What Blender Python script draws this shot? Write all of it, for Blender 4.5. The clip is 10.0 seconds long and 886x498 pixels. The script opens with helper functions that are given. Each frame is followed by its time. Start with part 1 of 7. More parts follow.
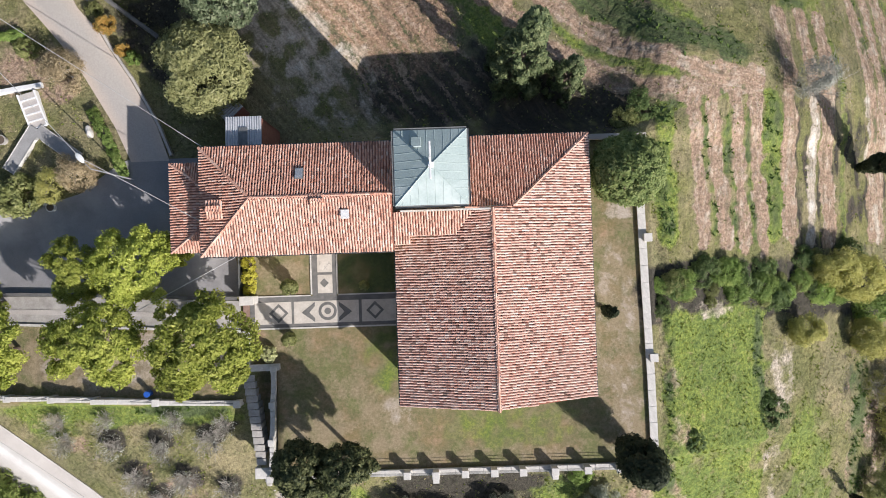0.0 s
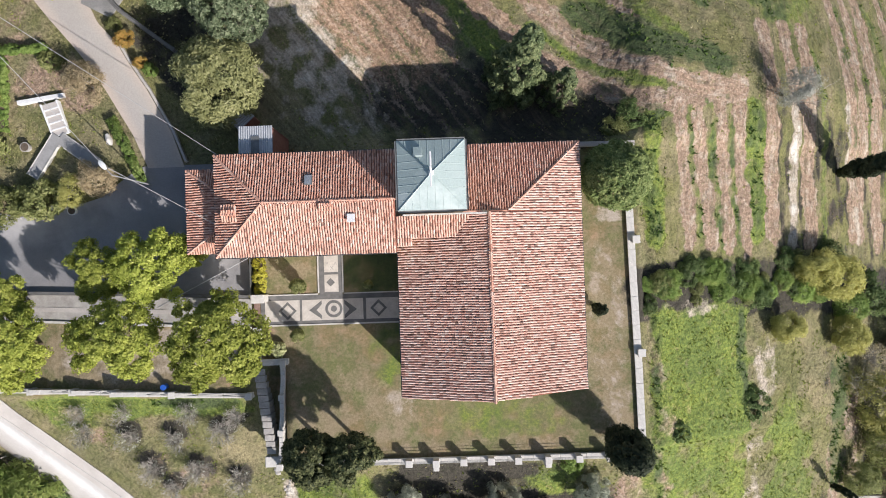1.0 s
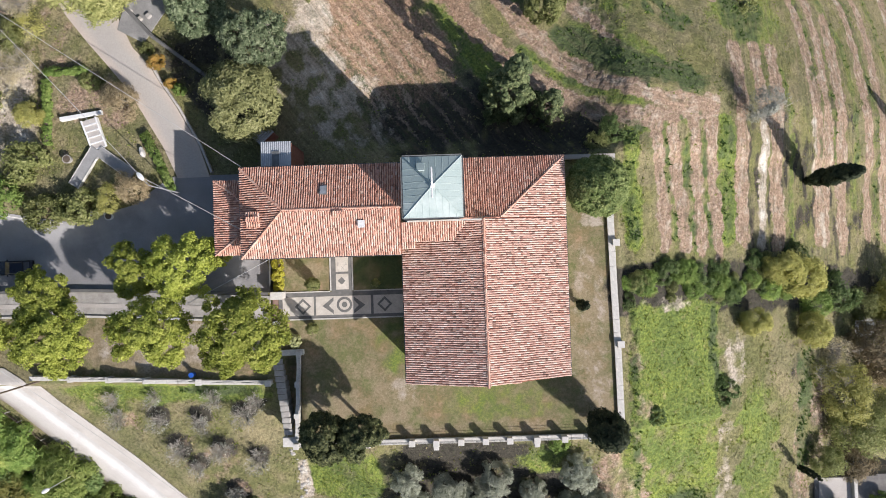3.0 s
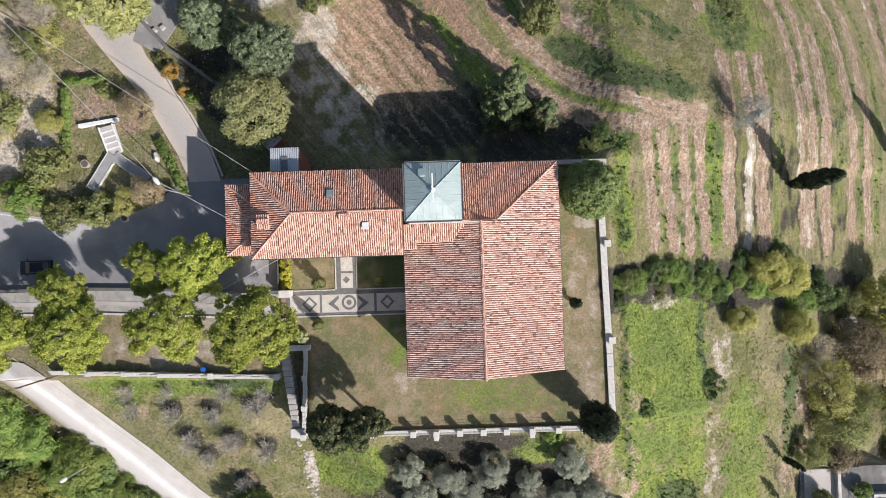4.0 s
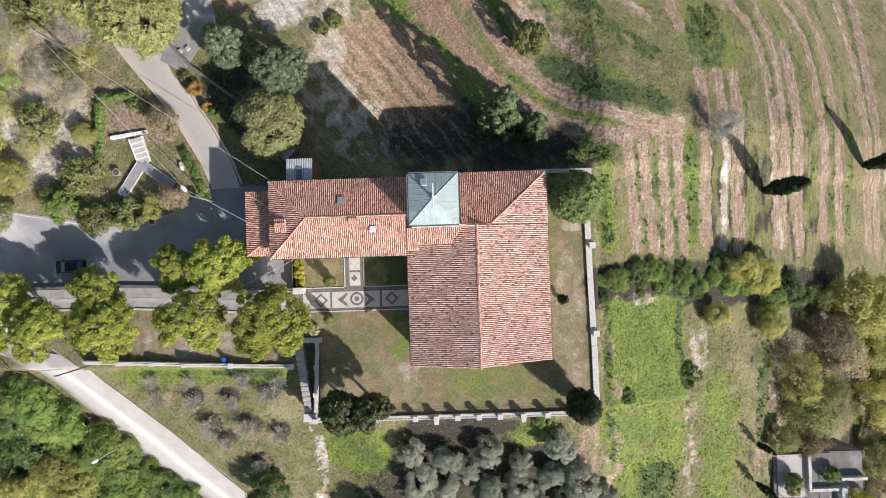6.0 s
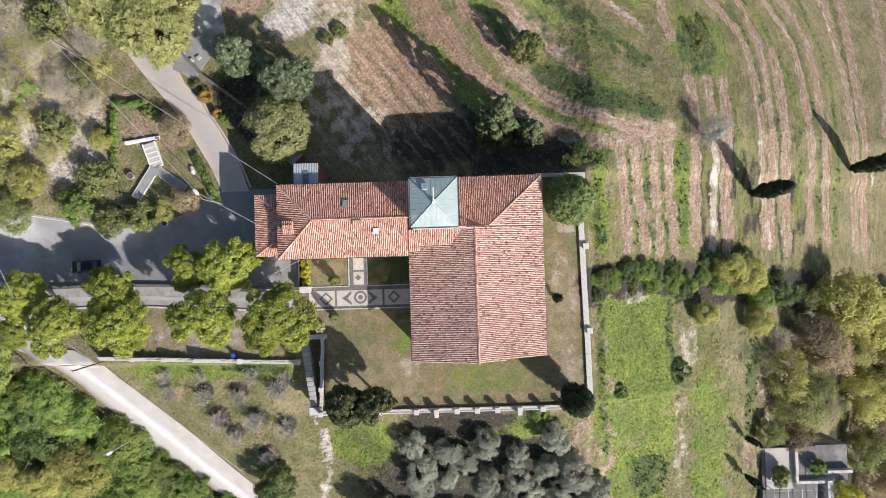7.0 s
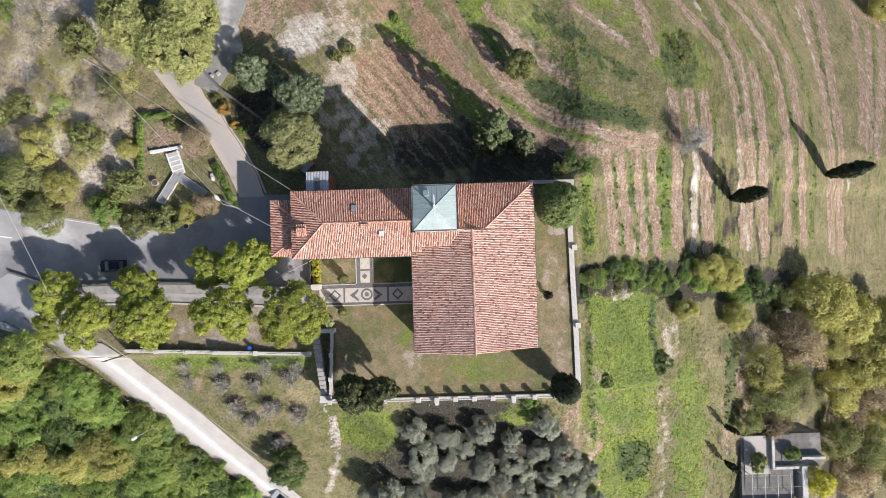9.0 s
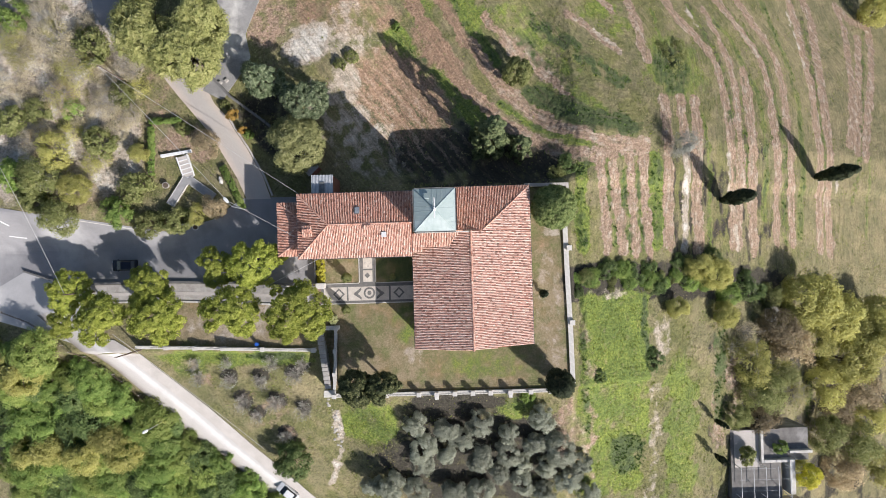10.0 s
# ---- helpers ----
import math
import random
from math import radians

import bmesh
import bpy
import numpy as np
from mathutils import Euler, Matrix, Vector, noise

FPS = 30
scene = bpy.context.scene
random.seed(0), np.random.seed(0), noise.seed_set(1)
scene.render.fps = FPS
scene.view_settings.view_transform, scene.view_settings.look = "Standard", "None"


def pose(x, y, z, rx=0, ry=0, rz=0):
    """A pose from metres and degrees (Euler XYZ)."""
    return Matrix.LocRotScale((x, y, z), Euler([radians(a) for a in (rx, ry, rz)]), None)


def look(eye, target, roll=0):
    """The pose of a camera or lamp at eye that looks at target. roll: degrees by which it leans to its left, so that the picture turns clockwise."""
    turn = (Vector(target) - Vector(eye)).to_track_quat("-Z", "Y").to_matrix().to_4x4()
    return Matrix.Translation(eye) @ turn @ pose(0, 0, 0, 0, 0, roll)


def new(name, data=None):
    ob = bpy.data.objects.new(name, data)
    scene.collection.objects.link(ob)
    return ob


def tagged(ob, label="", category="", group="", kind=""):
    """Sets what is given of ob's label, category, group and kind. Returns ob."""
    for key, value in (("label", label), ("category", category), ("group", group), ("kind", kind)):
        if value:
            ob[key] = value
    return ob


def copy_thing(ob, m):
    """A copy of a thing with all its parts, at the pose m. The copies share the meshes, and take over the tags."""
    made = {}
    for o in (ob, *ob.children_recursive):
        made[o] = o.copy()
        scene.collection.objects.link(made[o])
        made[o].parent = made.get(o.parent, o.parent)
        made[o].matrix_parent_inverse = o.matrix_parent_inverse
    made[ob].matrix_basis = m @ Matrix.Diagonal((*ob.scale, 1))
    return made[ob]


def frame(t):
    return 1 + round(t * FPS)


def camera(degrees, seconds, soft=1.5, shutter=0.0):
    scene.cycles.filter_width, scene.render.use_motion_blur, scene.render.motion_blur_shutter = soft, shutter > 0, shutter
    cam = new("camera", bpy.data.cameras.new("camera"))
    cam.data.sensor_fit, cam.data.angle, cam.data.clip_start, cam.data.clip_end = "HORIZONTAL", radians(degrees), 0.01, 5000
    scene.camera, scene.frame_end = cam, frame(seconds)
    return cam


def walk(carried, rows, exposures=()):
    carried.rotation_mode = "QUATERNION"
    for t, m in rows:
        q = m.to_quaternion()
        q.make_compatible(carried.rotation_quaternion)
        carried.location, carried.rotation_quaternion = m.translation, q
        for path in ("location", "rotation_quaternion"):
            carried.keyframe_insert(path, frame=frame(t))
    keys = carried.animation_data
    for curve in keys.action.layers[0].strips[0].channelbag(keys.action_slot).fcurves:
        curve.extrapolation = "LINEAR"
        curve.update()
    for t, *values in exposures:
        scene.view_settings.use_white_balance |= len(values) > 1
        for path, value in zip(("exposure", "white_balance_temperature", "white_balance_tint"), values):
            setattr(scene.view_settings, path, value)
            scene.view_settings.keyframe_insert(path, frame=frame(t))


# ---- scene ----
cam = camera(72.0, 10.0, soft=0.95)
METRES, EYE, TILT, LEAN, TURN = 36.0, 59.9, -90.0, 0.0, 0.0
ROWS = [
    (0, 0, 0, 0, 0.03, 0.8, 1.91),
    (0.5, 0.0005, -0.0494, 0.00187, 0.03, 0.76, 1.9),
    (1, 0.0009, -0.0983, 0.00405, 0.03, 0.74, 1.9),
    (1.5, 0.0015, -0.1474, 0.00623, 0.03, 0.72, 1.89),
    (2, 0.0018, -0.1966, 0.0081, 0.03, 0.69, 1.88),
    (2.5, 0.0023, -0.2462, 0.00917, 0.04, 0.68, 1.86),
    (4, 0.0035, -0.3955, 0.0109, 0.04, 0.67, 1.83),
    (4.5, 0.004, -0.4454, 0.01077, 0.04, 0.69, 1.81),
    (5, 0.0047, -0.4956, 0.01025, 0.04, 0.71, 1.81),
    (5.5, 0.0052, -0.5456, 0.00952, 0.04, 0.74, 1.8),
    (7, 0.0074, -0.697, 0.01135, 0.08, 0.74, 1.75),
    (7.5, 0.0079, -0.7471, 0.01052, 0.08, 0.76, 1.74),
    (8, 0.0085, -0.7975, 0.0105, 0.09, 0.77, 1.73),
    (8.5, 0.0094, -0.8481, 0.01068, 0.09, 0.77, 1.71),
    (9, 0.01, -0.8985, 0.01085, 0.12, 0.78, 1.71),
    (9.5, 0.0104, -0.9493, 0.01092, 0.11, 0.78, 1.69),
    (10, 0.0101, -0.9997, 0.0118, 0.09, 0.76, 1.68),
]
walk(cam, [(t, pose(0, 0, EYE, TILT, LEAN, TURN) @ pose(METRES * x, METRES * y, METRES * z, 90 + pitch, roll, yaw)) for t, x, y, z, yaw, pitch, roll in ROWS])

# ---- light: low autumn sun over a clear sky ----
SUN_AZ = math.atan2(-0.724, 0.69)
SUN_EL = radians(31.3)
to_sun = Vector((math.cos(SUN_AZ) * math.cos(SUN_EL), math.sin(SUN_AZ) * math.cos(SUN_EL), math.sin(SUN_EL)))
scene.view_settings.exposure = 0.43
world = bpy.data.worlds.new("sky")
scene.world = world
world.use_nodes = True
wn, wl = world.node_tree.nodes, world.node_tree.links
sky = wn.new("ShaderNodeTexSky")
sky.sky_type, sky.sun_disc = "NISHITA", False
sky.sun_elevation, sky.sun_rotation = SUN_EL, math.pi / 2 - SUN_AZ
sky.air_density, sky.dust_density = 1.0, 1.5
wl.new(sky.outputs[0], wn["Background"].inputs[0])
wn["Background"].inputs[1].default_value = 0.088
sun_data = bpy.data.lights.new("sun", "SUN")
sun_data.energy, sun_data.angle, sun_data.color = 4.95, radians(0.6), (1.0, 0.935, 0.90)
sun = new("sun", sun_data)
sun.matrix_world = look(to_sun * 300, (0, 0, 0))


# ---- materials ----
def nodes_of(name):
    m = bpy.data.materials.new(name)
    m.use_nodes = True
    return m, m.node_tree.nodes, m.node_tree.links


def rgba(c):
    return (c[0], c[1], c[2], 1.0)


def noise_tex(n, l, vec, scale, detail=4.0, rough=0.6):
    t = n.new("ShaderNodeTexNoise")
    t.inputs["Scale"].default_value, t.inputs["Detail"].default_value, t.inputs["Roughness"].default_value = scale, detail, rough
    l.new(vec, t.inputs["Vector"])
    return t.outputs["Fac"]


def ramp(n, l, fac, stops):
    r = n.new("ShaderNodeValToRGB")
    els = r.color_ramp.elements
    while len(els) < len(stops):
        els.new(0.5)
    for e, (p, c) in zip(els, stops):
        e.position, e.color = p, rgba(c)
    l.new(fac, r.inputs[0])
    return r.outputs[0]


def mix(n, l, fac, a, b, mode="MIX"):
    m = n.new("ShaderNodeMix")
    m.data_type, m.blend_type = "RGBA", mode
    for sock, v in ((m.inputs[0], fac), (m.inputs[6], a), (m.inputs[7], b)):
        if hasattr(v, "links"):
            l.new(v, sock)
        elif isinstance(v, (int, float)):
            sock.default_value = v
        else:
            sock.default_value = rgba(v)
    return m.outputs[2]


def stretch(n, l, fac, lo, hi):
    r = n.new("ShaderNodeMapRange")
    r.inputs[1].default_value, r.inputs[2].default_value = lo, hi
    l.new(fac, r.inputs[0])
    return r.outputs[0]


def bump(n, l, bsdf, height, strength, dist):
    b = n.new("ShaderNodeBump")
    b.inputs["Strength"].default_value, b.inputs["Distance"].default_value = strength, dist
    l.new(height, b.inputs["Height"])
    l.new(b.outputs[0], bsdf.inputs["Normal"])


def plain(name, dark, light, rough=0.8, scale=3.0, fine=30.0, metal=0.0, bumpy=0.3, stain=None):
    """Two-scale mottled surface between two colours, with an optional third colour in blotches."""
    m, n, l = nodes_of(name)
    p = n["Principled BSDF"]
    co = n.new("ShaderNodeTexCoord").outputs["Object"]
    big, small = noise_tex(n, l, co, scale), noise_tex(n, l, co, fine, 3.0)
    c = mix(n, l, stretch(n, l, big, 0.3, 0.7), dark, light)
    c = mix(n, l, stretch(n, l, small, 0.25, 0.75), mix(n, l, 0.75, (0, 0, 0), c), c)
    if stain:
        c = mix(n, l, stretch(n, l, noise_tex(n, l, co, scale * 0.4, 5.0), 0.52, 0.68), c, stain)
    l.new(c, p.inputs["Base Color"])
    p.inputs["Roughness"].default_value, p.inputs["Metallic"].default_value = rough, metal
    bump(n, l, p, small, bumpy, 0.02)
    return m


def leaf(name, stops, size=0.8, through_light=0.3, vary=(0.8, 1.2)):
    """Foliage: each leaf its own shade, each clump and tree too."""
    m, n, l = nodes_of(name)
    p, out = n["Principled BSDF"], n["Material Output"]
    geo, inf = n.new("ShaderNodeNewGeometry"), n.new("ShaderNodeObjectInfo")
    co = n.new("ShaderNodeTexCoord").outputs["Object"]
    big = noise_tex(n, l, co, size, 3.0)
    ad = n.new("ShaderNodeMath")
    ad.operation = "MULTIPLY_ADD"
    l.new(geo.outputs["Random Per Island"], ad.inputs[0])
    ad.inputs[1].default_value = 0.45
    l.new(stretch(n, l, big, 0.2, 1.1), ad.inputs[2])
    c = ramp(n, l, ad.outputs[0], stops)
    hs = n.new("ShaderNodeHueSaturation")
    l.new(c, hs.inputs["Color"])
    v = n.new("ShaderNodeMapRange")
    v.inputs[3].default_value, v.inputs[4].default_value = vary
    l.new(inf.outputs["Random"], v.inputs[0])
    l.new(v.outputs[0], hs.inputs["Value"])
    l.new(hs.outputs[0], p.inputs["Base Color"])
    p.inputs["Roughness"].default_value = 0.65
    p.inputs["Specular IOR Level"].default_value = 0.25
    tr = n.new("ShaderNodeBsdfTranslucent")
    l.new(hs.outputs[0], tr.inputs[0])
    ms = n.new("ShaderNodeMixShader")
    ms.inputs[0].default_value = through_light
    l.new(p.outputs[0], ms.inputs[1])
    l.new(tr.outputs[0], ms.inputs[2])
    l.new(ms.outputs[0], out.inputs["Surface"])
    return m


def tile_material(name, stops):
    m, n, l = nodes_of(name)
    p = n["Principled BSDF"]
    geo = n.new("ShaderNodeNewGeometry")
    co = n.new("ShaderNodeTexCoord").outputs["Object"]
    c = ramp(n, l, geo.outputs["Random Per Island"], stops)
    big, small = noise_tex(n, l, co, 0.35, 5.0), noise_tex(n, l, co, 14.0, 3.0)
    c = mix(n, l, stretch(n, l, big, 0.45, 0.75), c, mix(n, l, 0.35, c, (0.24, 0.15, 0.12)))
    c = mix(n, l, stretch(n, l, small, 0.45, 0.8), c, mix(n, l, 0.5, c, (0.58, 0.44, 0.36)))
    l.new(c, p.inputs["Base Color"])
    p.inputs["Roughness"].default_value = 0.9
    bump(n, l, p, small, 0.4, 0.01)
    return m


def ground_material():
    """Grass, bare soil, pale dry ground and lush growth, blended by the ground's own marks, some of them painted shade.
    """
    m, n, l = nodes_of("hillside_ground")
    p = n["Principled BSDF"]
    co = n.new("ShaderNodeTexCoord").outputs["Object"]

    def marks(name):
        at = n.new("ShaderNodeAttribute")
        at.attribute_name = name
        sp = n.new("ShaderNodeSeparateColor")
        l.new(at.outputs["Color"], sp.inputs[0])
        return sp.outputs[0], sp.outputs[1], sp.outputs[2], at.outputs["Alpha"]

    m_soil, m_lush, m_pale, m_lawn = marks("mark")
    m_deep, m_litter_shade, m_dry, m_rows = marks("mark_b")
    row = n.new("ShaderNodeAttribute")
    row.attribute_name = "furrow"
    streak, ridge = noise_tex(n, l, row.outputs["Vector"], 0.9, 5.0, 0.7), noise_tex(n, l, row.outputs["Vector"], 2.6, 3.0, 0.6)
    mid, small, tiny, grain = noise_tex(n, l, co, 0.8, 6.0, 0.75), noise_tex(n, l, co, 3.2, 5.0, 0.8), noise_tex(n, l, co, 11.0, 4.0, 0.8), noise_tex(n, l, co, 30.0, 3.0, 0.7)
    vor = n.new("ShaderNodeTexVoronoi")
    vor.inputs["Scale"].default_value = 1.9
    l.new(co, vor.inputs["Vector"])

    def blend(fac, k=0.55, lo=0.5, hi=0.78):
        s = n.new("ShaderNodeMath")
        s.operation = "MULTIPLY_ADD"
        l.new(small, s.inputs[0])
        s.inputs[1].default_value = k
        l.new(fac, s.inputs[2])
        return stretch(n, l, s.outputs[0], lo, hi)

    green = ramp(n, l, tiny, [(0.3, (0.075, 0.083, 0.027)), (0.5, (0.165, 0.168, 0.056)), (0.7, (0.27, 0.258, 0.112))])
    straw = ramp(n, l, tiny, [(0.3, (0.148, 0.128, 0.066)), (0.5, (0.248, 0.218, 0.122)), (0.7, (0.355, 0.314, 0.195))])
    grass = mix(n, l, blend(m_dry, 0.9, 0.68, 1.08), green, straw)
    lush = ramp(n, l, small, [(0.3, (0.05, 0.092, 0.014)), (0.47, (0.12, 0.178, 0.026)), (0.6, (0.20, 0.245, 0.042)), (0.75, (0.30, 0.30, 0.10))])
    lush = mix(n, l, stretch(n, l, mid, 0.56, 0.72), lush, straw)
    soil = ramp(n, l, small, [(0.28, (0.14, 0.087, 0.062)), (0.5, (0.31, 0.212, 0.155)), (0.72, (0.49, 0.38, 0.298))])
    pale = ramp(n, l, small, [(0.28, (0.28, 0.235, 0.19)), (0.5, (0.44, 0.38, 0.32)), (0.72, (0.59, 0.53, 0.46))])
    turf = ramp(n, l, small, [(0.28, (0.105, 0.11, 0.042)), (0.5, (0.17, 0.152, 0.066)), (0.72, (0.245, 0.20, 0.108))])
    turf = mix(n, l, stretch(n, l, mid, 0.48, 0.7), turf, (0.30, 0.235, 0.15))
    deep = ramp(n, l, small, [(0.3, (0.022, 0.045, 0.012)), (0.55, (0.062, 0.098, 0.024)), (0.75, (0.14, 0.17, 0.05))])
    # dark fallen-leaf ground; the same colour also paints shade
    litter_shade = ramp(n, l, small, [(0.3, (0.014, 0.013, 0.009)), (0.55, (0.032, 0.028, 0.02)), (0.75, (0.085, 0.073, 0.058))])
    soil = mix(n, l, m_lawn, soil, ramp(n, l, small, [(0.3, (0.20, 0.155, 0.09)), (0.7, (0.37, 0.30, 0.19))]))
    broad = stretch(n, l, noise_tex(n, l, co, 0.22, 3.0, 0.6), 0.4, 0.62)
    turf = mix(n, l, 1.0, turf, ramp(n, l, stretch(n, l, noise_tex(n, l, co, 0.33, 3.0, 0.6), 0.38, 0.64), [(0.0, (0.82, 0.98, 0.72)), (0.5, (1.0, 1.0, 1.0)), (1.0, (1.28, 1.10, 1.12))]), "MULTIPLY")
    lush = mix(n, l, 1.0, lush, ramp(n, l, broad, [(0.0, (0.80, 0.86, 0.75)), (1.0, (1.22, 1.18, 0.95))]), "MULTIPLY")
    grass = mix(n, l, 1.0, grass, ramp(n, l, broad, [(0.0, (0.72, 0.76, 0.67)), (1.0, (1.04, 1.01, 0.97))]), "MULTIPLY")
    runs = n.new("ShaderNodeMapping")
    runs.inputs["Scale"].default_value = (0.8, 4.2, 1.0)
    l.new(row.outputs["Vector"], runs.inputs["Vector"])
    blotch = noise_tex(n, l, runs.outputs[0], 1.1, 4.0, 0.7)
    plan = n.new("ShaderNodeSeparateXYZ")
    l.new(co, plan.inputs[0])
    terraces = stretch(n, l, plan.outputs[0], 2.0, 14.0)
    rusty = ramp(n, l, small, [(0.28, (0.125, 0.072, 0.048)), (0.5, (0.29, 0.18, 0.118)), (0.72, (0.47, 0.34, 0.25))])
    soil = mix(n, l, m_rows, soil, mix(n, l, terraces, rusty, soil))
    chalk = n.new("ShaderNodeMath")
    chalk.operation = "MULTIPLY"
    l.new(stretch(n, l, blotch, 0.50, 0.66), chalk.inputs[0])
    l.new(terraces, chalk.inputs[1])
    soil = mix(n, l, chalk.outputs[0], soil, ramp(n, l, small, [(0.3, (0.35, 0.28, 0.225)), (0.7, (0.57, 0.495, 0.425))]))
    c = mix(n, l, m_lawn, grass, turf)
    pale = mix(n, l, stretch(n, l, m_pale, 0.70, 0.92), pale, ramp(n, l, small, [(0.28, (0.38, 0.35, 0.31)), (0.5, (0.60, 0.57, 0.53)), (0.72, (0.76, 0.73, 0.69))]))
    lush = mix(n, l, stretch(n, l, plan.outputs[0], 36.0, 60.0), lush, mix(n, l, 0.45, lush, grass))
    soil = mix(n, l, stretch(n, l, noise_tex(n, l, co, 1.7, 4.0, 0.7), 0.56, 0.66), soil, mix(n, l, 0.65, soil, grass))
    for k, col in ((m_litter_shade, litter_shade), (m_lush, lush), (m_soil, soil), (m_pale, pale), (m_deep, deep)):
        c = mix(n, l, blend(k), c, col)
    worked = n.new("ShaderNodeMath")
    worked.operation = "MULTIPLY"
    l.new(stretch(n, l, streak, 0.52, 0.72), worked.inputs[0])
    l.new(m_rows, worked.inputs[1])
    c = mix(n, l, worked.outputs[0], c, mix(n, l, 0.35, c, soil))
    c = mix(n, l, m_rows, c, ramp(n, l, stretch(n, l, ridge, 0.3, 0.7), [(0.0, (0.74, 0.75, 0.72)), (0.45, (0.98, 0.98, 0.96)), (1.0, (1.22, 1.21, 1.19))]), "MULTIPLY")
    lines = n.new("ShaderNodeSeparateXYZ")
    l.new(row.outputs["Vector"], lines.inputs[0])
    stray = noise_tex(n, l, runs.outputs[0], 0.55, 4.0, 0.75)
    sway = n.new("ShaderNodeMath")
    sway.operation = "MULTIPLY_ADD"
    l.new(stray, sway.inputs[0])
    sway.inputs[1].default_value = 3.6
    l.new(lines.outputs[0], sway.inputs[2])
    turn = n.new("ShaderNodeMath")
    turn.operation = "MULTIPLY"
    l.new(sway.outputs[0], turn.inputs[0])
    turn.inputs[1].default_value = 6.283 / 2.05
    beat = n.new("ShaderNodeMath")
    beat.operation = "SINE"
    l.new(turn.outputs[0], beat.inputs[0])
    comb = n.new("ShaderNodeMath")
    comb.operation = "MULTIPLY_ADD"
    l.new(small, comb.inputs[0])
    comb.inputs[1].default_value = 3.4
    l.new(beat.outputs[0], comb.inputs[2])
    field = n.new("ShaderNodeAttribute")
    field.attribute_name = "ploughed"
    for lo, hi, amount, col in ((1.35, 0.6, 0.85, mix(n, l, stretch(n, l, mid, 0.42, 0.58), deep, (0.075, 0.055, 0.038))), (2.1, 2.8, 0.75, ramp(n, l, tiny, [(0.3, (0.33, 0.225, 0.16)), (0.7, (0.62, 0.485, 0.375))]))):
        k = n.new("ShaderNodeMath")
        k.operation = "MULTIPLY"
        l.new(stretch(n, l, comb.outputs[0], lo, hi), k.inputs[0])
        l.new(field.outputs["Fac"], k.inputs[1])
        part_way = n.new("ShaderNodeMath")
        part_way.operation = "MULTIPLY"
        l.new(k.outputs[0], part_way.inputs[0])
        part_way.inputs[1].default_value = amount
        c = mix(n, l, part_way.outputs[0], c, col)
    # thin dark streaks along the worked rows, placed by noise
    dark_streak = n.new("ShaderNodeMath")
    dark_streak.operation = "MULTIPLY"
    l.new(stretch(n, l, noise_tex(n, l, row.outputs["Vector"], 1.5, 2.0, 0.5), 0.43, 0.33), dark_streak.inputs[0])
    l.new(m_rows, dark_streak.inputs[1])
    c = mix(n, l, dark_streak.outputs[0], c, mix(n, l, 0.42, c, (0.085, 0.08, 0.036)))
    # fine random darkening and lightening over the whole ground
    speckle = stretch(n, l, grain, 0.2, 0.7)
    c = mix(n, l, speckle, mix(n, l, 0.62, (0, 0, 0), c), mix(n, l, 0.06, c, (1, 0.96, 0.88)))
    rough_only = n.new("ShaderNodeMath")
    rough_only.operation = "SUBTRACT"
    rough_only.inputs[0].default_value = 1.0
    l.new(m_lawn, rough_only.inputs[1])
    weeds = n.new("ShaderNodeMath")
    weeds.operation = "MULTIPLY"
    l.new(stretch(n, l, vor.outputs["Distance"], 0.30, 0.12), weeds.inputs[0])
    l.new(rough_only.outputs[0], weeds.inputs[1])
    half = n.new("ShaderNodeMath")
    half.operation = "MULTIPLY"
    l.new(weeds.outputs[0], half.inputs[0])
    l.new(stretch(n, l, mid, 0.45, 0.6), half.inputs[1])
    c = mix(n, l, half.outputs[0], c, mix(n, l, 0.55, c, (0.07, 0.10, 0.03)))
    clump = stretch(n, l, noise_tex(n, l, co, 2.3, 3.0, 0.65), 0.36, 0.64)
    wild = n.new("ShaderNodeMapRange")
    wild.inputs[3].default_value, wild.inputs[4].default_value = 0.9, 0.05
    calm = n.new("ShaderNodeMath")
    calm.operation = "MULTIPLY_ADD"
    l.new(m_rows, calm.inputs[0])
    calm.inputs[1].default_value = 0.35
    l.new(m_lawn, calm.inputs[2])
    l.new(calm.outputs[0], wild.inputs[0])
    c = mix(n, l, wild.outputs[0], c, ramp(n, l, clump, [(0.0, (0.62, 0.62, 0.60)), (0.35, (0.96, 0.96, 0.95)), (1.0, (1.18, 1.17, 1.14))]), "MULTIPLY")
    c = mix(n, l, wild.outputs[0], c, ramp(n, l, stretch(n, l, noise_tex(n, l, co, 6.5, 2.0, 0.6), 0.34, 0.66), [(0.0, (0.68, 0.68, 0.66)), (0.3, (0.96, 0.96, 0.95)), (1.0, (1.16, 1.16, 1.14))]), "MULTIPLY")
    l.new(c, p.inputs["Base Color"])
    p.inputs["Roughness"].default_value = 0.95
    p.inputs["Specular IOR Level"].default_value = 0.12
    lift = n.new("ShaderNodeMath")
    lift.operation = "MULTIPLY"
    l.new(clump, lift.inputs[0])
    l.new(wild.outputs[0], lift.inputs[1])
    relief = n.new("ShaderNodeMath")
    relief.operation = "MULTIPLY_ADD"
    low_ridge = n.new("ShaderNodeMath")
    low_ridge.operation = "MULTIPLY"
    l.new(m_rows, low_ridge.inputs[0])
    low_ridge.inputs[1].default_value = 0.35
    l.new(ridge, relief.inputs[0])
    l.new(low_ridge.outputs[0], relief.inputs[1])
    l.new(lift.outputs[0], relief.inputs[2])
    bump(n, l, p, relief.outputs[0], 0.6, 0.13)
    return m


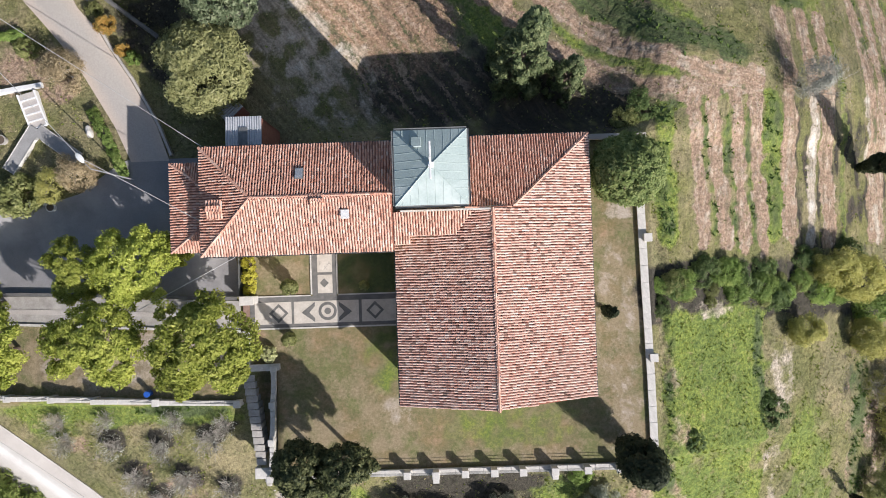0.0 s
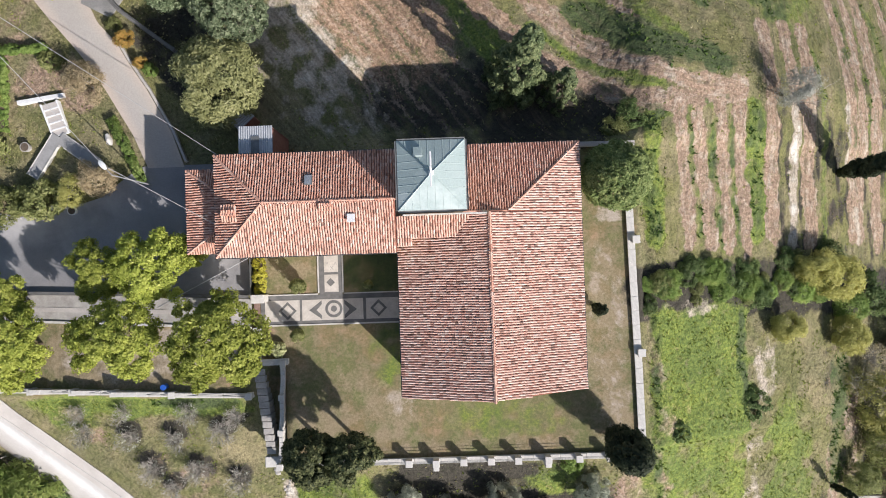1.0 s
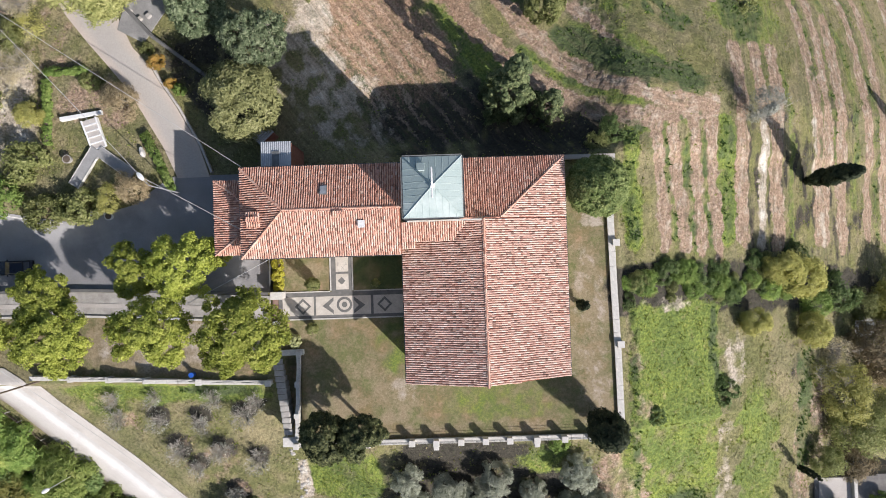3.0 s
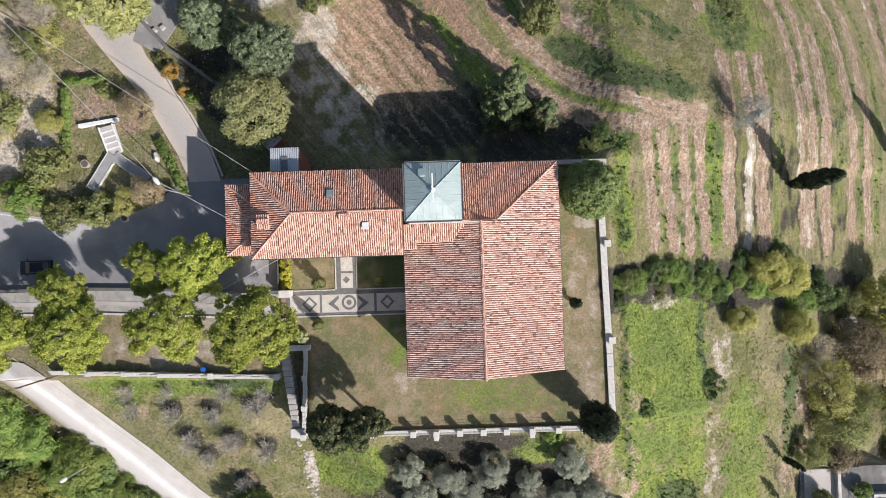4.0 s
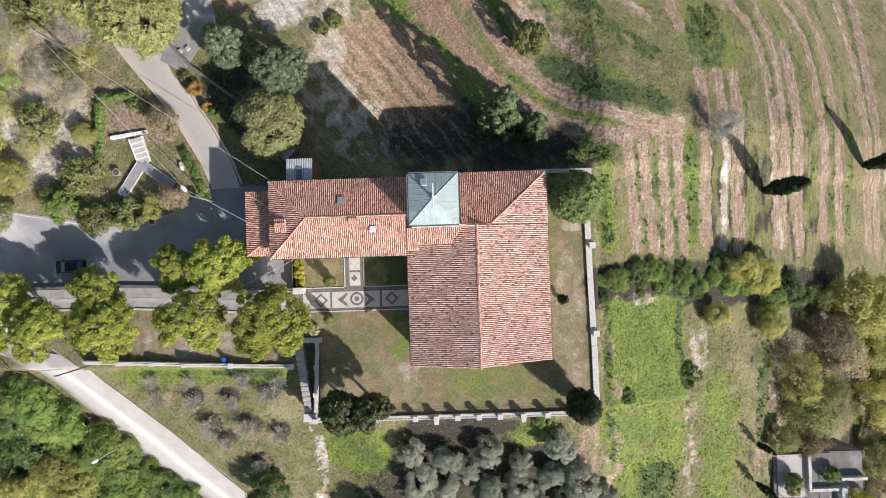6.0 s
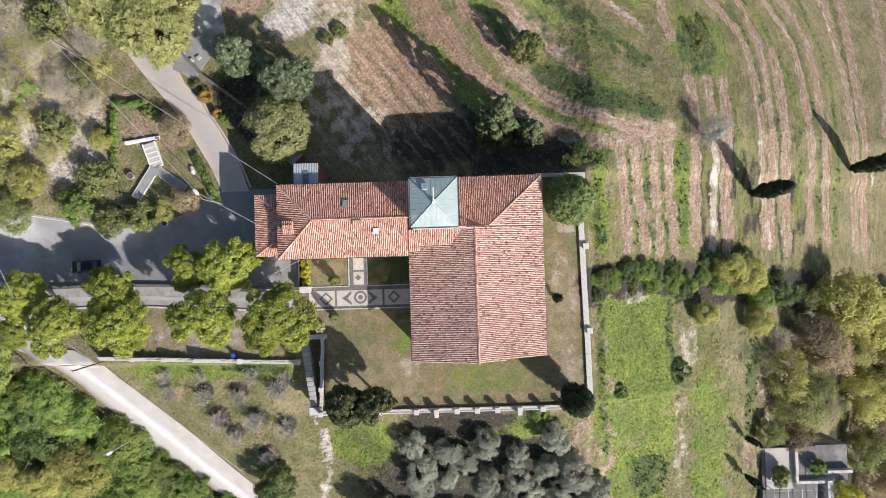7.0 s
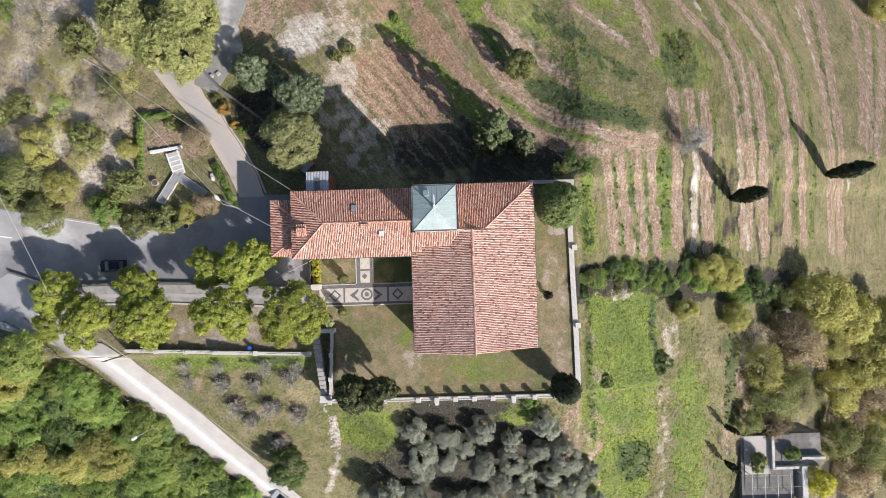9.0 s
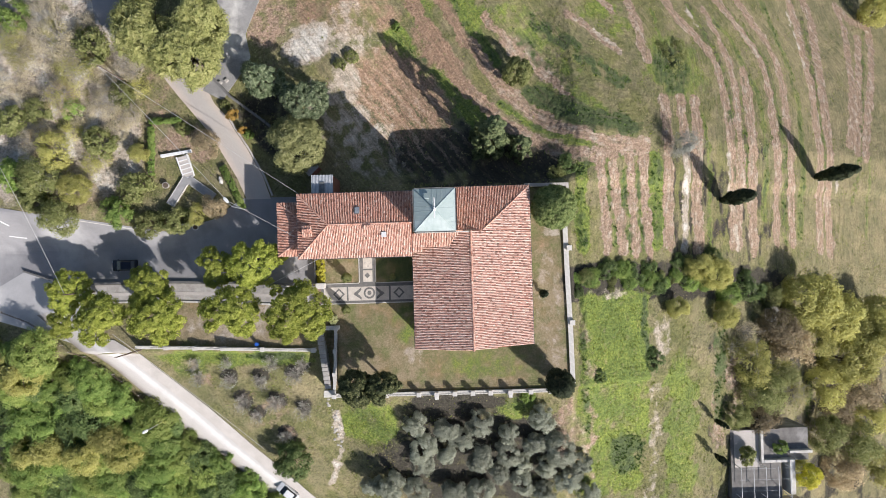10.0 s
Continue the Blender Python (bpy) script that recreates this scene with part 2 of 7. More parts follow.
def track_material(name, stops, ragged=0.2, rough=0.95):
    """A trodden lane whose colour changes from edge to edge, raggedly."""
    m, n, l = nodes_of(name)
    p = n["Principled BSDF"]
    co = n.new("ShaderNodeTexCoord").outputs["Object"]
    at = n.new("ShaderNodeAttribute")
    at.attribute_name = "across"
    big, small = noise_tex(n, l, co, 0.55, 5.0, 0.65), noise_tex(n, l, co, 7.0, 4.0, 0.7)
    shift = n.new("ShaderNodeMath")
    shift.operation = "MULTIPLY_ADD"
    l.new(stretch(n, l, big, 0.0, 1.0), shift.inputs[0])
    shift.inputs[1].default_value = ragged
    l.new(at.outputs["Fac"], shift.inputs[2])
    back = n.new("ShaderNodeMath")
    back.operation = "SUBTRACT"
    l.new(shift.outputs[0], back.inputs[0])
    back.inputs[1].default_value = ragged / 2
    c = ramp(n, l, back.outputs[0], stops)
    c = mix(n, l, 1.0, c, ramp(n, l, stretch(n, l, small, 0.3, 0.7), [(0.0, (0.84, 0.83, 0.82)), (1.0, (1.08, 1.08, 1.08))]), "MULTIPLY")
    c = mix(n, l, stretch(n, l, noise_tex(n, l, co, 0.22, 4.0), 0.52, 0.72), c, mix(n, l, 0.75, (0.30, 0.28, 0.26), c))
    l.new(c, p.inputs["Base Color"])
    p.inputs["Roughness"].default_value = rough
    bump(n, l, p, small, 0.4, 0.02)
    return m


M_TILE = tile_material("fired_clay_tile", [(0.0, (0.22, 0.13, 0.10)), (0.06, (0.40, 0.18, 0.125)), (0.16, (0.54, 0.265, 0.19)),
                       (0.55, (0.61, 0.325, 0.24)), (0.90, (0.66, 0.40, 0.31)), (1.0, (0.72, 0.53, 0.44))])
M_TILE_OLD = tile_material("faded_old_clay_tile", [(0.0, (0.20, 0.13, 0.105)), (0.08, (0.42, 0.22, 0.17)), (0.17, (0.60, 0.35, 0.285)),
                           (0.5, (0.66, 0.43, 0.355)), (0.85, (0.70, 0.505, 0.43)), (1.0, (0.75, 0.61, 0.54))])
# lighter copy of the clay: sunlight painted onto the wing's south slopes
M_TILE_SUNLIT = tile_material("sunlit_clay_tile", [(0.0, (0.24, 0.145, 0.11)), (0.06, (0.42, 0.21, 0.155)), (0.16, (0.56, 0.31, 0.235)),
                            (0.55, (0.63, 0.375, 0.295)), (0.90, (0.70, 0.47, 0.385)), (1.0, (0.77, 0.60, 0.52))])
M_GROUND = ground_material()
M_UNDER = plain("roof_channel_clay", (0.24, 0.095, 0.065), (0.34, 0.15, 0.105), 0.95)
M_PLASTER = plain("ochre_render", (0.52, 0.44, 0.33), (0.64, 0.56, 0.44), 0.9, 0.6, 12.0)
M_COPPER = plain("patinated_copper", (0.36, 0.45, 0.445), (0.41, 0.495, 0.49), 0.5, 0.8, 9.0, 0.0, 0.1, (0.46, 0.53, 0.525))
M_LEAD = plain("grey_gutter_metal", (0.16, 0.17, 0.17), (0.27, 0.28, 0.28), 0.5, 2.0, 20.0, 0.5, 0.1)
M_WHITE = plain("white_painted_metal", (0.70, 0.71, 0.72), (0.82, 0.83, 0.84), 0.5, 2.0, 20.0, 0.0, 0.05)
M_STONE = plain("weathered_white_stone", (0.52, 0.505, 0.48), (0.70, 0.685, 0.655), 0.85, 1.2, 14.0, 0.0, 0.4, (0.40, 0.38, 0.35))
M_DARKSTONE = plain("dark_grey_stone", (0.12, 0.12, 0.12), (0.20, 0.195, 0.19), 0.8, 1.5, 16.0)
M_COBBLE = plain("river_pebble_paving", (0.33, 0.31, 0.29), (0.50, 0.48, 0.45), 0.85, 1.2, 9.0, 0.0, 0.6)
M_LIGHTCOB = plain("pale_pebble_inlay", (0.50, 0.46, 0.41), (0.64, 0.60, 0.55), 0.85, 1.0, 9.0, 0.0, 0.5)
M_ASPHALT = plain("worn_asphalt", (0.24, 0.238, 0.248), (0.32, 0.318, 0.33), 0.9, 0.25, 9.0, 0.0, 0.3, (0.37, 0.366, 0.372))
M_CONCRETE = plain("pale_concrete_lane", (0.46, 0.425, 0.40), (0.59, 0.555, 0.525), 0.9, 0.35, 10.0, 0.0, 0.3)
M_LANE = track_material("dusty_pale_concrete", [(0.0, (0.50, 0.43, 0.38)), (0.12, (0.46, 0.405, 0.365)), (0.3, (0.40, 0.375, 0.355)), (0.7, (0.42, 0.395, 0.37)), (0.92, (0.47, 0.415, 0.37)), (1.0, (0.52, 0.45, 0.39))])
M_GRAVEL = track_material("white_gravel", [(0.0, (0.22, 0.19, 0.17)), (0.10, (0.34, 0.315, 0.295)), (0.25, (0.47, 0.45, 0.43)), (0.50, (0.53, 0.51, 0.495)), (0.62, (0.64, 0.63, 0.62)), (0.76, (0.66, 0.655, 0.65)), (0.86, (0.52, 0.51, 0.50)), (1.0, (0.48, 0.47, 0.46))])
M_SHEET = plain("galvanised_sheet", (0.42, 0.44, 0.47), (0.56, 0.58, 0.61), 0.45, 1.0, 10.0, 0.4, 0.1)
M_BARK = plain("rough_bark", (0.08, 0.06, 0.045), (0.17, 0.13, 0.10), 0.95, 3.0, 25.0, 0.0, 0.8)
M_TWIG = plain("grey_twig_bark", (0.30, 0.28, 0.25), (0.46, 0.43, 0.39), 0.95, 3.0, 25.0)
L_PINE = leaf("umbrella_pine_needles", [(0.0, (0.10, 0.14, 0.03)), (0.4, (0.285, 0.335, 0.06)), (0.75, (0.455, 0.49, 0.11)), (1.0, (0.63, 0.625, 0.20))], 0.8, 0.3)
L_DARK = leaf("cypress_scales", [(0.0, (0.010, 0.018, 0.008)), (0.5, (0.026, 0.038, 0.018)), (1.0, (0.07, 0.085, 0.04))], 1.2, 0.1)
L_YEW = leaf("clipped_yew_foliage", [(0.0, (0.035, 0.06, 0.02)), (0.5, (0.125, 0.17, 0.055)), (1.0, (0.30, 0.34, 0.14))], 1.2, 0.2)
L_TWIN = leaf("dense_cypress_foliage", [(0.0, (0.010, 0.018, 0.007)), (0.5, (0.052, 0.066, 0.024)), (1.0, (0.26, 0.27, 0.12))], 1.1, 0.15)
L_SILVER = leaf("dry_silver_leaves", [(0.0, (0.13, 0.135, 0.115)), (0.45, (0.34, 0.35, 0.305)), (1.0, (0.60, 0.61, 0.55))], 0.8, 0.2)
L_OLIVE = leaf("silver_olive_leaves", [(0.0, (0.13, 0.145, 0.105)), (0.45, (0.31, 0.33, 0.255)), (1.0, (0.52, 0.54, 0.445))], 0.8, 0.3)
L_GREEN = leaf("olive_green_leaves", [(0.0, (0.06, 0.08, 0.024)), (0.45, (0.19, 0.215, 0.075)), (0.8, (0.32, 0.335, 0.14)), (1.0, (0.44, 0.42, 0.21))], 0.8, 0.35)
L_BROAD = leaf("broad_tree_leaves", [(0.0, (0.07, 0.09, 0.03)), (0.4, (0.245, 0.265, 0.095)), (0.75, (0.39, 0.395, 0.165)), (1.0, (0.52, 0.50, 0.26))], 0.8, 0.35)
L_BLUE = leaf("grey_green_needles", [(0.0, (0.022, 0.036, 0.016)), (0.5, (0.10, 0.135, 0.07)), (1.0, (0.34, 0.38, 0.24))], 1.0, 0.2)
L_CONIFER = leaf("dark_conifer_needles", [(0.0, (0.02, 0.036, 0.016)), (0.45, (0.078, 0.108, 0.046)), (1.0, (0.255, 0.29, 0.14))], 1.0, 0.1)
L_BRAMBLE = leaf("bramble_leaves", [(0.0, (0.03, 0.055, 0.02)), (0.45, (0.10, 0.155, 0.05)), (0.8, (0.19, 0.25, 0.09)), (1.0, (0.30, 0.34, 0.15))], 0.7, 0.25, (0.75, 1.3))
L_WOOD = leaf("locust_leaves", [(0.0, (0.07, 0.14, 0.036)), (0.4, (0.19, 0.29, 0.075)), (0.75, (0.32, 0.42, 0.12)), (1.0, (0.48, 0.53, 0.20))], 0.4, 0.4, (0.75, 1.3))
L_WOODY = leaf("paling_locust_leaves", [(0.0, (0.08, 0.14, 0.04)), (0.4, (0.235, 0.31, 0.08)), (0.75, (0.37, 0.43, 0.135)), (1.0, (0.56, 0.54, 0.21))], 0.4, 0.4, (0.75, 1.3))
L_GOLD = leaf("yellowing_leaves", [(0.0, (0.13, 0.135, 0.045)), (0.4, (0.345, 0.345, 0.11)), (0.75, (0.49, 0.47, 0.17)), (1.0, (0.62, 0.57, 0.27))], 0.5, 0.4, (0.72, 1.35))
L_RUST = leaf("brown_autumn_leaves", [(0.0, (0.13, 0.10, 0.065)), (0.4, (0.33, 0.265, 0.165)), (0.75, (0.50, 0.415, 0.265)), (1.0, (0.63, 0.54, 0.37))], 0.5, 0.35, (0.55, 1.3))
L_HEDGE = leaf("yellow_green_hedge_leaves", [(0.0, (0.24, 0.24, 0.025)), (0.5, (0.50, 0.48, 0.06)), (1.0, (0.72, 0.66, 0.14))], 1.5, 0.3)


# ---- shared builders ----
def mesh_of(name, verts, faces, material, smooth=False):
    me = bpy.data.meshes.new(name)
    me.from_pydata([tuple(v) for v in verts], [], [tuple(f) for f in faces])
    for mt in material if isinstance(material, (list, tuple)) else [material]:
        me.materials.append(mt)
    if smooth:
        me.shade_smooth()
    me.update()
    return me


def thing(name, label, category, group="", at=(0, 0, 0), turn=0.0, kind=""):
    ob = new(name)
    ob.matrix_basis = pose(*at, 0, 0, turn)
    return tagged(ob, label, category, group, kind)


def part(name, source, material, parent, label="", m=None):
    """Links a bmesh or a mesh as one object under a thing or a part."""
    if isinstance(source, bmesh.types.BMesh):
        me = bpy.data.meshes.new(name)
        source.normal_update()
        source.to_mesh(me)
        source.free()
        me.materials.append(material)
    else:
        me = source
    ob = new(name, me)
    ob.parent = parent
    if m is not None:
        ob.matrix_basis = m
    return tagged(ob, label)


def box(bm, cx, cy, cz, sx, sy, sz, turn=0.0, bevel=0.0):
    """Adds a block centred at cx, cy with its foot at cz."""
    r = bmesh.ops.create_cube(bm, size=1.0, matrix=pose(cx, cy, cz + sz / 2, 0, 0, turn) @ Matrix.Diagonal((sx, sy, sz, 1)))
    if bevel:
        es = {e for v in r["verts"] for e in v.link_edges}
        bmesh.ops.bevel(bm, geom=list(es), offset=bevel, segments=1, affect="EDGES")
    return bm


def block(*a, **k):
    return box(bmesh.new(), *a, **k)


def rod(bm, a, b, r0, r1=None, seg=8):
    a, b = Vector(a), Vector(b)
    d = b - a
    m = Matrix.Translation((a + b) / 2) @ d.to_track_quat("Z", "Y").to_matrix().to_4x4()
    bmesh.ops.create_cone(bm, cap_ends=True, segments=seg, radius1=r0, radius2=r0 if r1 is None else r1, depth=d.length, matrix=m)
    return bm


def smooth_step(a, b, x):
    u = np.clip((x - a) / (b - a), 0, 1)
    return u * u * (3 - 2 * u)


# ---- the hillside ----
def north_drop(x, y):
    """The field behind the church lies lower than the churchyard, deepened so that the church's shadow reaches further.
    """
    return 3.4 * smooth_step(11.0, 14.5, y) * smooth_step(-17, -5, x) * (1 - smooth_step(15, 27, x))


def height(x, y):
    """The ground's height: a level churchyard, falling away to the east, the south and the west."""
    x, y = np.asarray(x, float), np.asarray(y, float)
    e = np.clip(x - 22.5, 0, 62)
    z = -(0.40 * e + 0.0028 * e * e) - 0.45 * np.clip(x - 84.5, 0, 60)
    z = z - 0.35 * np.clip(y - 20, 0, 45) * smooth_step(8, 28, x)
    u = smooth_step(-18.5 + 11 * smooth_step(-20.8, -25, y), -19.2, x)
    sd = np.clip(-20.6 * (1 - u) - 13.6 * u - y, 0, 60)
    z = z - (1.6 * smooth_step(0, 0.6, sd) + 0.43 * sd * (1 - 0.5 * smooth_step(25, 60, sd))) * (1 - 0.68 * smooth_step(21, 45, x))
    z = z - 0.9 * smooth_step(20.4, 21.2, x) * smooth_step(13.0, 10.5, y)
    z = z - 1.7 * smooth_step(-18.75, -18.45, x) * smooth_step(-16.75, -17.05, x) * smooth_step(-10.5, -10.8, y) * smooth_step(-18.9, -18.5, y)
    z = z - north_drop(x, y)
    w = np.clip(-25 - x, 0, 70)
    z = z - 0.14 * w * (1 - 0.85 * smooth_step(3, 10, y))
    return z + 0.06 * np.clip(y - 14, 0, 40) * smooth_step(-22, -34, x)


def ground_z(x, y):
    return float(height(x, y))


def axis(lo, hi, step):
    inner = np.arange(lo, hi + step / 2, step)
    grow = np.cumsum(step * 1.35 ** np.arange(1, 24))
    return np.concatenate([lo - grow[::-1], inner, hi + grow])


def near_line(X, Y, pts, width, soft=0.5):
    """1 along a line of points, falling to 0 at the edge of its width."""
    best = np.full(X.shape, 1e9)
    for (ax, ay), (bx, by) in zip(pts[:-1], pts[1:]):
        dx, dy = bx - ax, by - ay
        t = np.clip(((X - ax) * dx + (Y - ay) * dy) / (dx * dx + dy * dy), 0, 1)
        best = np.minimum(best, np.hypot(X - ax - t * dx, Y - ay - t * dy))
    return 1 - smooth_step(width / 2 - soft, width / 2 + soft, best)


def patch(X, Y, cx, cy, rx, ry, turn=0.0, soft=0.35):
    c, s = math.cos(radians(turn)), math.sin(radians(turn))
    u, v = ((X - cx) * c + (Y - cy) * s) / rx, (-(X - cx) * s + (Y - cy) * c) / ry
    return 1 - smooth_step(1 - soft, 1 + soft, np.hypot(u, v))


YOUNG_PLACES = [(-40.7, -18.4), (-35.4, -18.8), (-30.1, -18.9), (-24.4, -17.9), (-33.7, -22.9), (-28.1, -22.9), (-23.5, -24.2), (-27.8, -15.7), (-35.4, -15.7), (-40.8, -15.9), (-22.8, -16.3), (-27.3, -29.4), (-31.7, -25.4)]
# worked soil between the grass terraces: width, then points along the row
ROWS_NEAR = [
    (1.35, [(25.6, 15.6), (26.6, 8.4), (26.9, 1.0)]),
    (1.4, [(28.0, 15.9), (28.8, 9.3), (29.8, 0.5)]),
    (1.4, [(31.0, 16.3), (31.7, 9.3), (32.3, -0.0)]),
    (1.4, [(33.6, 17.1), (34.3, 9.4), (34.8, -0.1)]),
]
ROWS_BEND = [
    (1.7, [(-3.6, 41.1), (-1.1, 35.3), (1.6, 30.8), (4.2, 27.2), (7.6, 24.0), (9.3, 21.6), (12.8, 19.5), (16.3, 17.7), (19.9, 16.5), (25.8, 15.6)]),
    (1.8, [(1.0, 41.0), (4.4, 35.1), (7.4, 31.1), (9.5, 27.9), (12.1, 25.3), (15.6, 22.2), (19.1, 20.4), (23.9, 19.2), (28.0, 18.3), (34.4, 18.3)]),
    (1.2, [(-0.8, 37.2), (1.3, 33.5), (3.8, 30.3)]),
    (0.9, [(7.6, 37.9), (10.6, 35.1), (11.9, 32.4)]),
    (0.9, [(15.5, 30.5), (18.3, 28.4), (20.5, 26.1), (21.5, 24.9)]),
    (1.5, [(25.0, 16.4), (34.6, 17.4)]),
]
ROWS_EAST = [
    (1.0, [(43.4, 48.5), (46.0, 44.6), (49.5, 41.5), (52.3, 38.3), (53.8, 35.5), (54.0, 30.7), (53.9, 25.9), (53.3, 20.2), (53.7, 15.0), (53.6, 1.0)]),
    (0.9, [(53.2, 48.2), (55.6, 42.8), (57.3, 37.3), (57.4, 32.4), (57.0, 28.1), (55.7, 22.7), (55.8, 13.0), (54.9, 0.4)]),
    (1.4, [(61.0, 35.5), (60.4, 29.1), (59.3, 23.0), (58.5, 16.3), (58.7, 11.0), (58.9, 0.3)]),
    (1.1, [(57.2, 51.8), (61.0, 48.0), (66.6, 41.1), (67.8, 36.7), (67.5, 31.5), (65.7, 20.1), (65.8, 13.5), (65.4, 1.3)]),
    (1.2, [(64.1, 53.0), (70.5, 44.8), (72.6, 39.7), (72.8, 35.0), (71.5, 28.9), (69.8, 17.1), (70.3, 9.2), (70.4, 1.0)]),
]
ROWS_FAR = [
    (1.4, [(84.1, 59.1), (84.7, 52.2), (84.1, 46.7), (84.0, 35.7), (82.5, 29.9), (80.0, 16.7), (80.0, -0.1)]),
    (1.4, [(89.4, 60.9), (90.1, 54.6), (87.9, 39.1), (86.3, 30.3), (83.2, 14.5), (83.9, -1.4)]),
    (1.1, [(100.9, 60.6), (101.2, 53.2), (98.2, 38.7), (95.3, 31.1), (91.4, 22.5)]),
    (1.2, [(105.5, 52.2), (102.6, 43.8), (97.6, 31.3), (93.1, 21.2)]),
    (1.2, [(100.9, 60.6), (104.7, 57.0), (110.6, 56.0), (109.3, 49.5), (104.5, 37.9), (99.4, 28.6), (95.3, 20.0)]),
]
ROWS_MID = [
    (1.1, [(22.3, 40.7), (25.3, 39.6), (28.3, 37.4), (31.7, 35.0)]),
    (1.1, [(35.4, 45.5), (36.6, 40.4), (36.6, 36.9), (37.4, 34.4)]),
    (1.1, [(39.4, 26.6), (38.9, 20.1), (38.9, 15.3), (39.0, 8.5), (38.9, 1.0)]),
    (1.2, [(46.4, 27.4), (45.1, 17.6), (45.1, 9.6), (45.4, 0.6)]),
    (1.0, [(43.2, 27.5), (42.7, 22.5), (42.8, 15.4)]),
    (1.0, [(28.0, 46.5), (30.5, 44.5), (31.5, 43.0)]),
]
PALE_STRIPS = [
    (1.6, [(42.7, 16.5), (42.8, 10.5), (42.1, 0.7)]),
    (0.7, [(57.5, 30.6), (56.2, 24.4)]),
    (1.0, [(54.3, 4.5), (54.6, 0.2)]),
    (0.7, [(52.5, 17.5), (52.6, 9.5)]),
    (1.0, [(82.4, 55.2), (83.6, 41.0)]),
    (0.8, [(86.8, 17.1), (85.6, 12.2)]),
    (0.8, [(27.4, 38.6), (31.9, 35.1)]),
    (0.8, [(48.6, 47.5), (50.5, 43.8)]),
    (0.6, [(63.2, 45.0), (67.0, 40.0)]),
    (1.3, [(-18.5, -25.0), (-18.1, -31.9), (-20.4, -38.8)]),
]
GREEN_ROWS = [
    (0.5, [(26.7, 15.2), (27.6, 9.3), (28.4, 1.0)]),
    (0.5, [(29.6, 16.3), (30.4, 9.3), (31.3, 0.0)]),
    (0.4, [(32.6, 16.9), (33.2, 9.4), (33.7, -0.1)]),
    (0.7, [(49.2, 48.5), (51.9, 42.7), (54.1, 38.7), (55.0, 34.5), (55.3, 29.7), (54.4, 24.3), (53.8, 18.1), (54.1, 8.9)]),
    (0.6, [(60.6, 35.4), (58.3, 26.5), (57.0, 19.4), (57.1, 12.2)]),
    (0.8, [(60.7, 50.0), (65.9, 44.4), (68.8, 39.6), (69.2, 34.3), (68.4, 22.8), (68.0, 15.8), (68.0, 1.3)]),
    (0.6, [(108.1, 54.3), (103.6, 42.4), (98.6, 31.4), (93.1, 18.6), (91.4, 9.0)]),
    (0.5, [(87.4, 55.1), (86.2, 41.1), (84.0, 29.2), (81.9, 16.0)]),
]
GRASS_BANKS = [
    (2.2, [(16.5, 38.2), (21.5, 35.0), (27.1, 31.4)]),
    (2.1, [(27.5, 31.2), (31.5, 29.0)]),
]
LUSH_ROWS = [
    (1.0, [(47.6, 24.7), (48.0, 9.6), (47.7, -0.4)]),
    (1.5, [(55.1, 46.6), (59.4, 42.3), (61.2, 37.4), (63.7, 32.1), (63.8, 27.2), (62.7, 21.0), (62.0, 6.0)]),
    (2.2, [(72.9, 54.8), (75.0, 46.6), (77.1, 38.5), (76.9, 30.3), (74.1, 21.0), (72.9, 2.4)]),
    (2.4, [(22.5, 13.7), (22.5, 1.1)]),
    (2.9, [(36.3, 15.6), (36.6, 1.8)]),
    (1.4, [(17.2, 17.7), (23.8, 14.7)]),
    (1.3, [(9.9, 24.2), (13.5, 21.6), (18.2, 19.0), (23.9, 17.6)]),
    (0.8, [(40.2, 45.3), (41.0, 39.4)]),
    (1.1, [(96.8, 20.0), (95.5, 2.1)]),
    (1.8, [(2.4, 40.9), (4.5, 37.5), (6.3, 34.0)]),
    (1.6, [(6.6, 36.0), (8.7, 32.2), (9.7, 30.4)]),
]
SOIL_STRIPS = ROWS_NEAR + ROWS_BEND + ROWS_EAST + ROWS_FAR + ROWS_MID


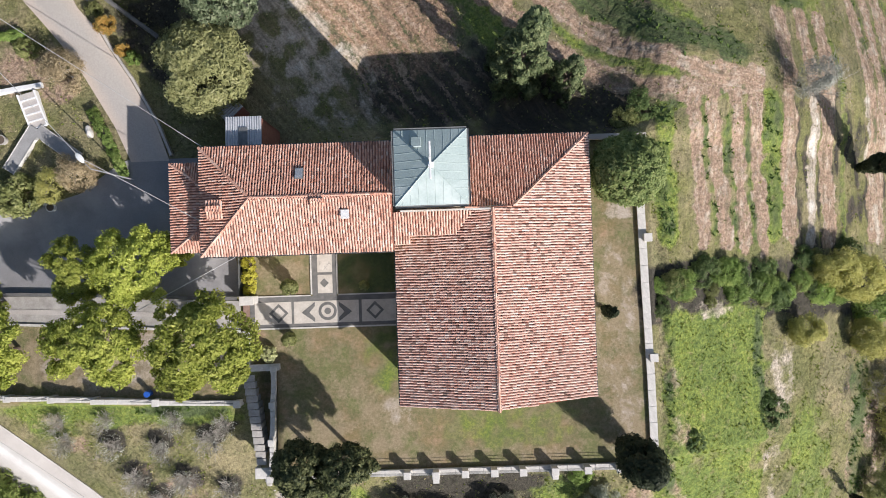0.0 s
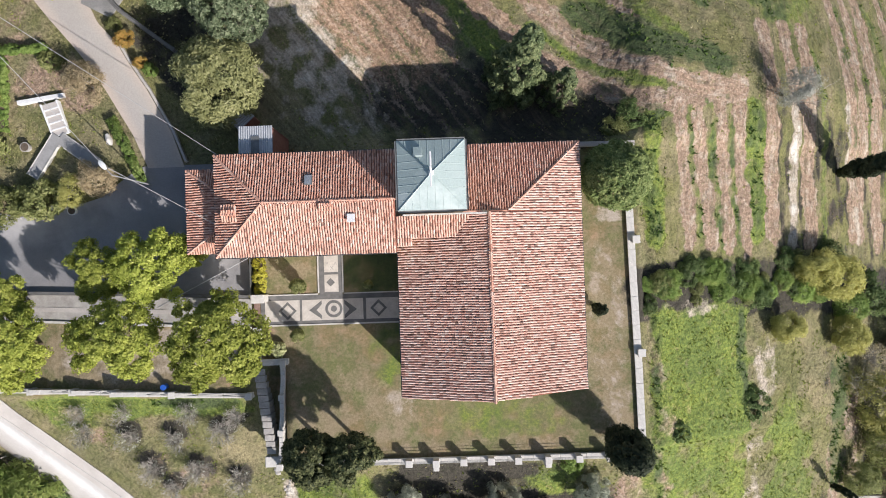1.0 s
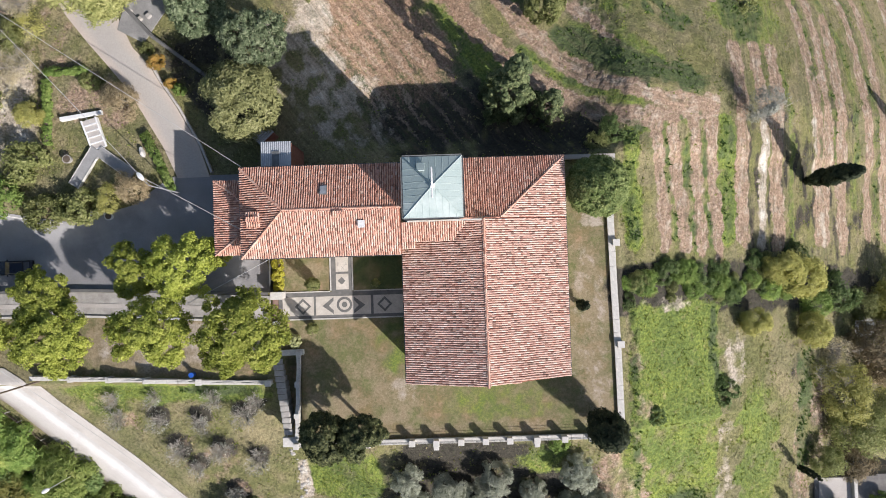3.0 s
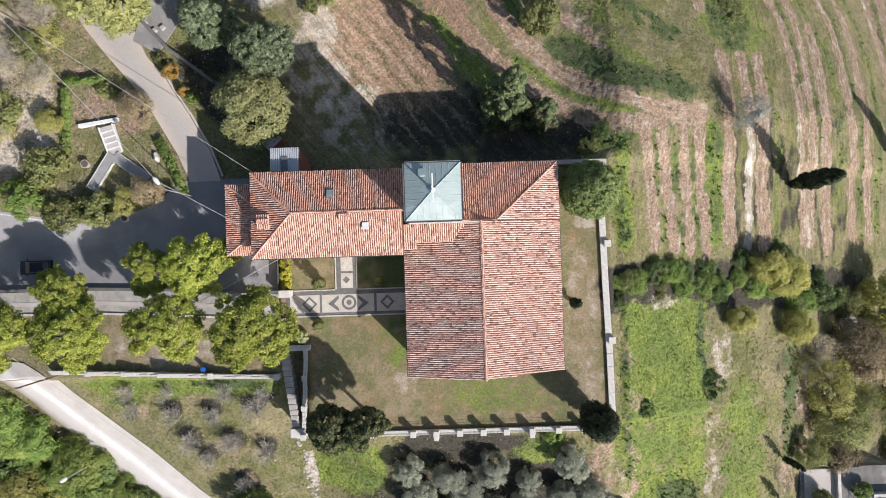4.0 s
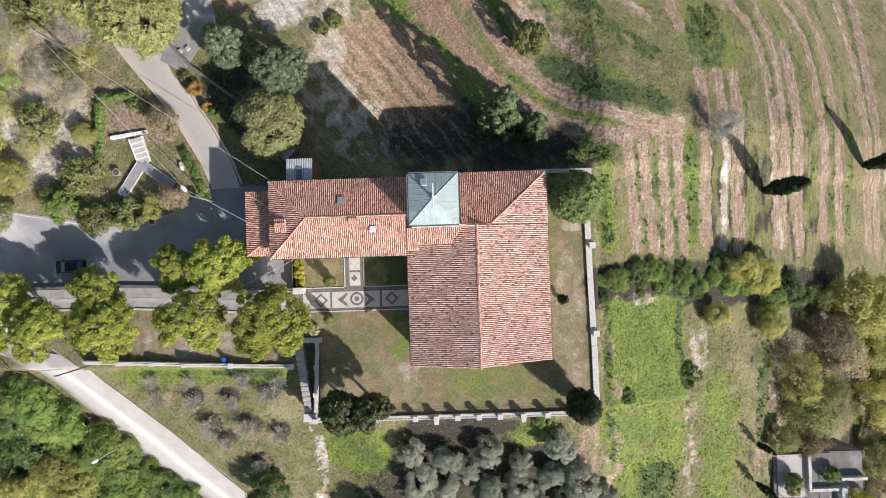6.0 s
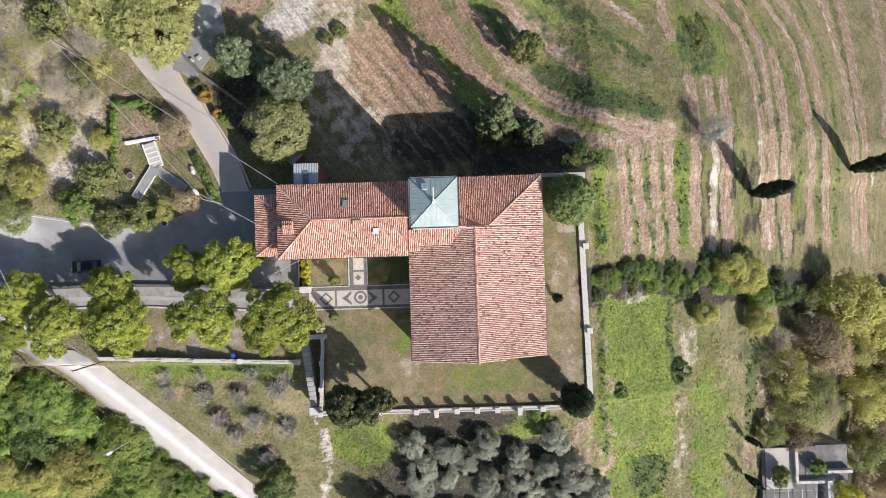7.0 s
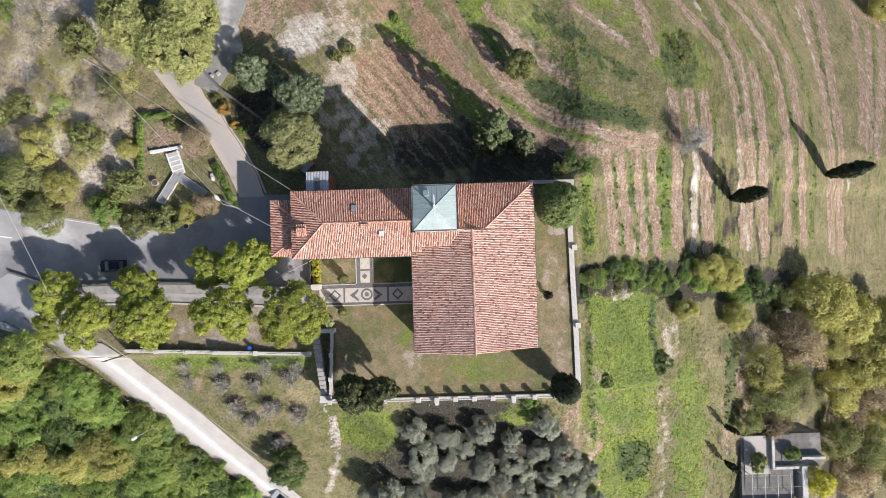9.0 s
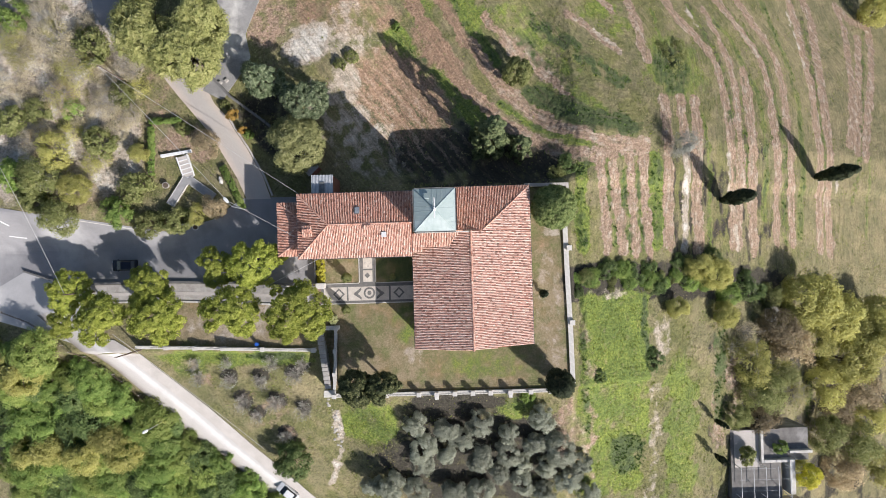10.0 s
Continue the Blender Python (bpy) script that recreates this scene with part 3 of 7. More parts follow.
def build_ground():
    xs, ys = axis(-92, 112, 0.42), axis(-60, 66, 0.42)
    xs = np.concatenate([xs[xs < 18], np.arange(18, 74, 0.3), xs[xs > 74]])
    X, Y = np.meshgrid(xs, ys)
    Z = height(X, Y)
    near = (np.abs(X) < 120) & (np.abs(Y) < 80)
    rough_amt = 0.12 * (1 - near_line(X, Y, [(-95, 4), (-45, 2.5), (-22, 4)], 17, 1)) * (1 - near_line(X, Y, [(-28.5, 11), (-33.5, 21), (-38.5, 28), (-36, 48)], 15, 1)) * (
        1 - near_line(X, Y, [(-95, -6), (-70, -6), (-56, -12), (-24, -42), (-17, -50)], 9, 1)) * (1 - near_line(X, Y, [(-75, -4.5), (-19, -5)], 6, 1)) * (1 - ((X > -20) & (X < 20.5) & (Y > -21) & (Y < 11))) * near
    rng = np.random.default_rng(5)
    Z = Z + rough_amt * rng.normal(0, 0.5, X.shape)
    soil, lush, pale, lawn, deep, litter_shade = (np.zeros(X.shape) for _ in range(6))
    U, V = warped(X, Y)
    mark_patches(X, Y, U, V, soil, lush, pale, lawn, deep, litter_shade)
    var = 0.08 * waves(X, Y, 5.0, 5) + 0.08 * waves(X, Y, 1.5, 6)
    for arr in (soil, lush, pale, deep, litter_shade):
        arr += var * (arr > 0.05)
    dry = np.clip(0.42 + 0.16 * waves(X, Y, 9.0, 7) + 0.12 * waves(X, Y, 2.5, 8) + 0.05 * smooth_step(40, 58, X) * smooth_step(-6, 2, Y) + 0.40 * smooth_step(62, 84, X) + 0.18 * smooth_step(-42, -52, X), 0, 1)
    ny, nx = X.shape
    idx = np.arange(nx * ny).reshape(ny, nx)
    faces = np.stack([idx[:-1, :-1], idx[:-1, 1:], idx[1:, 1:], idx[1:, :-1]], -1).reshape(-1, 4)
    me = bpy.data.meshes.new("ground")
    me.vertices.add(nx * ny)
    me.vertices.foreach_set("co", np.stack([X, Y, Z], -1).ravel())
    me.loops.add(faces.size)
    me.loops.foreach_set("vertex_index", faces.ravel())
    me.polygons.add(len(faces))
    me.polygons.foreach_set("loop_start", np.arange(0, faces.size, 4))
    me.update(calc_edges=True)
    at = me.attributes.new("mark", "FLOAT_COLOR", "POINT")
    at.data.foreach_set("color", np.stack([soil, lush, pale, lawn], -1).ravel())
    at = me.attributes.new("mark_b", "FLOAT_COLOR", "POINT")
    across, along, strong = furrows(X, Y)
    at.data.foreach_set("color", np.stack([deep, litter_shade, dry, strong], -1).ravel())
    at = me.attributes.new("furrow", "FLOAT_VECTOR", "POINT")
    at.data.foreach_set("vector", np.stack([across, along * 0.10, np.zeros(X.shape)], -1).ravel())
    at = me.attributes.new("ploughed", "FLOAT", "POINT")
    at.data.foreach_set("value", (patch(U, V, -5.5, 22.0, 7.0, 10.5, 45, 0.6) * smooth_step(11.5, 14, V) * np.clip(0.8 + 0.35 * waves(X, Y, 3.0, 50), 0.15, 1.0)).ravel())
    me.materials.append(M_GROUND)
    me.shade_smooth()
    tagged(new("ground", me), "terraced hillside of rough grass and bare soil strips", "ground", kind="structure")


def furrows(X, Y):
    """Where the ground was worked in rows: the distance across and along them, and how strongly they show."""
    ex, ey = zip(*sorted(ROWS_EAST[3][1], key=lambda p: p[1]))
    east = smooth_step(34, 38, X) * smooth_step(-7, -2, Y)
    across, along = X - np.interp(Y, ey, ex), Y.copy()
    line = ROWS_BEND[1][1]
    best, side, run = np.full(X.shape, 1e9), np.zeros(X.shape), np.zeros(X.shape)
    s0 = 0.0
    for (ax, ay), (bx, by) in zip(line[:-1], line[1:]):
        dx, dy = bx - ax, by - ay
        L = math.hypot(dx, dy)
        t = np.clip(((X - ax) * dx + (Y - ay) * dy) / (L * L), 0, 1)
        d = np.hypot(X - ax - t * dx, Y - ay - t * dy)
        nearer = d < best
        best = np.where(nearer, d, best)
        side = np.where(nearer, np.sign(dx * (Y - ay) - dy * (X - ax)) * d, side)
        run = np.where(nearer, s0 + t * L, run)
        s0 += L
    bend = smooth_step(36, 33, X) * smooth_step(15, 18, Y) * smooth_step(-6.5, -4.5, side)
    field = smooth_step(-24, -20, X) * smooth_step(11, 13, Y) * smooth_step(-3.5, -5.5, side) * smooth_step(24, 20, X)
    near_rows = smooth_step(22, 25, X) * smooth_step(36, 33, X) * smooth_step(-3, 1, Y) * smooth_step(18, 15, Y)
    diag = X * 0.796 + Y * 0.605
    across = np.where(east > 0.5, across, np.where(near_rows > 0.5, X - 0.1 * Y, np.where(bend > field, side, diag)))
    along = np.where((east > 0.5) | (near_rows > 0.5), along, np.where(bend > field, run, X * 0.605 - Y * 0.796))
    return across, along, np.max([np.abs(east * 2 - 1) * (east > 0.5), bend, field, near_rows], axis=0)


def waves(X, Y, size, seed, count=18):
    """A smooth random field of about unit spread, with features of that size."""
    rng = np.random.default_rng(100 + seed)
    out = np.zeros(X.shape)
    for _ in range(count):
        a, k, ph = rng.uniform(0, 6.283), 6.283 / (size * rng.uniform(0.7, 1.9)), rng.uniform(0, 6.283)
        out += np.sin((X * math.cos(a) + Y * math.sin(a)) * k + ph)
    return out * math.sqrt(2 / count)


def warped(X, Y):
    """The plan, slightly bent, so that edges run unevenly, and rescaled over the lowered field to fit the camera's
    view.
    """
    k = 1 - north_drop(X, Y) / 90
    return X * k + 0.16 * waves(X, Y, 3.0, 1) + 0.10 * waves(X, Y, 1.0, 2), Y * k + 0.16 * waves(X, Y, 3.0, 3) + 0.10 * waves(X, Y, 1.0, 4)


def paved(X, Y):
    """1 on roads, ramps and paths."""
    return np.max([near_line(X, Y, [(-95, 4), (-45, 2.5), (-22, 4)], 15, 0.5), near_line(X, Y, [(-28.5, 11), (-33.5, 21), (-38.5, 28), (-36, 48)], 8, 0.5),
                   near_line(X, Y, [(-95, -6), (-70, -6), (-56, -12), (-24, -42), (-17, -50)], 8, 0.5), near_line(X, Y, [(-75, -4.5), (-19, -5)], 5, 0.5)], axis=0)


def mark_patches(X, Y, U, V, soil, lush, pale, lawn, deep, litter_shade):
    inside = (X > -19.3) & (X < 20.4) & (Y > -20.7) & (Y < 10.5)
    garden = (X > -50) & (X <= -19.3) & (Y > -13.6) & (Y < -5.5)
    lawn[inside | garden] = 1.0

    def put(arr, v, *a, **k):
        np.maximum(arr, v * patch(U, V, *a, **k), out=arr)

    for w, pts in SOIL_STRIPS:
        np.maximum(soil, near_line(U, V, pts, w * (1.0 if pts[0][0] < 34 else 1.6) + 0.2, 0.45) * 0.95, out=soil)
    for w, pts in PALE_STRIPS:
        np.maximum(pale, near_line(U, V, pts, w, 0.4) * (0.60 + 0.16 * (w > 1.3) + 0.2 * waves(X, Y, 1.8, 44)), out=pale)
    for w, pts in GREEN_ROWS:
        rag = np.clip(0.85 + 0.3 * waves(X, Y, 1.6, 46), 0.3, 1.2)
        np.maximum(deep, near_line(U, V, pts, w + (0.5 if pts[0][0] < 34 else 0.2), 0.45) * (0.44 if pts[0][0] < 34 else 0.36) * rag, out=deep)
        np.maximum(lush, near_line(U, V, pts, w + 0.6, 0.4) * 0.55 * rag, out=lush)
        np.maximum(litter_shade, near_line(U, V, pts, w + 0.9, 0.5) * 0.42 * (pts[0][0] > 34), out=litter_shade)
    for w, pts in GRASS_BANKS:
        rag = np.clip(0.75 + 0.35 * waves(X, Y, 2.2, 45), 0.2, 1.1)
        np.maximum(deep, near_line(U, V, pts, w * 1.4, 0.8) * 0.72 * rag, out=deep)
        np.maximum(lush, near_line(U, V, pts, w + 1.6, 0.9) * 0.5 * rag, out=lush)
    for w, pts in LUSH_ROWS:
        np.maximum(lush, near_line(U, V, pts, w, 0.45) * 0.62, out=lush)
        np.maximum(deep, near_line(U, V, pts, w * 0.7, 0.45) * 0.33, out=deep)
    # the bright meadow below the east wall and the paler one beyond it
    U2, V2 = U + 0.8 * waves(X, Y, 7.0, 51) + 0.4 * waves(X, Y, 2.5, 52), V + 1.2 * waves(X, Y, 6.0, 53)
    meadow = smooth_step(20.8, 22.0, U) * smooth_step(35.6, 33.6, U2) * smooth_step(-4.5, -7, V) * smooth_step(-48, -40, V)
    np.maximum(lush, (0.72 - 0.18 * smooth_step(-18, -24, V)) * meadow, out=lush)
    # the bank's shadow in the meadow, painted as a deep green strip
    np.maximum(deep, 0.5 * near_line(U, V, [(33.4, -7), (33.2, -14), (34.4, -18)], 1.5, 0.6), out=deep)
    np.maximum(deep, 0.45 * near_line(U, V, [(49.6, -15), (49.6, -24), (50, -30)], 3.0, 0.9), out=deep)
    np.maximum(deep, 0.35 * near_line(U, V, [(22, -6), (22.2, -18), (23.5, -30)], 1.4, 0.7), out=deep)
    np.maximum(deep, 0.40 * near_line(U, V, [(75.5, -26), (76.0, -40)], 2.5, 0.9), out=deep)
    meadow = smooth_step(36.4, 37.8, U2) * smooth_step(45.8, 43.6, U2) * smooth_step(-15, -22, V2) * smooth_step(-48, -40, V)
    np.maximum(lush, 0.58 * meadow, out=lush)
    put(deep, 0.5, 31.0, -34.2, 3.4, 4.2, 0)
    lush *= 1 - 0.9 * near_line(U, V, [(35.2, -17), (36.0, -29.3), (36.1, -46)], 2.0, 0.6)
    np.maximum(pale, (0.22 + 0.06 * waves(X, Y, 2.0, 47)) * near_line(U, V, [(35.4, -19), (36.0, -29.3), (36.1, -46)], 2.6, 0.9), out=pale)
    np.maximum(soil, 0.36 * near_line(U, V, [(21.8, -7), (22.6, -18), (24.4, -30), (25.5, -42)], 1.8, 0.9) * np.clip(0.7 + 0.5 * waves(X, Y, 3.0, 48), 0, 1.2), out=soil)
    put(pale, 0.36, 36.8, -13.5, 1.9, 4.6, 0)
    put(soil, 0.4, 23.0, -17.8, 1.4, 1.8, 0)
    np.maximum(lush, 0.85 * near_line(U, V, [(-6.8, 36.0), (-3.6, 31.8), (-0.2, 28.2), (2.4, 25.9), (6.4, 22.2)], 3.6, 0.7), out=lush)
    # part of the tall conifer's shadow, painted dark green on this grass
    np.maximum(deep, 0.3 * near_line(U, V, [(-6.6, 35.6), (-2.9, 31.6), (3.5, 25.4)], 1.6, 0.6), out=deep)
    put(lush, 0.45, -2.2, 39.8, 2.2, 3.5, 0)
    put(lush, 0.6, 5.0, 38.8, 2.8, 4.0, 20)
    put(lush, 0.45, 29.5, 42.0, 5.5, 4.0, 0)
    put(deep, 0.66, 20.5, 23.6, 8.0, 2.1, -22)
    put(deep, 0.66, 28.6, 21.6, 5.0, 1.9, -5)
    put(deep, 0.3, 15.5, 33.0, 6.5, 1.6, -42)
    put(soil, 0.55, 15.5, 31.5, 1.6, 6.0, 44)
    put(lush, 0.5, 22.0, 24.5, 7.0, 3.0, -20)
    put(deep, 0.5, 42.3, 33.1, 4.2, 5.0, 0)
    put(lush, 0.5, 43.5, 34.0, 7.0, 7.0, 0)
    put(lush, 0.42, 16.0, 35.0, 8.0, 4.0, -35)
    put(lush, 0.62, -34, -14.9, 15, 1.5, 0)
    put(deep, 0.5, -27, -14.7, 6, 0.9, 0)
    put(lush, 0.55, -13, -26.5, 5.5, 4.5, 0)
    put(lush, 0.5, -42, -16, 3.5, 3.0, -35)
    put(lush, 0.4, 13, -24.5, 6, 2, 0)
    # dry and trodden ground
    put(soil, 0.30, -41, -17.5, 3.5, 2.0, -38)
    # a dark round spot at each young tree, set slightly north
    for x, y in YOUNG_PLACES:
        put(litter_shade, 1.0, x - 0.1, y + 0.6, 1.5, 1.4, 0, soft=0.6)
    put(soil, 0.7, -6.0, 25.5, 9.5, 6.5, -45)
    put(soil, 0.42, -14, 39.0, 9, 4.0, 0)
    put(soil, 0.5, -26.5, 39, 4, 5, 0)
    put(soil, 0.45, -1, 33.5, 2.6, 5.5, 38)
    put(soil, 0.62, -32, -9.3, 13, 3.6, 0)
    put(pale, 0.30, -30, -9.3, 11.5, 3.2, 0)
    put(soil, 0.24, -29, -26, 6, 4, -30)
    put(soil, 0.4, 21, -31, 3, 9, 15)
    put(soil, 0.35, 51, -24, 3.5, 14, 0)
    put(soil, 0.3, -55, 22, 14, 14, 0)
    put(soil, 0.4, -40, 19.5, 4.5, 3.5, 0)
    put(pale, 0.92, -20.0, 34.8, 4.2, 3.0, 30)
    put(pale, 0.60, -14.5, 29.5, 2.2, 3.2, 25)
    put(pale, 0.34, -13.5, 36.0, 4.5, 6.0, 0)
    put(pale, 0.5, 17.1, 4.2, 1.8, 1.0, 0)
    put(pale, 0.42, 27, -6.3, 3.6, 0.8, -6)
    # the pale dry thicket in the north-west
    dusty = smooth_step(-44, -50, U) * smooth_step(9, 14, V) * smooth_step(-85, -75, U)
    np.maximum(pale, dusty * np.clip(0.66 + 0.20 * waves(X, Y, 4.0, 31), 0, 0.9), out=pale)
    np.maximum(litter_shade, 0.35 * smooth_step(44, 52, U) * smooth_step(-9, -14, V) * np.clip(0.8 + 0.5 * waves(X, Y, 5.0, 32), 0, 1.4), out=litter_shade)
    mown = smooth_step(37, 40, U) * smooth_step(66, 60, U) * smooth_step(-3, 0, V) * smooth_step(26, 14, V)
    np.maximum(litter_shade, mown * np.clip(0.30 + 0.24 * waves(X, 0.2 * Y, 1.3, 49), 0, 0.6), out=litter_shade)
    # the dusty north field, with the church's shade painted into its ground
    dim = smooth_step(-11, -7, U) * smooth_step(9, 6, U) * smooth_step(12, 14, V) * smooth_step(24.0, 20.5, V)
    soil *= 1 - 0.35 * dim
    pale *= 1 - 0.3 * dim
    # dark ground standing in for shade north of the church
    church_shade = smooth_step(-18.5, -13.5, U) * smooth_step(9.5, 6.5, U) * smooth_step(10.5, 11.5, V) * smooth_step(23.6, 20.6, V)
    np.maximum(litter_shade, 0.45 * church_shade * smooth_step(-8, -2, U), out=litter_shade)
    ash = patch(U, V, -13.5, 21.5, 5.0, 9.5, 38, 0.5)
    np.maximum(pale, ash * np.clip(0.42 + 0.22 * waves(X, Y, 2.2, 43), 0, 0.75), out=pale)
    # more painted shade, filling in beyond the cast shadow's edge
    put(litter_shade, 0.6, -0.5, 17.0, 9, 4.0, -4)
    put(litter_shade, 0.6, 12, 14.5, 9, 3.5, 0)
    # shade among the scrub bushes, painted as a dark strip of ground
    np.maximum(litter_shade, 0.85 * near_line(U, V, [(21.6, -4.2), (36, -4.6), (50, -5.4), (66, -7.5)], 6.0, 1.2), out=litter_shade)
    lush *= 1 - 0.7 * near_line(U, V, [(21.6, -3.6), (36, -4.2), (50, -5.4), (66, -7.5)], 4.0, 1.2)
    put(litter_shade, 0.5, -25, 22, 5, 8, 40)
    # olive grove: dark soil and the trees' shade painted together
    put(litter_shade, 0.62, 5, -33, 18, 11, 0)
    put(litter_shade, 0.95, 1.5, -23.2, 8.0, 1.9, 0)
    # worn, fresher and darker green patches in the lawn
    put(soil, 0.5, -13.2, -16.6, 3.6, 1.9, 10)
    put(soil, 0.48, -6.5, -16.2, 3.2, 2.6, 30)
    put(soil, 0.36, -9, -12.6, 3.0, 1.8, -30)
    put(soil, 0.42, 16.6, -7, 2.6, 9, 0)
    put(soil, 0.5, 17.6, -15.5, 1.6, 3.5, 0)
    put(soil, 0.4, -16, -1, 2.5, 1.6, 0)
    put(soil, 0.4, -15.2, -9.5, 2.0, 3.0, 0)
    put(soil, 0.3, 3, -19.4, 14, 0.9, 0)
    put(deep, 0.3, -5.5, -7.6, 1.6, 1.4, 0)
    put(pale, 0.3, -5.0, -15.0, 2.0, 1.6, 30)
    put(lush, 0.36, 6, -16.6, 8.5, 2.2, 0)
    put(lush, 0.34, -6, -10, 2.4, 3.5, 0)
    put(lush, 0.2, 15.6, -12.0, 1.8, 1.6, 0)
    # shade over the bed beside the church, painted as deep green
    put(deep, 0.55, -7.6, -1.2, 3.4, 2.6, 0)


build_ground()


def resample(pts, n):
    p = np.array(pts, float)
    d = np.concatenate([[0], np.cumsum(np.hypot(*np.diff(p, axis=0).T))])
    s = np.linspace(0, d[-1], n)
    return np.stack([np.interp(s, d, p[:, 0]), np.interp(s, d, p[:, 1])], -1)


def ribbon(name, left, right, material, lift, label, category, n=60, m=10, thick=0.25, kind="structure", parent=None):
    """A surface laid over the ground between two edges, with skirts going into the ground."""
    L, R = resample(left, n), resample(right, n)
    u = np.linspace(0, 1, m)[None, :, None]
    P = L[:, None] * (1 - u) + R[:, None] * u
    Z = height(P[..., 0], P[..., 1]) + lift
    V = np.concatenate([P, Z[..., None]], -1)
    V = np.concatenate([V[:, :1] - (0, 0, thick), V, V[:, -1:] - (0, 0, thick)], 1)
    mm = m + 2
    idx = np.arange(n * mm).reshape(n, mm)
    F = np.stack([idx[:-1, :-1], idx[:-1, 1:], idx[1:, 1:], idx[1:, :-1]], -1).reshape(-1, 4)
    me = mesh_of(name, V.reshape(-1, 3), F, material)
    at = me.attributes.new("across", "FLOAT", "POINT")
    at.data.foreach_set("value", np.tile(np.concatenate([[0], np.linspace(0, 1, m), [1]]), n))
    ob = new(name, me)
    ob.parent = parent
    return tagged(ob, label, category, kind=kind)


M_APRON = plain("patched_grey_asphalt", (0.20, 0.20, 0.20), (0.30, 0.295, 0.29), 0.9, 0.5, 8.0, 0.0, 0.3, (0.50, 0.49, 0.47))
ribbon("road", [(-95, 12), (-70, 10.3), (-64.7, 9.3), (-58.5, 8.4), (-49.8, 6.8), (-43.5, 5.7), (-35.8, 7.5), (-31.1, 10.6), (-22, 10.6)],
       [(-95, -3.5), (-72, -3.0), (-62, -2.6), (-50, -2.4), (-43, -2.4), (-36, -2.6), (-30, -2.9), (-24, -3.1), (-19.7, -3.2)], M_ASPHALT, 0.08,
       "dark worn asphalt road and forecourt beside the church", "road", 120, 30)
ribbon("lane", [(-30.4, 10.4), (-31.9, 13.9), (-34.4, 18.4), (-36.0, 21.1), (-38.1, 23.8), (-40.3, 26.5), (-42.5, 29.5), (-46, 36)],
       [(-26.6, 10.4), (-27.8, 14.0), (-30.3, 18.7), (-32.0, 21.4), (-33.2, 23.6), (-35.0, 25.6), (-36.4, 28.8), (-38, 36)], M_LANE, 0.12, "pale worn concrete lane climbing past the garden", "lane", 60, 16)
# paler copy of the road asphalt, lightened to offset the pines' shadows here
M_ASPHALT_PALE = plain("lightened_asphalt", (0.42, 0.417, 0.424), (0.51, 0.507, 0.514), 0.9, 0.3, 14.0, 0.0, 0.3, (0.56, 0.555, 0.55))
ribbon("road_west", [(-95, -3), (-75, -2.6), (-69.5, 0.2), (-64, -1.6), (-59, -2.4)], [(-95, -10), (-75, -8.2), (-67.5, -10.2), (-61.5, -12.0), (-58.0, -9.0)], M_ASPHALT_PALE, 0.1,
       "worn grey asphalt where the lane meets the road", "road", 40, 12)
ribbon("lane_apron", [(-33.4, 48), (-33.7, 41.5), (-33.7, 37.2), (-34.6, 32.9), (-36.6, 27.6)], [(-26.6, 48), (-27.4, 41.7), (-29.7, 36.3), (-29.0, 32.3), (-33.6, 26.0)], M_APRON, 0.16, "patched grey asphalt apron at the top of the lane", "lane", 30, 8)
ribbon("court", [(-60, 56), (-53.6, 44), (-53.2, 38.6)], [(-40, 56), (-45.8, 44), (-47.6, 36.6)], M_ASPHALT, 0.1, "dark asphalt court behind the thicket", "court", 20, 8)
ribbon("gravel_road", [(-67.8, -7.3), (-63.6, -10.5), (-58.9, -14.1), (-55.6, -16.8), (-51.8, -21.0), (-47.9, -25.5), (-43.7, -29.9), (-39.2, -33.9), (-34.7, -38.5), (-27, -46)],
       [(-62.0, -6.1), (-59.2, -8.8), (-56.4, -11.6), (-53.5, -14.0), (-50.5, -16.9), (-46.6, -20.6), (-41.6, -25.4), (-36.6, -30.9), (-31.6, -36.0), (-22, -46)], M_GRAVEL, 0.12,
       "white gravel lane running down beside the wood", "road", 90, 14)
ribbon("lane_edge", [(-57.2, -11.2), (-53.9, -13.9), (-50.9, -16.8), (-47.0, -20.5), (-42.0, -25.3), (-37.0, -30.8), (-32.0, -35.9), (-22.4, -46)],
       [(-53.9, -11.6), (-51.3, -13.1), (-48.7, -16.0), (-45.4, -19.1), (-40.0, -24.3), (-33.6, -31.4), (-29.1, -36.0), (-20, -46)], M_CONCRETE, 0.14,
       "smooth grey concrete strip along the gravel lane", "road", 90, 6)


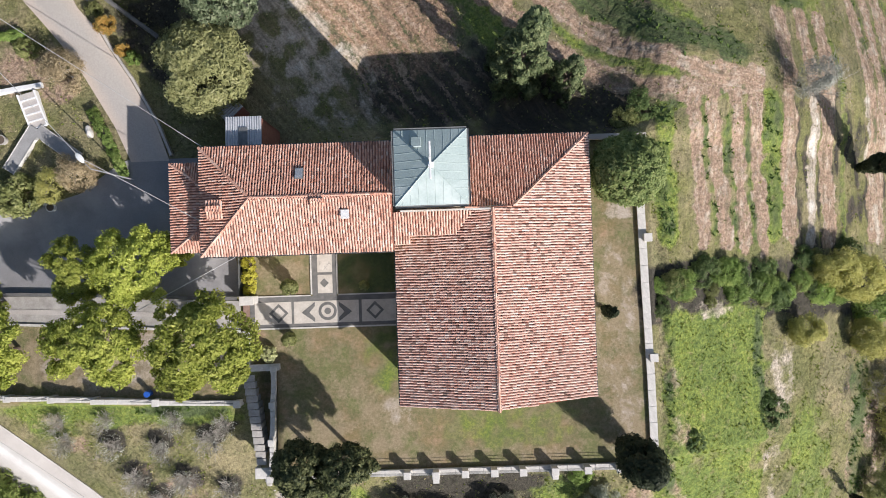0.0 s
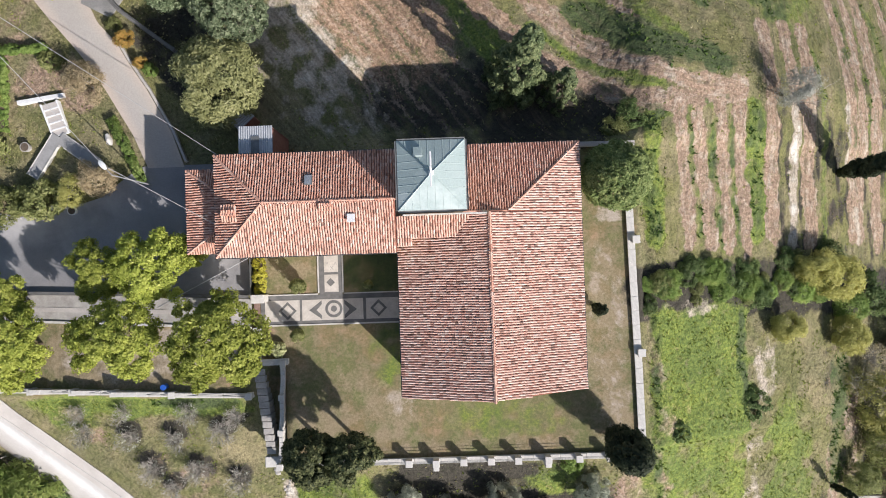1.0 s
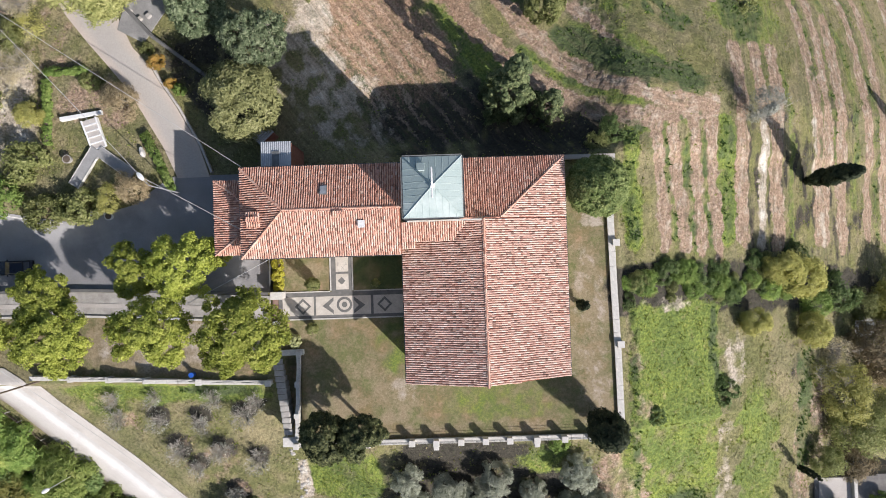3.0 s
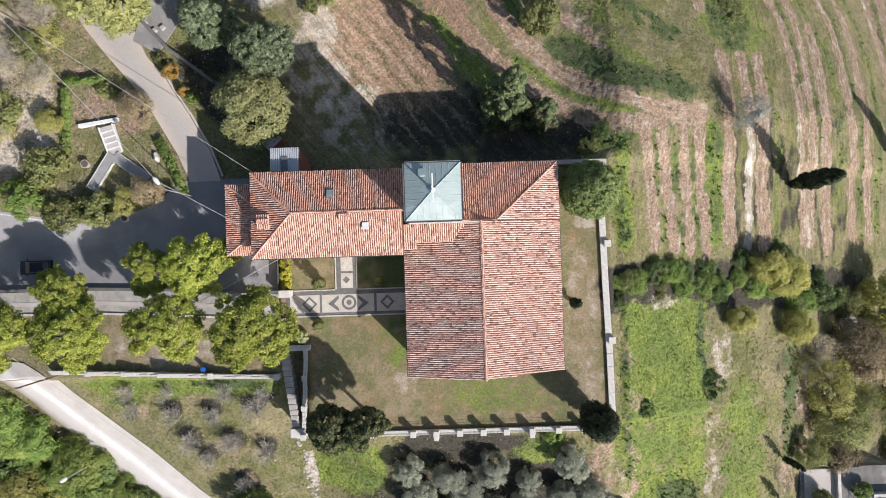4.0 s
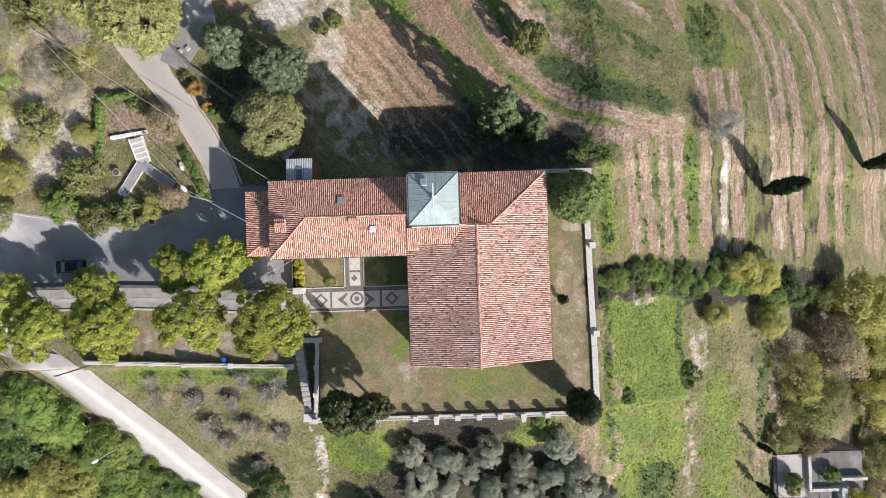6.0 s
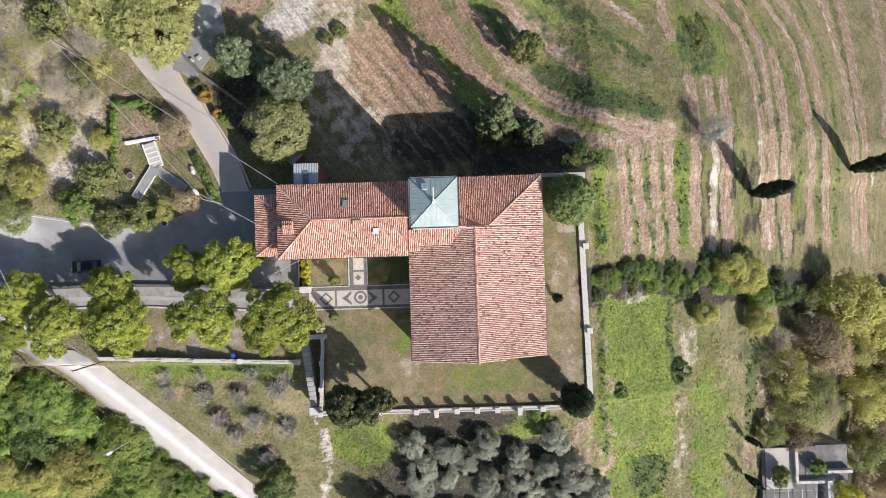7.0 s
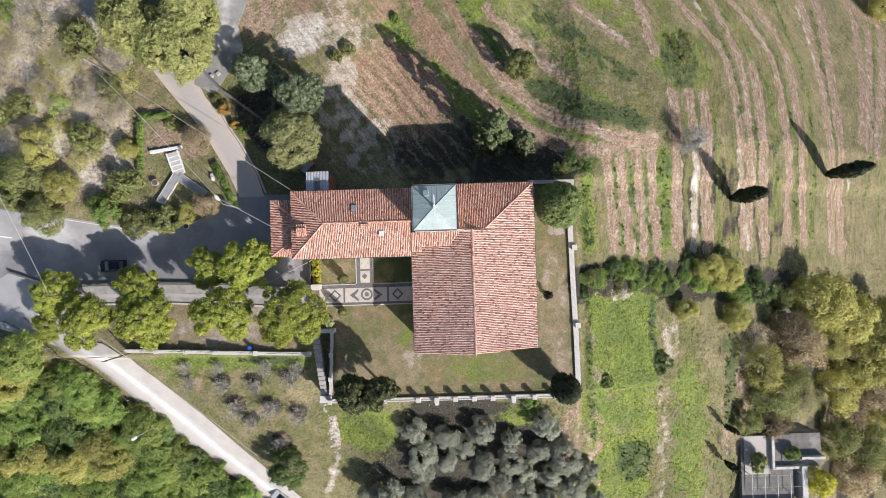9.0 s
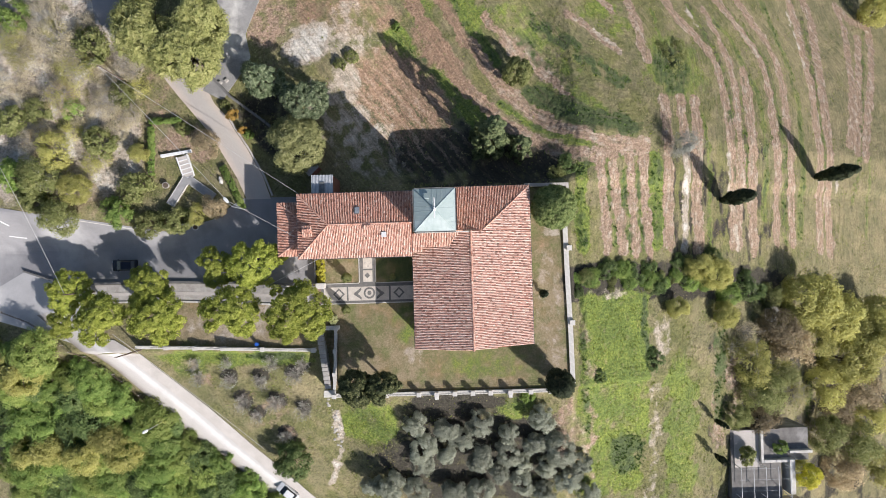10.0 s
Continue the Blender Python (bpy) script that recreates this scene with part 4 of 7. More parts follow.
# ---- church ----
def tiles_mesh(name, origin, along, up, corners, seed, pitch=0.235, step=0.34, clay=None):
    """Barrel tiles over one roof slope. corners: the slope's outline as (along, up) metres from the origin at the eave."""
    rng = np.random.default_rng(seed)
    along, up, origin = (np.array(v, float) for v in (along, up, origin))
    nor = np.cross(along, up)
    poly = np.array(corners, float)
    u0, u1, v0, v1 = poly[:, 0].min(), poly[:, 0].max(), poly[:, 1].min(), poly[:, 1].max()
    U, V = np.meshgrid(np.arange(u0 + pitch / 2, u1, pitch), np.arange(v0 - 0.04, v1 - 0.1, step))
    U, V = U.ravel(), V.ravel()
    sign = 1 if np.sum(poly[:, 0] * np.roll(poly[:, 1], -1) - np.roll(poly[:, 0], -1) * poly[:, 1]) > 0 else -1
    ok = np.ones(U.shape, bool)
    for (ax, ay), (bx, by) in zip(poly, np.roll(poly, -1, 0)):
        ok &= sign * ((bx - ax) * (V + 0.15 - ay) - (by - ay) * (U - ax)) > -0.02
    U, V = U[ok], V[ok]
    k = len(U)
    col = np.round((U - u0) / pitch).astype(int)
    U = U + rng.normal(0, 0.008, col.max() + 1)[col] + rng.normal(0, 0.009, k) + 0.014 * np.sin(V * 1.9 + U * 0.6)
    V = V + rng.normal(0, 0.02, k)
    lift = rng.normal(0.0, 0.005, k) + 0.02 * np.sin(U * 0.35 + seed) * np.sin(V * 0.5)
    skew = rng.normal(0, 0.012, k)
    ang = np.radians([0, 40, 90, 140, 180])
    verts = []
    for end, rad, rise, dv in ((0, 0.092, 0.12, 0.0), (1, 0.086, 0.112, 0.40)):
        for a in ang:
            uu = U + rad * math.cos(a) + (skew if end else -skew)
            hh = 0.012 + rise * math.sin(a) + lift + (0.006 if not end else 0.0)
            verts.append(origin + uu[:, None] * along + (V + dv)[:, None] * up + hh[:, None] * nor)
    P = np.stack(verts, 1)
    base = np.arange(k)[:, None, None] * 10
    quads = np.array([[i + 5, i + 6, i + 1, i] for i in range(4)])
    F = (base + quads[None]).reshape(-1, 4)
    caps = np.arange(k)[:, None] * 10 + np.array([[0, 1, 2, 3]])
    caps2 = np.arange(k)[:, None] * 10 + np.array([[0, 3, 4]])
    return mesh_of(name, P.reshape(-1, 3), F.tolist() + caps.tolist() + caps2.tolist(), clay or M_TILE)


def cap_mesh(name, a, b, seed, r=0.14, step=0.36):
    """A row of ridge tiles from a to b."""
    a, b = Vector(a), Vector(b)
    d = (b - a).normalized()
    side = d.cross(Vector((0, 0, 1))).normalized()
    upv = side.cross(d)
    rng = random.Random(seed)
    verts, faces = [], []
    for i in range(int((b - a).length / step)):
        p = a + d * (i * step)
        j = rng.uniform(-0.012, 0.012)
        o = len(verts)
        for dv, rad in ((-0.02, r), (step + 0.05, r * 0.85)):
            for ang in (-20, 30, 90, 150, 200):
                verts.append(p + d * dv + side * (rad * math.cos(radians(ang)) + j) + upv * (rad * math.sin(radians(ang)) + 0.06))
        faces += [(o + q + 5, o + q + 6, o + q + 1, o + q) for q in range(4)]
    return mesh_of(name, verts, faces, M_TILE)


def slope(roof, origin, along, run, corners, seed, name="roof_slope", thick=0.16, clay=None):
    """One roof slope: a board deck with its own outline, and the tiles on it."""
    along, run = Vector(along).normalized(), Vector(run)
    up = run.normalized()
    nor = along.cross(up)
    o = Vector(origin)
    pts = [o + along * u + up * v for u, v in corners]
    k = len(pts)
    verts = [p - nor * 0.005 for p in pts] + [p - nor * thick for p in pts]
    faces = [tuple(range(k)), tuple(range(2 * k - 1, k - 1, -1))] + [(i, k + i, k + (i + 1) % k, (i + 1) % k) for i in range(k)]
    deck = part(name, mesh_of(name, verts, faces, M_UNDER), None, roof)
    t = part("clay_tiles", tiles_mesh("clay_tiles", o, along, up, corners, seed, clay=clay), None, deck, "overlapping weathered terracotta barrel tiles")
    tagged(t, kind="stuff")
    return deck


def gutter(parent, a, b, r=0.07):
    """A half-round gutter below an eave."""
    a, b = Vector(a), Vector(b)
    d = (b - a).normalized()
    side = d.cross(Vector((0, 0, 1)))
    verts, faces = [], []
    for p in (a, b):
        for rad in (r, r - 0.015):
            for ang in range(180, 361, 30):
                verts.append(p + side * rad * math.cos(radians(ang)) + Vector((0, 0, rad * math.sin(radians(ang)))))
    n = 7
    for q in range(n - 1):
        faces += [(q, q + 1, 2 * n + q + 1, 2 * n + q), (n + q, 3 * n + q, 3 * n + q + 1, n + q + 1)]
    faces += [(0, 2 * n, 3 * n, n), (n - 1, 2 * n - 1, 4 * n - 1, 3 * n - 1)]
    return part("gutter", mesh_of("gutter", verts, faces, M_LEAD), None, parent, "dark metal gutter")


def wall_box(parent, x0, x1, y0, y1, z0, z1, name="wall"):
    return part(name, block((x0 + x1) / 2, (y0 + y1) / 2, z0, x1 - x0, y1 - y0, z1 - z0), M_PLASTER, parent)


RZ, EZ = 8.35, 5.5            # nave ridge and eave
XR, XW, XE, YS, YM, YN = 4.33, -4.22, 13.25, -13.1, 4.1, 10.7
church = thing("church", "old church with ochre walls and terracotta tiled roofs", "church")
wall_box(church, XW + 0.6, XE - 0.5, YS + 1.1, YM, -0.5, EZ - 0.05)
wall_box(church, 2.4, XE - 0.5, YM, YN - 0.5, -0.5, EZ - 0.05)
for y in (YS + 1.1, YM - 0.2):
    gab = bmesh.new()
    tri = [(XW + 0.6, EZ - 0.05), (XE - 0.5, EZ - 0.05), (XR, RZ - 0.2)]
    a = [gab.verts.new((x, y, z)) for x, z in tri]
    b = [gab.verts.new((x, y + 0.4, z)) for x, z in tri]
    gab.faces.new(a), gab.faces.new(b[::-1])
    for i in range(3):
        gab.faces.new((a[i], b[i], b[(i + 1) % 3], a[(i + 1) % 3]))
    part("gable", gab, M_PLASTER, church)
roof = part("nave_roof", mesh_of("nave_roof", [(XR - 0.1, YS + 0.4, RZ - 0.25), (XR + 0.1, YS + 0.4, RZ - 0.25), (XR + 0.1, YM, RZ - 0.25), (XR - 0.1, YM, RZ - 0.25)] +
            [(XR - 0.1, YS + 0.4, RZ - 0.5), (XR + 0.1, YS + 0.4, RZ - 0.5), (XR + 0.1, YM, RZ - 0.5), (XR - 0.1, YM, RZ - 0.5)],
            [(0, 1, 2, 3), (7, 6, 5, 4), (0, 4, 5, 1), (1, 5, 6, 2), (2, 6, 7, 3), (3, 7, 4, 0)], M_BARK), None, church, "weathered terracotta tiled gable roof")
wl_ = math.hypot(XR - XW, RZ - EZ)
el_ = math.hypot(XE - XR, RZ - EZ)
# west slope: along runs towards the south, up towards the ridge
slope(roof, (XW, YM - 0.1, EZ), (0, -1, 0), (XR - XW, 0, RZ - EZ), [(0, 0), (YM - 0.1 - YS, 0), (YM - 0.1 - YS, wl_), (0, wl_)], 1, clay=M_TILE_OLD)
# east slope: along runs towards the north; its north end is cut by the hip
hx, hy = 6.1, 4.2
hv = (XE - hx) / (XE - XR) * el_
slope(roof, (XE, YS + 0.35, EZ), (0, 1, 0), (XR - XE, 0, RZ - EZ), [(0, 0), (hy - YS - 0.35, 0), (hy - YS - 0.35, el_), (-0.3, el_)], 2, clay=M_TILE_OLD)
slope(roof, (XE, hy, EZ + 0.03), (0, 1, 0), (XR - XE, 0, RZ - EZ), [(0, 0), (YN - hy, 0), (0, hv)], 12, clay=M_TILE_OLD)
hz = EZ + (RZ - EZ) * hv / el_
nl = math.hypot(YN - hy, hz - EZ)
slope(roof, (XE, YN, EZ), (-1, 0, 0), (0, hy - YN, hz - EZ), [(0, 0), (XE - 2.0, 0), (XE - 2.0, nl), (XE - hx, nl)], 3)
part("ridge_tiles", cap_mesh("ridge_tiles", (XR, YS - 0.1, RZ), (XR, YM, RZ), 1), None, roof)
part("ridge_tiles", cap_mesh("ridge_tiles", (XE, YN, EZ), (hx, hy, hz), 2), None, roof)
part("ridge_tiles", cap_mesh("ridge_tiles", (2.0, hy, hz), (hx, hy, hz), 3, 0.12), None, roof)
gutter(church, (XW - 0.08, YS, EZ - 0.08), (XW - 0.08, 1.0, EZ - 0.08))
gutter(church, (XE + 0.08, YN, EZ - 0.08), (XE + 0.08, YS + 0.3, EZ - 0.08))
gutter(church, (2.2, YN + 0.08, EZ - 0.08), (XE, YN + 0.08, EZ - 0.08))

# ---- the long north-west wing ----
WX, WN, WS, WR, WE, WZ = -20.7, 10.1, 0.75, 5.5, 7.6, 9.2
wing = thing("parish_house", "long ochre parish house under a hipped terracotta roof", "house")
wall_box(wing, WX + 0.5, -3.2, WS + 0.5, WN - 0.5, -0.5, WE - 0.05)
wall_box(wing, -3.2, 1.0, 2.5, WN - 0.5, -0.5, WE - 0.05)
wroof = part("hipped_roof", block((WX - 3.8) / 2 + 2, WR, WE - 0.3, -3.8 - WX - 6.0, 0.25, WZ - WE), M_BARK, wing, "terracotta tiled hipped roof")
wl2 = math.hypot(WN - WR, WZ - WE)
ws2 = math.hypot(WR - WS, WZ - WE)
wh = math.hypot(4.7, WZ - WE)
slope(wroof, (-3.4, WN, WE), (-1, 0, 0), (0, WR - WN, WZ - WE), [(0, 0), (-3.4 - WX, 0), (-3.4 - WX - 4.7, wl2), (0, wl2)], 4)
slope(wroof, (WX, WS, WE), (1, 0, 0), (0, WR - WS, WZ - WE), [(0, 0), (-4.15 - WX, 0), (-4.15 - WX, ws2), (4.7, ws2)], 5, clay=M_TILE_SUNLIT)
bz = (2.0 - WS) / (WR - WS)
slope(wroof, (-4.15, WS + bz * (WR - WS), WE + bz * (WZ - WE)), (1, 0, 0), (0, WR - WS, WZ - WE), [(0, 0), (5.2, 0), (6.6, 1.9), (0, 1.9)], 6, clay=M_TILE_SUNLIT)
slope(wroof, (-4.15, WS + bz * (WR - WS), WE + bz * (WZ - WE)), (1, 0, 0), (0, WR - WS, WZ - WE), [(0, -0.75), (1.4, -0.75), (1.4, 0.0), (0, 0)], 13, clay=M_TILE_SUNLIT)
slope(wroof, (WX, WN, WE), (0, -1, 0), (4.7, 0, WZ - WE), [(0, 0), (WN - WS, 0), (WN - WR, wh)], 7)
part("ridge_tiles", cap_mesh("ridge_tiles", (WX + 4.7, WR, WZ), (-3.6, WR, WZ), 4), None, wroof)
part("ridge_tiles", cap_mesh("ridge_tiles", (WX, WN, WE), (WX + 4.7, WR, WZ), 5), None, wroof)
part("ridge_tiles", cap_mesh("ridge_tiles", (WX, WS, WE), (WX + 4.7, WR, WZ), 6), None, wroof)
gutter(wing, (WX, WN + 0.08, WE - 0.08), (-3.6, WN + 0.08, WE - 0.08))
gutter(wing, (-4.2, WS - 0.08, WE - 0.08), (WX, WS - 0.08, WE - 0.08))
gutter(wing, (WX - 0.08, WS, WE - 0.08), (WX - 0.08, WN, WE - 0.08))

# ---- the low annex on the wing's west end ----
annex = thing("annex", "low annex with a hipped terracotta lean-to roof", "annex")
AX, AN, AS, AE, AZ = -24.1, 9.1, 1.2, 5.7, 6.7
wall_box(annex, AX + 0.4, WX + 0.48, AS + 0.4, AN - 0.4, -0.5, AE - 0.05)
aroof = part("lean_to_roof", block(WX + 0.3, (AN + AS) / 2, AE - 0.2, 0.3, 3.0, AZ - AE), M_BARK, annex, "terracotta tiled lean-to roof")
ad_ = WX + 0.45 - AX
sl3 = math.hypot(ad_, AZ - AE)
slope(aroof, (AX, AN, AE), (0, -1, 0), (ad_, 0, AZ - AE), [(0, 0), (AN - AS, 0), (AN - AS - 2.6, sl3), (2.6, sl3)], 8)
slope(aroof, (WX + 0.45, AN, AE), (-1, 0, 0), (0, -2.6, AZ - AE), [(0, 0), (ad_, 0), (0, math.hypot(2.6, AZ - AE))], 9)
slope(aroof, (AX, AS, AE), (1, 0, 0), (0, 2.6, AZ - AE), [(0, 0), (ad_, 0), (ad_, math.hypot(2.6, AZ - AE))], 10)
part("ridge_tiles", cap_mesh("ridge_tiles", (AX, AN, AE), (WX + 0.4, AN - 2.6, AZ), 7, 0.12), None, aroof)
part("ridge_tiles", cap_mesh("ridge_tiles", (AX, AS, AE), (WX + 0.4, AS + 2.6, AZ), 8, 0.12), None, aroof)
gutter(annex, (AX - 0.08, AS, AE - 0.08), (AX - 0.08, AN, AE - 0.08))

# ---- bell tower ----
tower = thing("bell_tower", "square bell tower with a green copper pyramid roof", "tower")
TX0, TX1, TY0, TY1, TE, TA = -3.45, 2.05, 3.95, 9.6, 14.4, 15.7
tcx, tcy = (TX0 + TX1) / 2, (TY0 + TY1) / 2
wall_box(tower, TX0 + 0.4, TX1 - 0.4, TY0 + 0.4, TY1 - 0.4, -0.5, TE - 0.1)
part("cornice", block(tcx, tcy, TE - 0.35, TX1 - TX0 - 0.3, TY1 - TY0 - 0.3, 0.27, bevel=0.05), M_STONE, tower, "pale stone cornice")
tc = [(TX0, TY0), (TX1, TY0), (TX1, TY1), (TX0, TY1)]
py = bmesh.new()
low = [py.verts.new((x, y, TE)) for x, y in tc]
mid = [py.verts.new((x, y, TE - 0.12)) for x, y in tc]
top = py.verts.new((tcx, tcy, TA))
for i in range(4):
    py.faces.new((low[i], low[(i + 1) % 4], top))
    py.faces.new((mid[i], mid[(i + 1) % 4], low[(i + 1) % 4], low[i]))
py.faces.new(mid[::-1])
troof = part("copper_roof", py, M_COPPER, tower, "green patinated copper pyramid roof")
apex = Vector((tcx, tcy, TA))
for i in range(4):
    a, b = Vector((*tc[i], TE)), Vector((*tc[(i + 1) % 4], TE))
    half = (b - a).length / 2
    mid_e = (a + b) / 2
    for s in np.arange(-half + 0.55, half - 0.3, 0.62):
        foot = mid_e + (b - a).normalized() * s
        k = 1 - abs(s) / half
        head = foot + (apex - mid_e) * k
        part("standing_seam", rod(bmesh.new(), foot, head, 0.022, 0.022, 4), M_COPPER, troof)
    part("hip_seam", rod(bmesh.new(), a, apex, 0.045, 0.045, 6), M_COPPER, troof)
    out = (mid_e - Vector((tcx, tcy, TE))).normalized() * 0.09
    gutter(tower, a + out, b + out, 0.08)
hatch = part("roof_hatch", block(0, 0, 0, 0.75, 0.85, 0.16, bevel=0.03), M_COPPER, troof, "pale copper roof hatch", pose(-1.75, 8.55, TE + 0.55, -22))

cross = part("cross", block(0, 0, 0, 0.16, 0.16, 3.3, bevel=0.02), M_WHITE, tower, "white metal cross", pose(tcx, tcy, TA - 0.1))
part("cross_arm", block(0, 0, 2.2, 0.14, 2.65, 0.16, bevel=0.02), M_WHITE, cross)
part("cross_foot", block(0, 0, 0.0, 0.42, 0.42, 0.22, bevel=0.04), M_WHITE, cross)
part("flashing", block(0.3, TY0 + 0.05, 8.6, 7.6, 0.16, 0.2, bevel=0.02), M_STONE, tower, "pale flashing along the tower foot")


# ---- chimneys and roof lights ----
def chimney(parent, x, y, z, sx, sy, h, tiled=True):
    c = part("chimney", block(0, 0, -0.6, sx, sy, h + 0.6), M_PLASTER, parent, "rendered chimney with a tiled cap", pose(x, y, z))
    part("cap_slab", block(0, 0, h, sx + 0.16, sy + 0.16, 0.07, bevel=0.01), M_STONE, c)
    if tiled:
        for s, k in ((1, 90), (-1, 91)):
            me = tiles_mesh("cap_tiles", (sx / 2 * s + 0.1 * s, s * (sy / 2 + 0.12), h + 0.07), (-s, 0, 0), Vector((0, -s * (sy / 2 + 0.12), 0.22)).normalized(),
                            [(0, 0), (sx + 0.2, 0), (sx + 0.2, sy / 2 + 0.2), (0, sy / 2 + 0.2)], k)
            tagged(part("cap_tiles", me, None, c), kind="stuff")
        part("cap_core", block(0, 0, h + 0.06, sx * 0.9, sy * 0.5, 0.14), M_UNDER, c)
    return c


chimney(wing, -19.2, 4.7, 8.1, 1.15, 1.2, 0.35)
chimney(wing, -10.4, 5.1, 8.9, 0.9, 0.7, 0.25)
vent = chimney(wing, -8.1, 3.9, 8.5, 0.55, 0.6, 0.5, False)
vent.data.materials[0] = M_WHITE
vent.children[0].data.materials[0] = M_WHITE
light_box = part("roof_light", block(0, 0, 0, 0.75, 1.0, 0.16, bevel=0.02), M_LEAD, wing, "small grey framed roof light", pose(-11.9, 7.45, 8.62, -19))
part("pane", block(0, 0, 0.16, 0.62, 0.86, 0.02), M_SHEET, light_box)


# ---- paved walk across the courtyard ----
def slab(name, outline, z, thick, material, parent=None, label="", cat="", kind=""):
    bm = bmesh.new()
    top_v = [bm.verts.new((x, y, z)) for x, y in outline]
    f = bm.faces.new(top_v)
    bm.normal_update()
    if f.normal.z < 0:
        f.normal_flip()
    ext = bmesh.ops.extrude_face_region(bm, geom=[f])
    for v in ext["geom"]:
        if isinstance(v, bmesh.types.BMVert):
            v.co.z -= thick
    bmesh.ops.recalc_face_normals(bm, faces=bm.faces)
    ob = part(name, bm, material, parent, label)
    return tagged(ob, "", cat, kind=kind)


def rect(x0, x1, y0, y1):
    return [(x0, y0), (x1, y0), (x1, y1), (x0, y1)]


def ring(cx, cy, r0, r1, z, thick, material, parent, name="ring_inlay", n=32):
    """A flat ring, or a disc if r0 is 0."""
    bm = bmesh.new()
    a = [(math.cos(6.28319 * i / n), math.sin(6.28319 * i / n)) for i in range(n)]
    if r0 == 0:
        bm.faces.new([bm.verts.new((cx + r1 * c, cy + r1 * s, z)) for c, s in a])
    else:
        o = [bm.verts.new((cx + r1 * c, cy + r1 * s, z)) for c, s in a]
        i_ = [bm.verts.new((cx + r0 * c, cy + r0 * s, z)) for c, s in a]
        for k in range(n):
            bm.faces.new((o[k], o[(k + 1) % n], i_[(k + 1) % n], i_[k]))
    g = bmesh.ops.extrude_face_region(bm, geom=bm.faces[:])
    for v in g["geom"]:
        if isinstance(v, bmesh.types.BMVert):
            v.co.z -= thick
    bmesh.ops.recalc_face_normals(bm, faces=bm.faces)
    return part(name, bm, material, parent)


def diamond(cx, cy, r, w, z, material, parent, filled=False):
    bm = bmesh.new()
    o = [bm.verts.new((cx + r * c, cy + r * s, z)) for c, s in ((1, 0), (0, 1), (-1, 0), (0, -1))]
    if filled:
        bm.faces.new(o)
    else:
        q = [bm.verts.new((cx + (r - w) * c, cy + (r - w) * s, z)) for c, s in ((1, 0), (0, 1), (-1, 0), (0, -1))]
        for k in range(4):
            bm.faces.new((o[k], o[(k + 1) % 4], q[(k + 1) % 4], q[k]))
    g = bmesh.ops.extrude_face_region(bm, geom=bm.faces[:])
    for v in g["geom"]:
        if isinstance(v, bmesh.types.BMVert):
            v.co.z -= 0.03
    bmesh.ops.recalc_face_normals(bm, faces=bm.faces)
    return part("diamond_inlay", bm, material, parent)


walk_stone = slab("courtyard_walk", rect(-19.1, -4.0, -6.35, -3.35), 0.04, 0.25, M_DARKSTONE, None, "grey stone walk with pale pebble panels and geometric inlay", "path", "structure")
north_walk = slab("north_walk", rect(-12.95, -10.55, -3.345, 1.2), 0.04, 0.25, M_DARKSTONE, None, "grey stone walk with pale pebble panels leading to the house", "path", "structure")
for x0, x1 in ((-18.65, -15.05), (-14.8, -8.45), (-8.15, -4.1)):
    slab("pebble_panel", rect(x0, x1, -6.0, -3.85), 0.06, 0.04, M_LIGHTCOB, walk_stone)
for y0, y1 in ((-1.05, 1.1), (-3.1, -1.3)):
    slab("pebble_panel", rect(-12.4, -10.95, y0, y1), 0.06, 0.04, M_LIGHTCOB, north_walk)
diamond(-16.3, -4.95, 0.95, 0.33, 0.075, M_DARKSTONE, walk_stone)
diamond(-6.85, -4.9, 0.88, 0.33, 0.075, M_DARKSTONE, walk_stone)
diamond(-11.75, -2.1, 0.45, 0, 0.075, M_DARKSTONE, north_walk, True)
ring(-11.5, -4.85, 0.62, 0.9, 0.075, 0.03, M_DARKSTONE, walk_stone)
ring(-11.5, -4.85, 0.0, 0.32, 0.075, 0.03, M_DARKSTONE, walk_stone, "disc_inlay")
for s, tip in ((-1, -14.05), (1, -9.1)):
    bx = tip - s * 1.3
    slab("chevron_inlay", [(tip, -4.95), (bx, -3.95), (bx, -4.35), (tip - s * 0.75, -4.95), (bx, -5.5), (bx, -5.9)], 0.075, 0.03, M_DARKSTONE, walk_stone)
for tx, ch in ((-12.1, "P"), (-11.25, "A"), (-11.65, "X")):
    cu = bpy.data.curves.new("letter_inlay", "FONT")
    cu.body, cu.size, cu.extrude = ch, 0.55, 0.004
    tmp = new("tmp_letter", cu)
    dep = bpy.context.evaluated_depsgraph_get()
    me = bpy.data.meshes.new_from_object(tmp.evaluated_get(dep))
    bpy.data.objects.remove(tmp)
    me.materials.clear()
    me.materials.append(M_COBBLE)
    part("letter_inlay", me, None, north_walk, "faint grey letter set in pebbles", pose(tx - 0.15, -0.35 if ch != "X" else -0.8, 0.066))
for name, a in (("kerb", rect(-19.2, -4.0, -6.5, -6.36)), ("kerb", rect(-19.0, -13.12, -3.34, -3.22)), ("kerb", rect(-10.4, -4.0, -3.34, -3.22)),
                ("kerb", rect(-13.1, -12.96, -3.2, 1.2)), ("kerb", rect(-10.54, -10.4, -3.2, 1.2))):
    slab(name, a, 0.1, 0.25, M_STONE, None, "white stone kerb edging the lawn", "kerb", "structure")

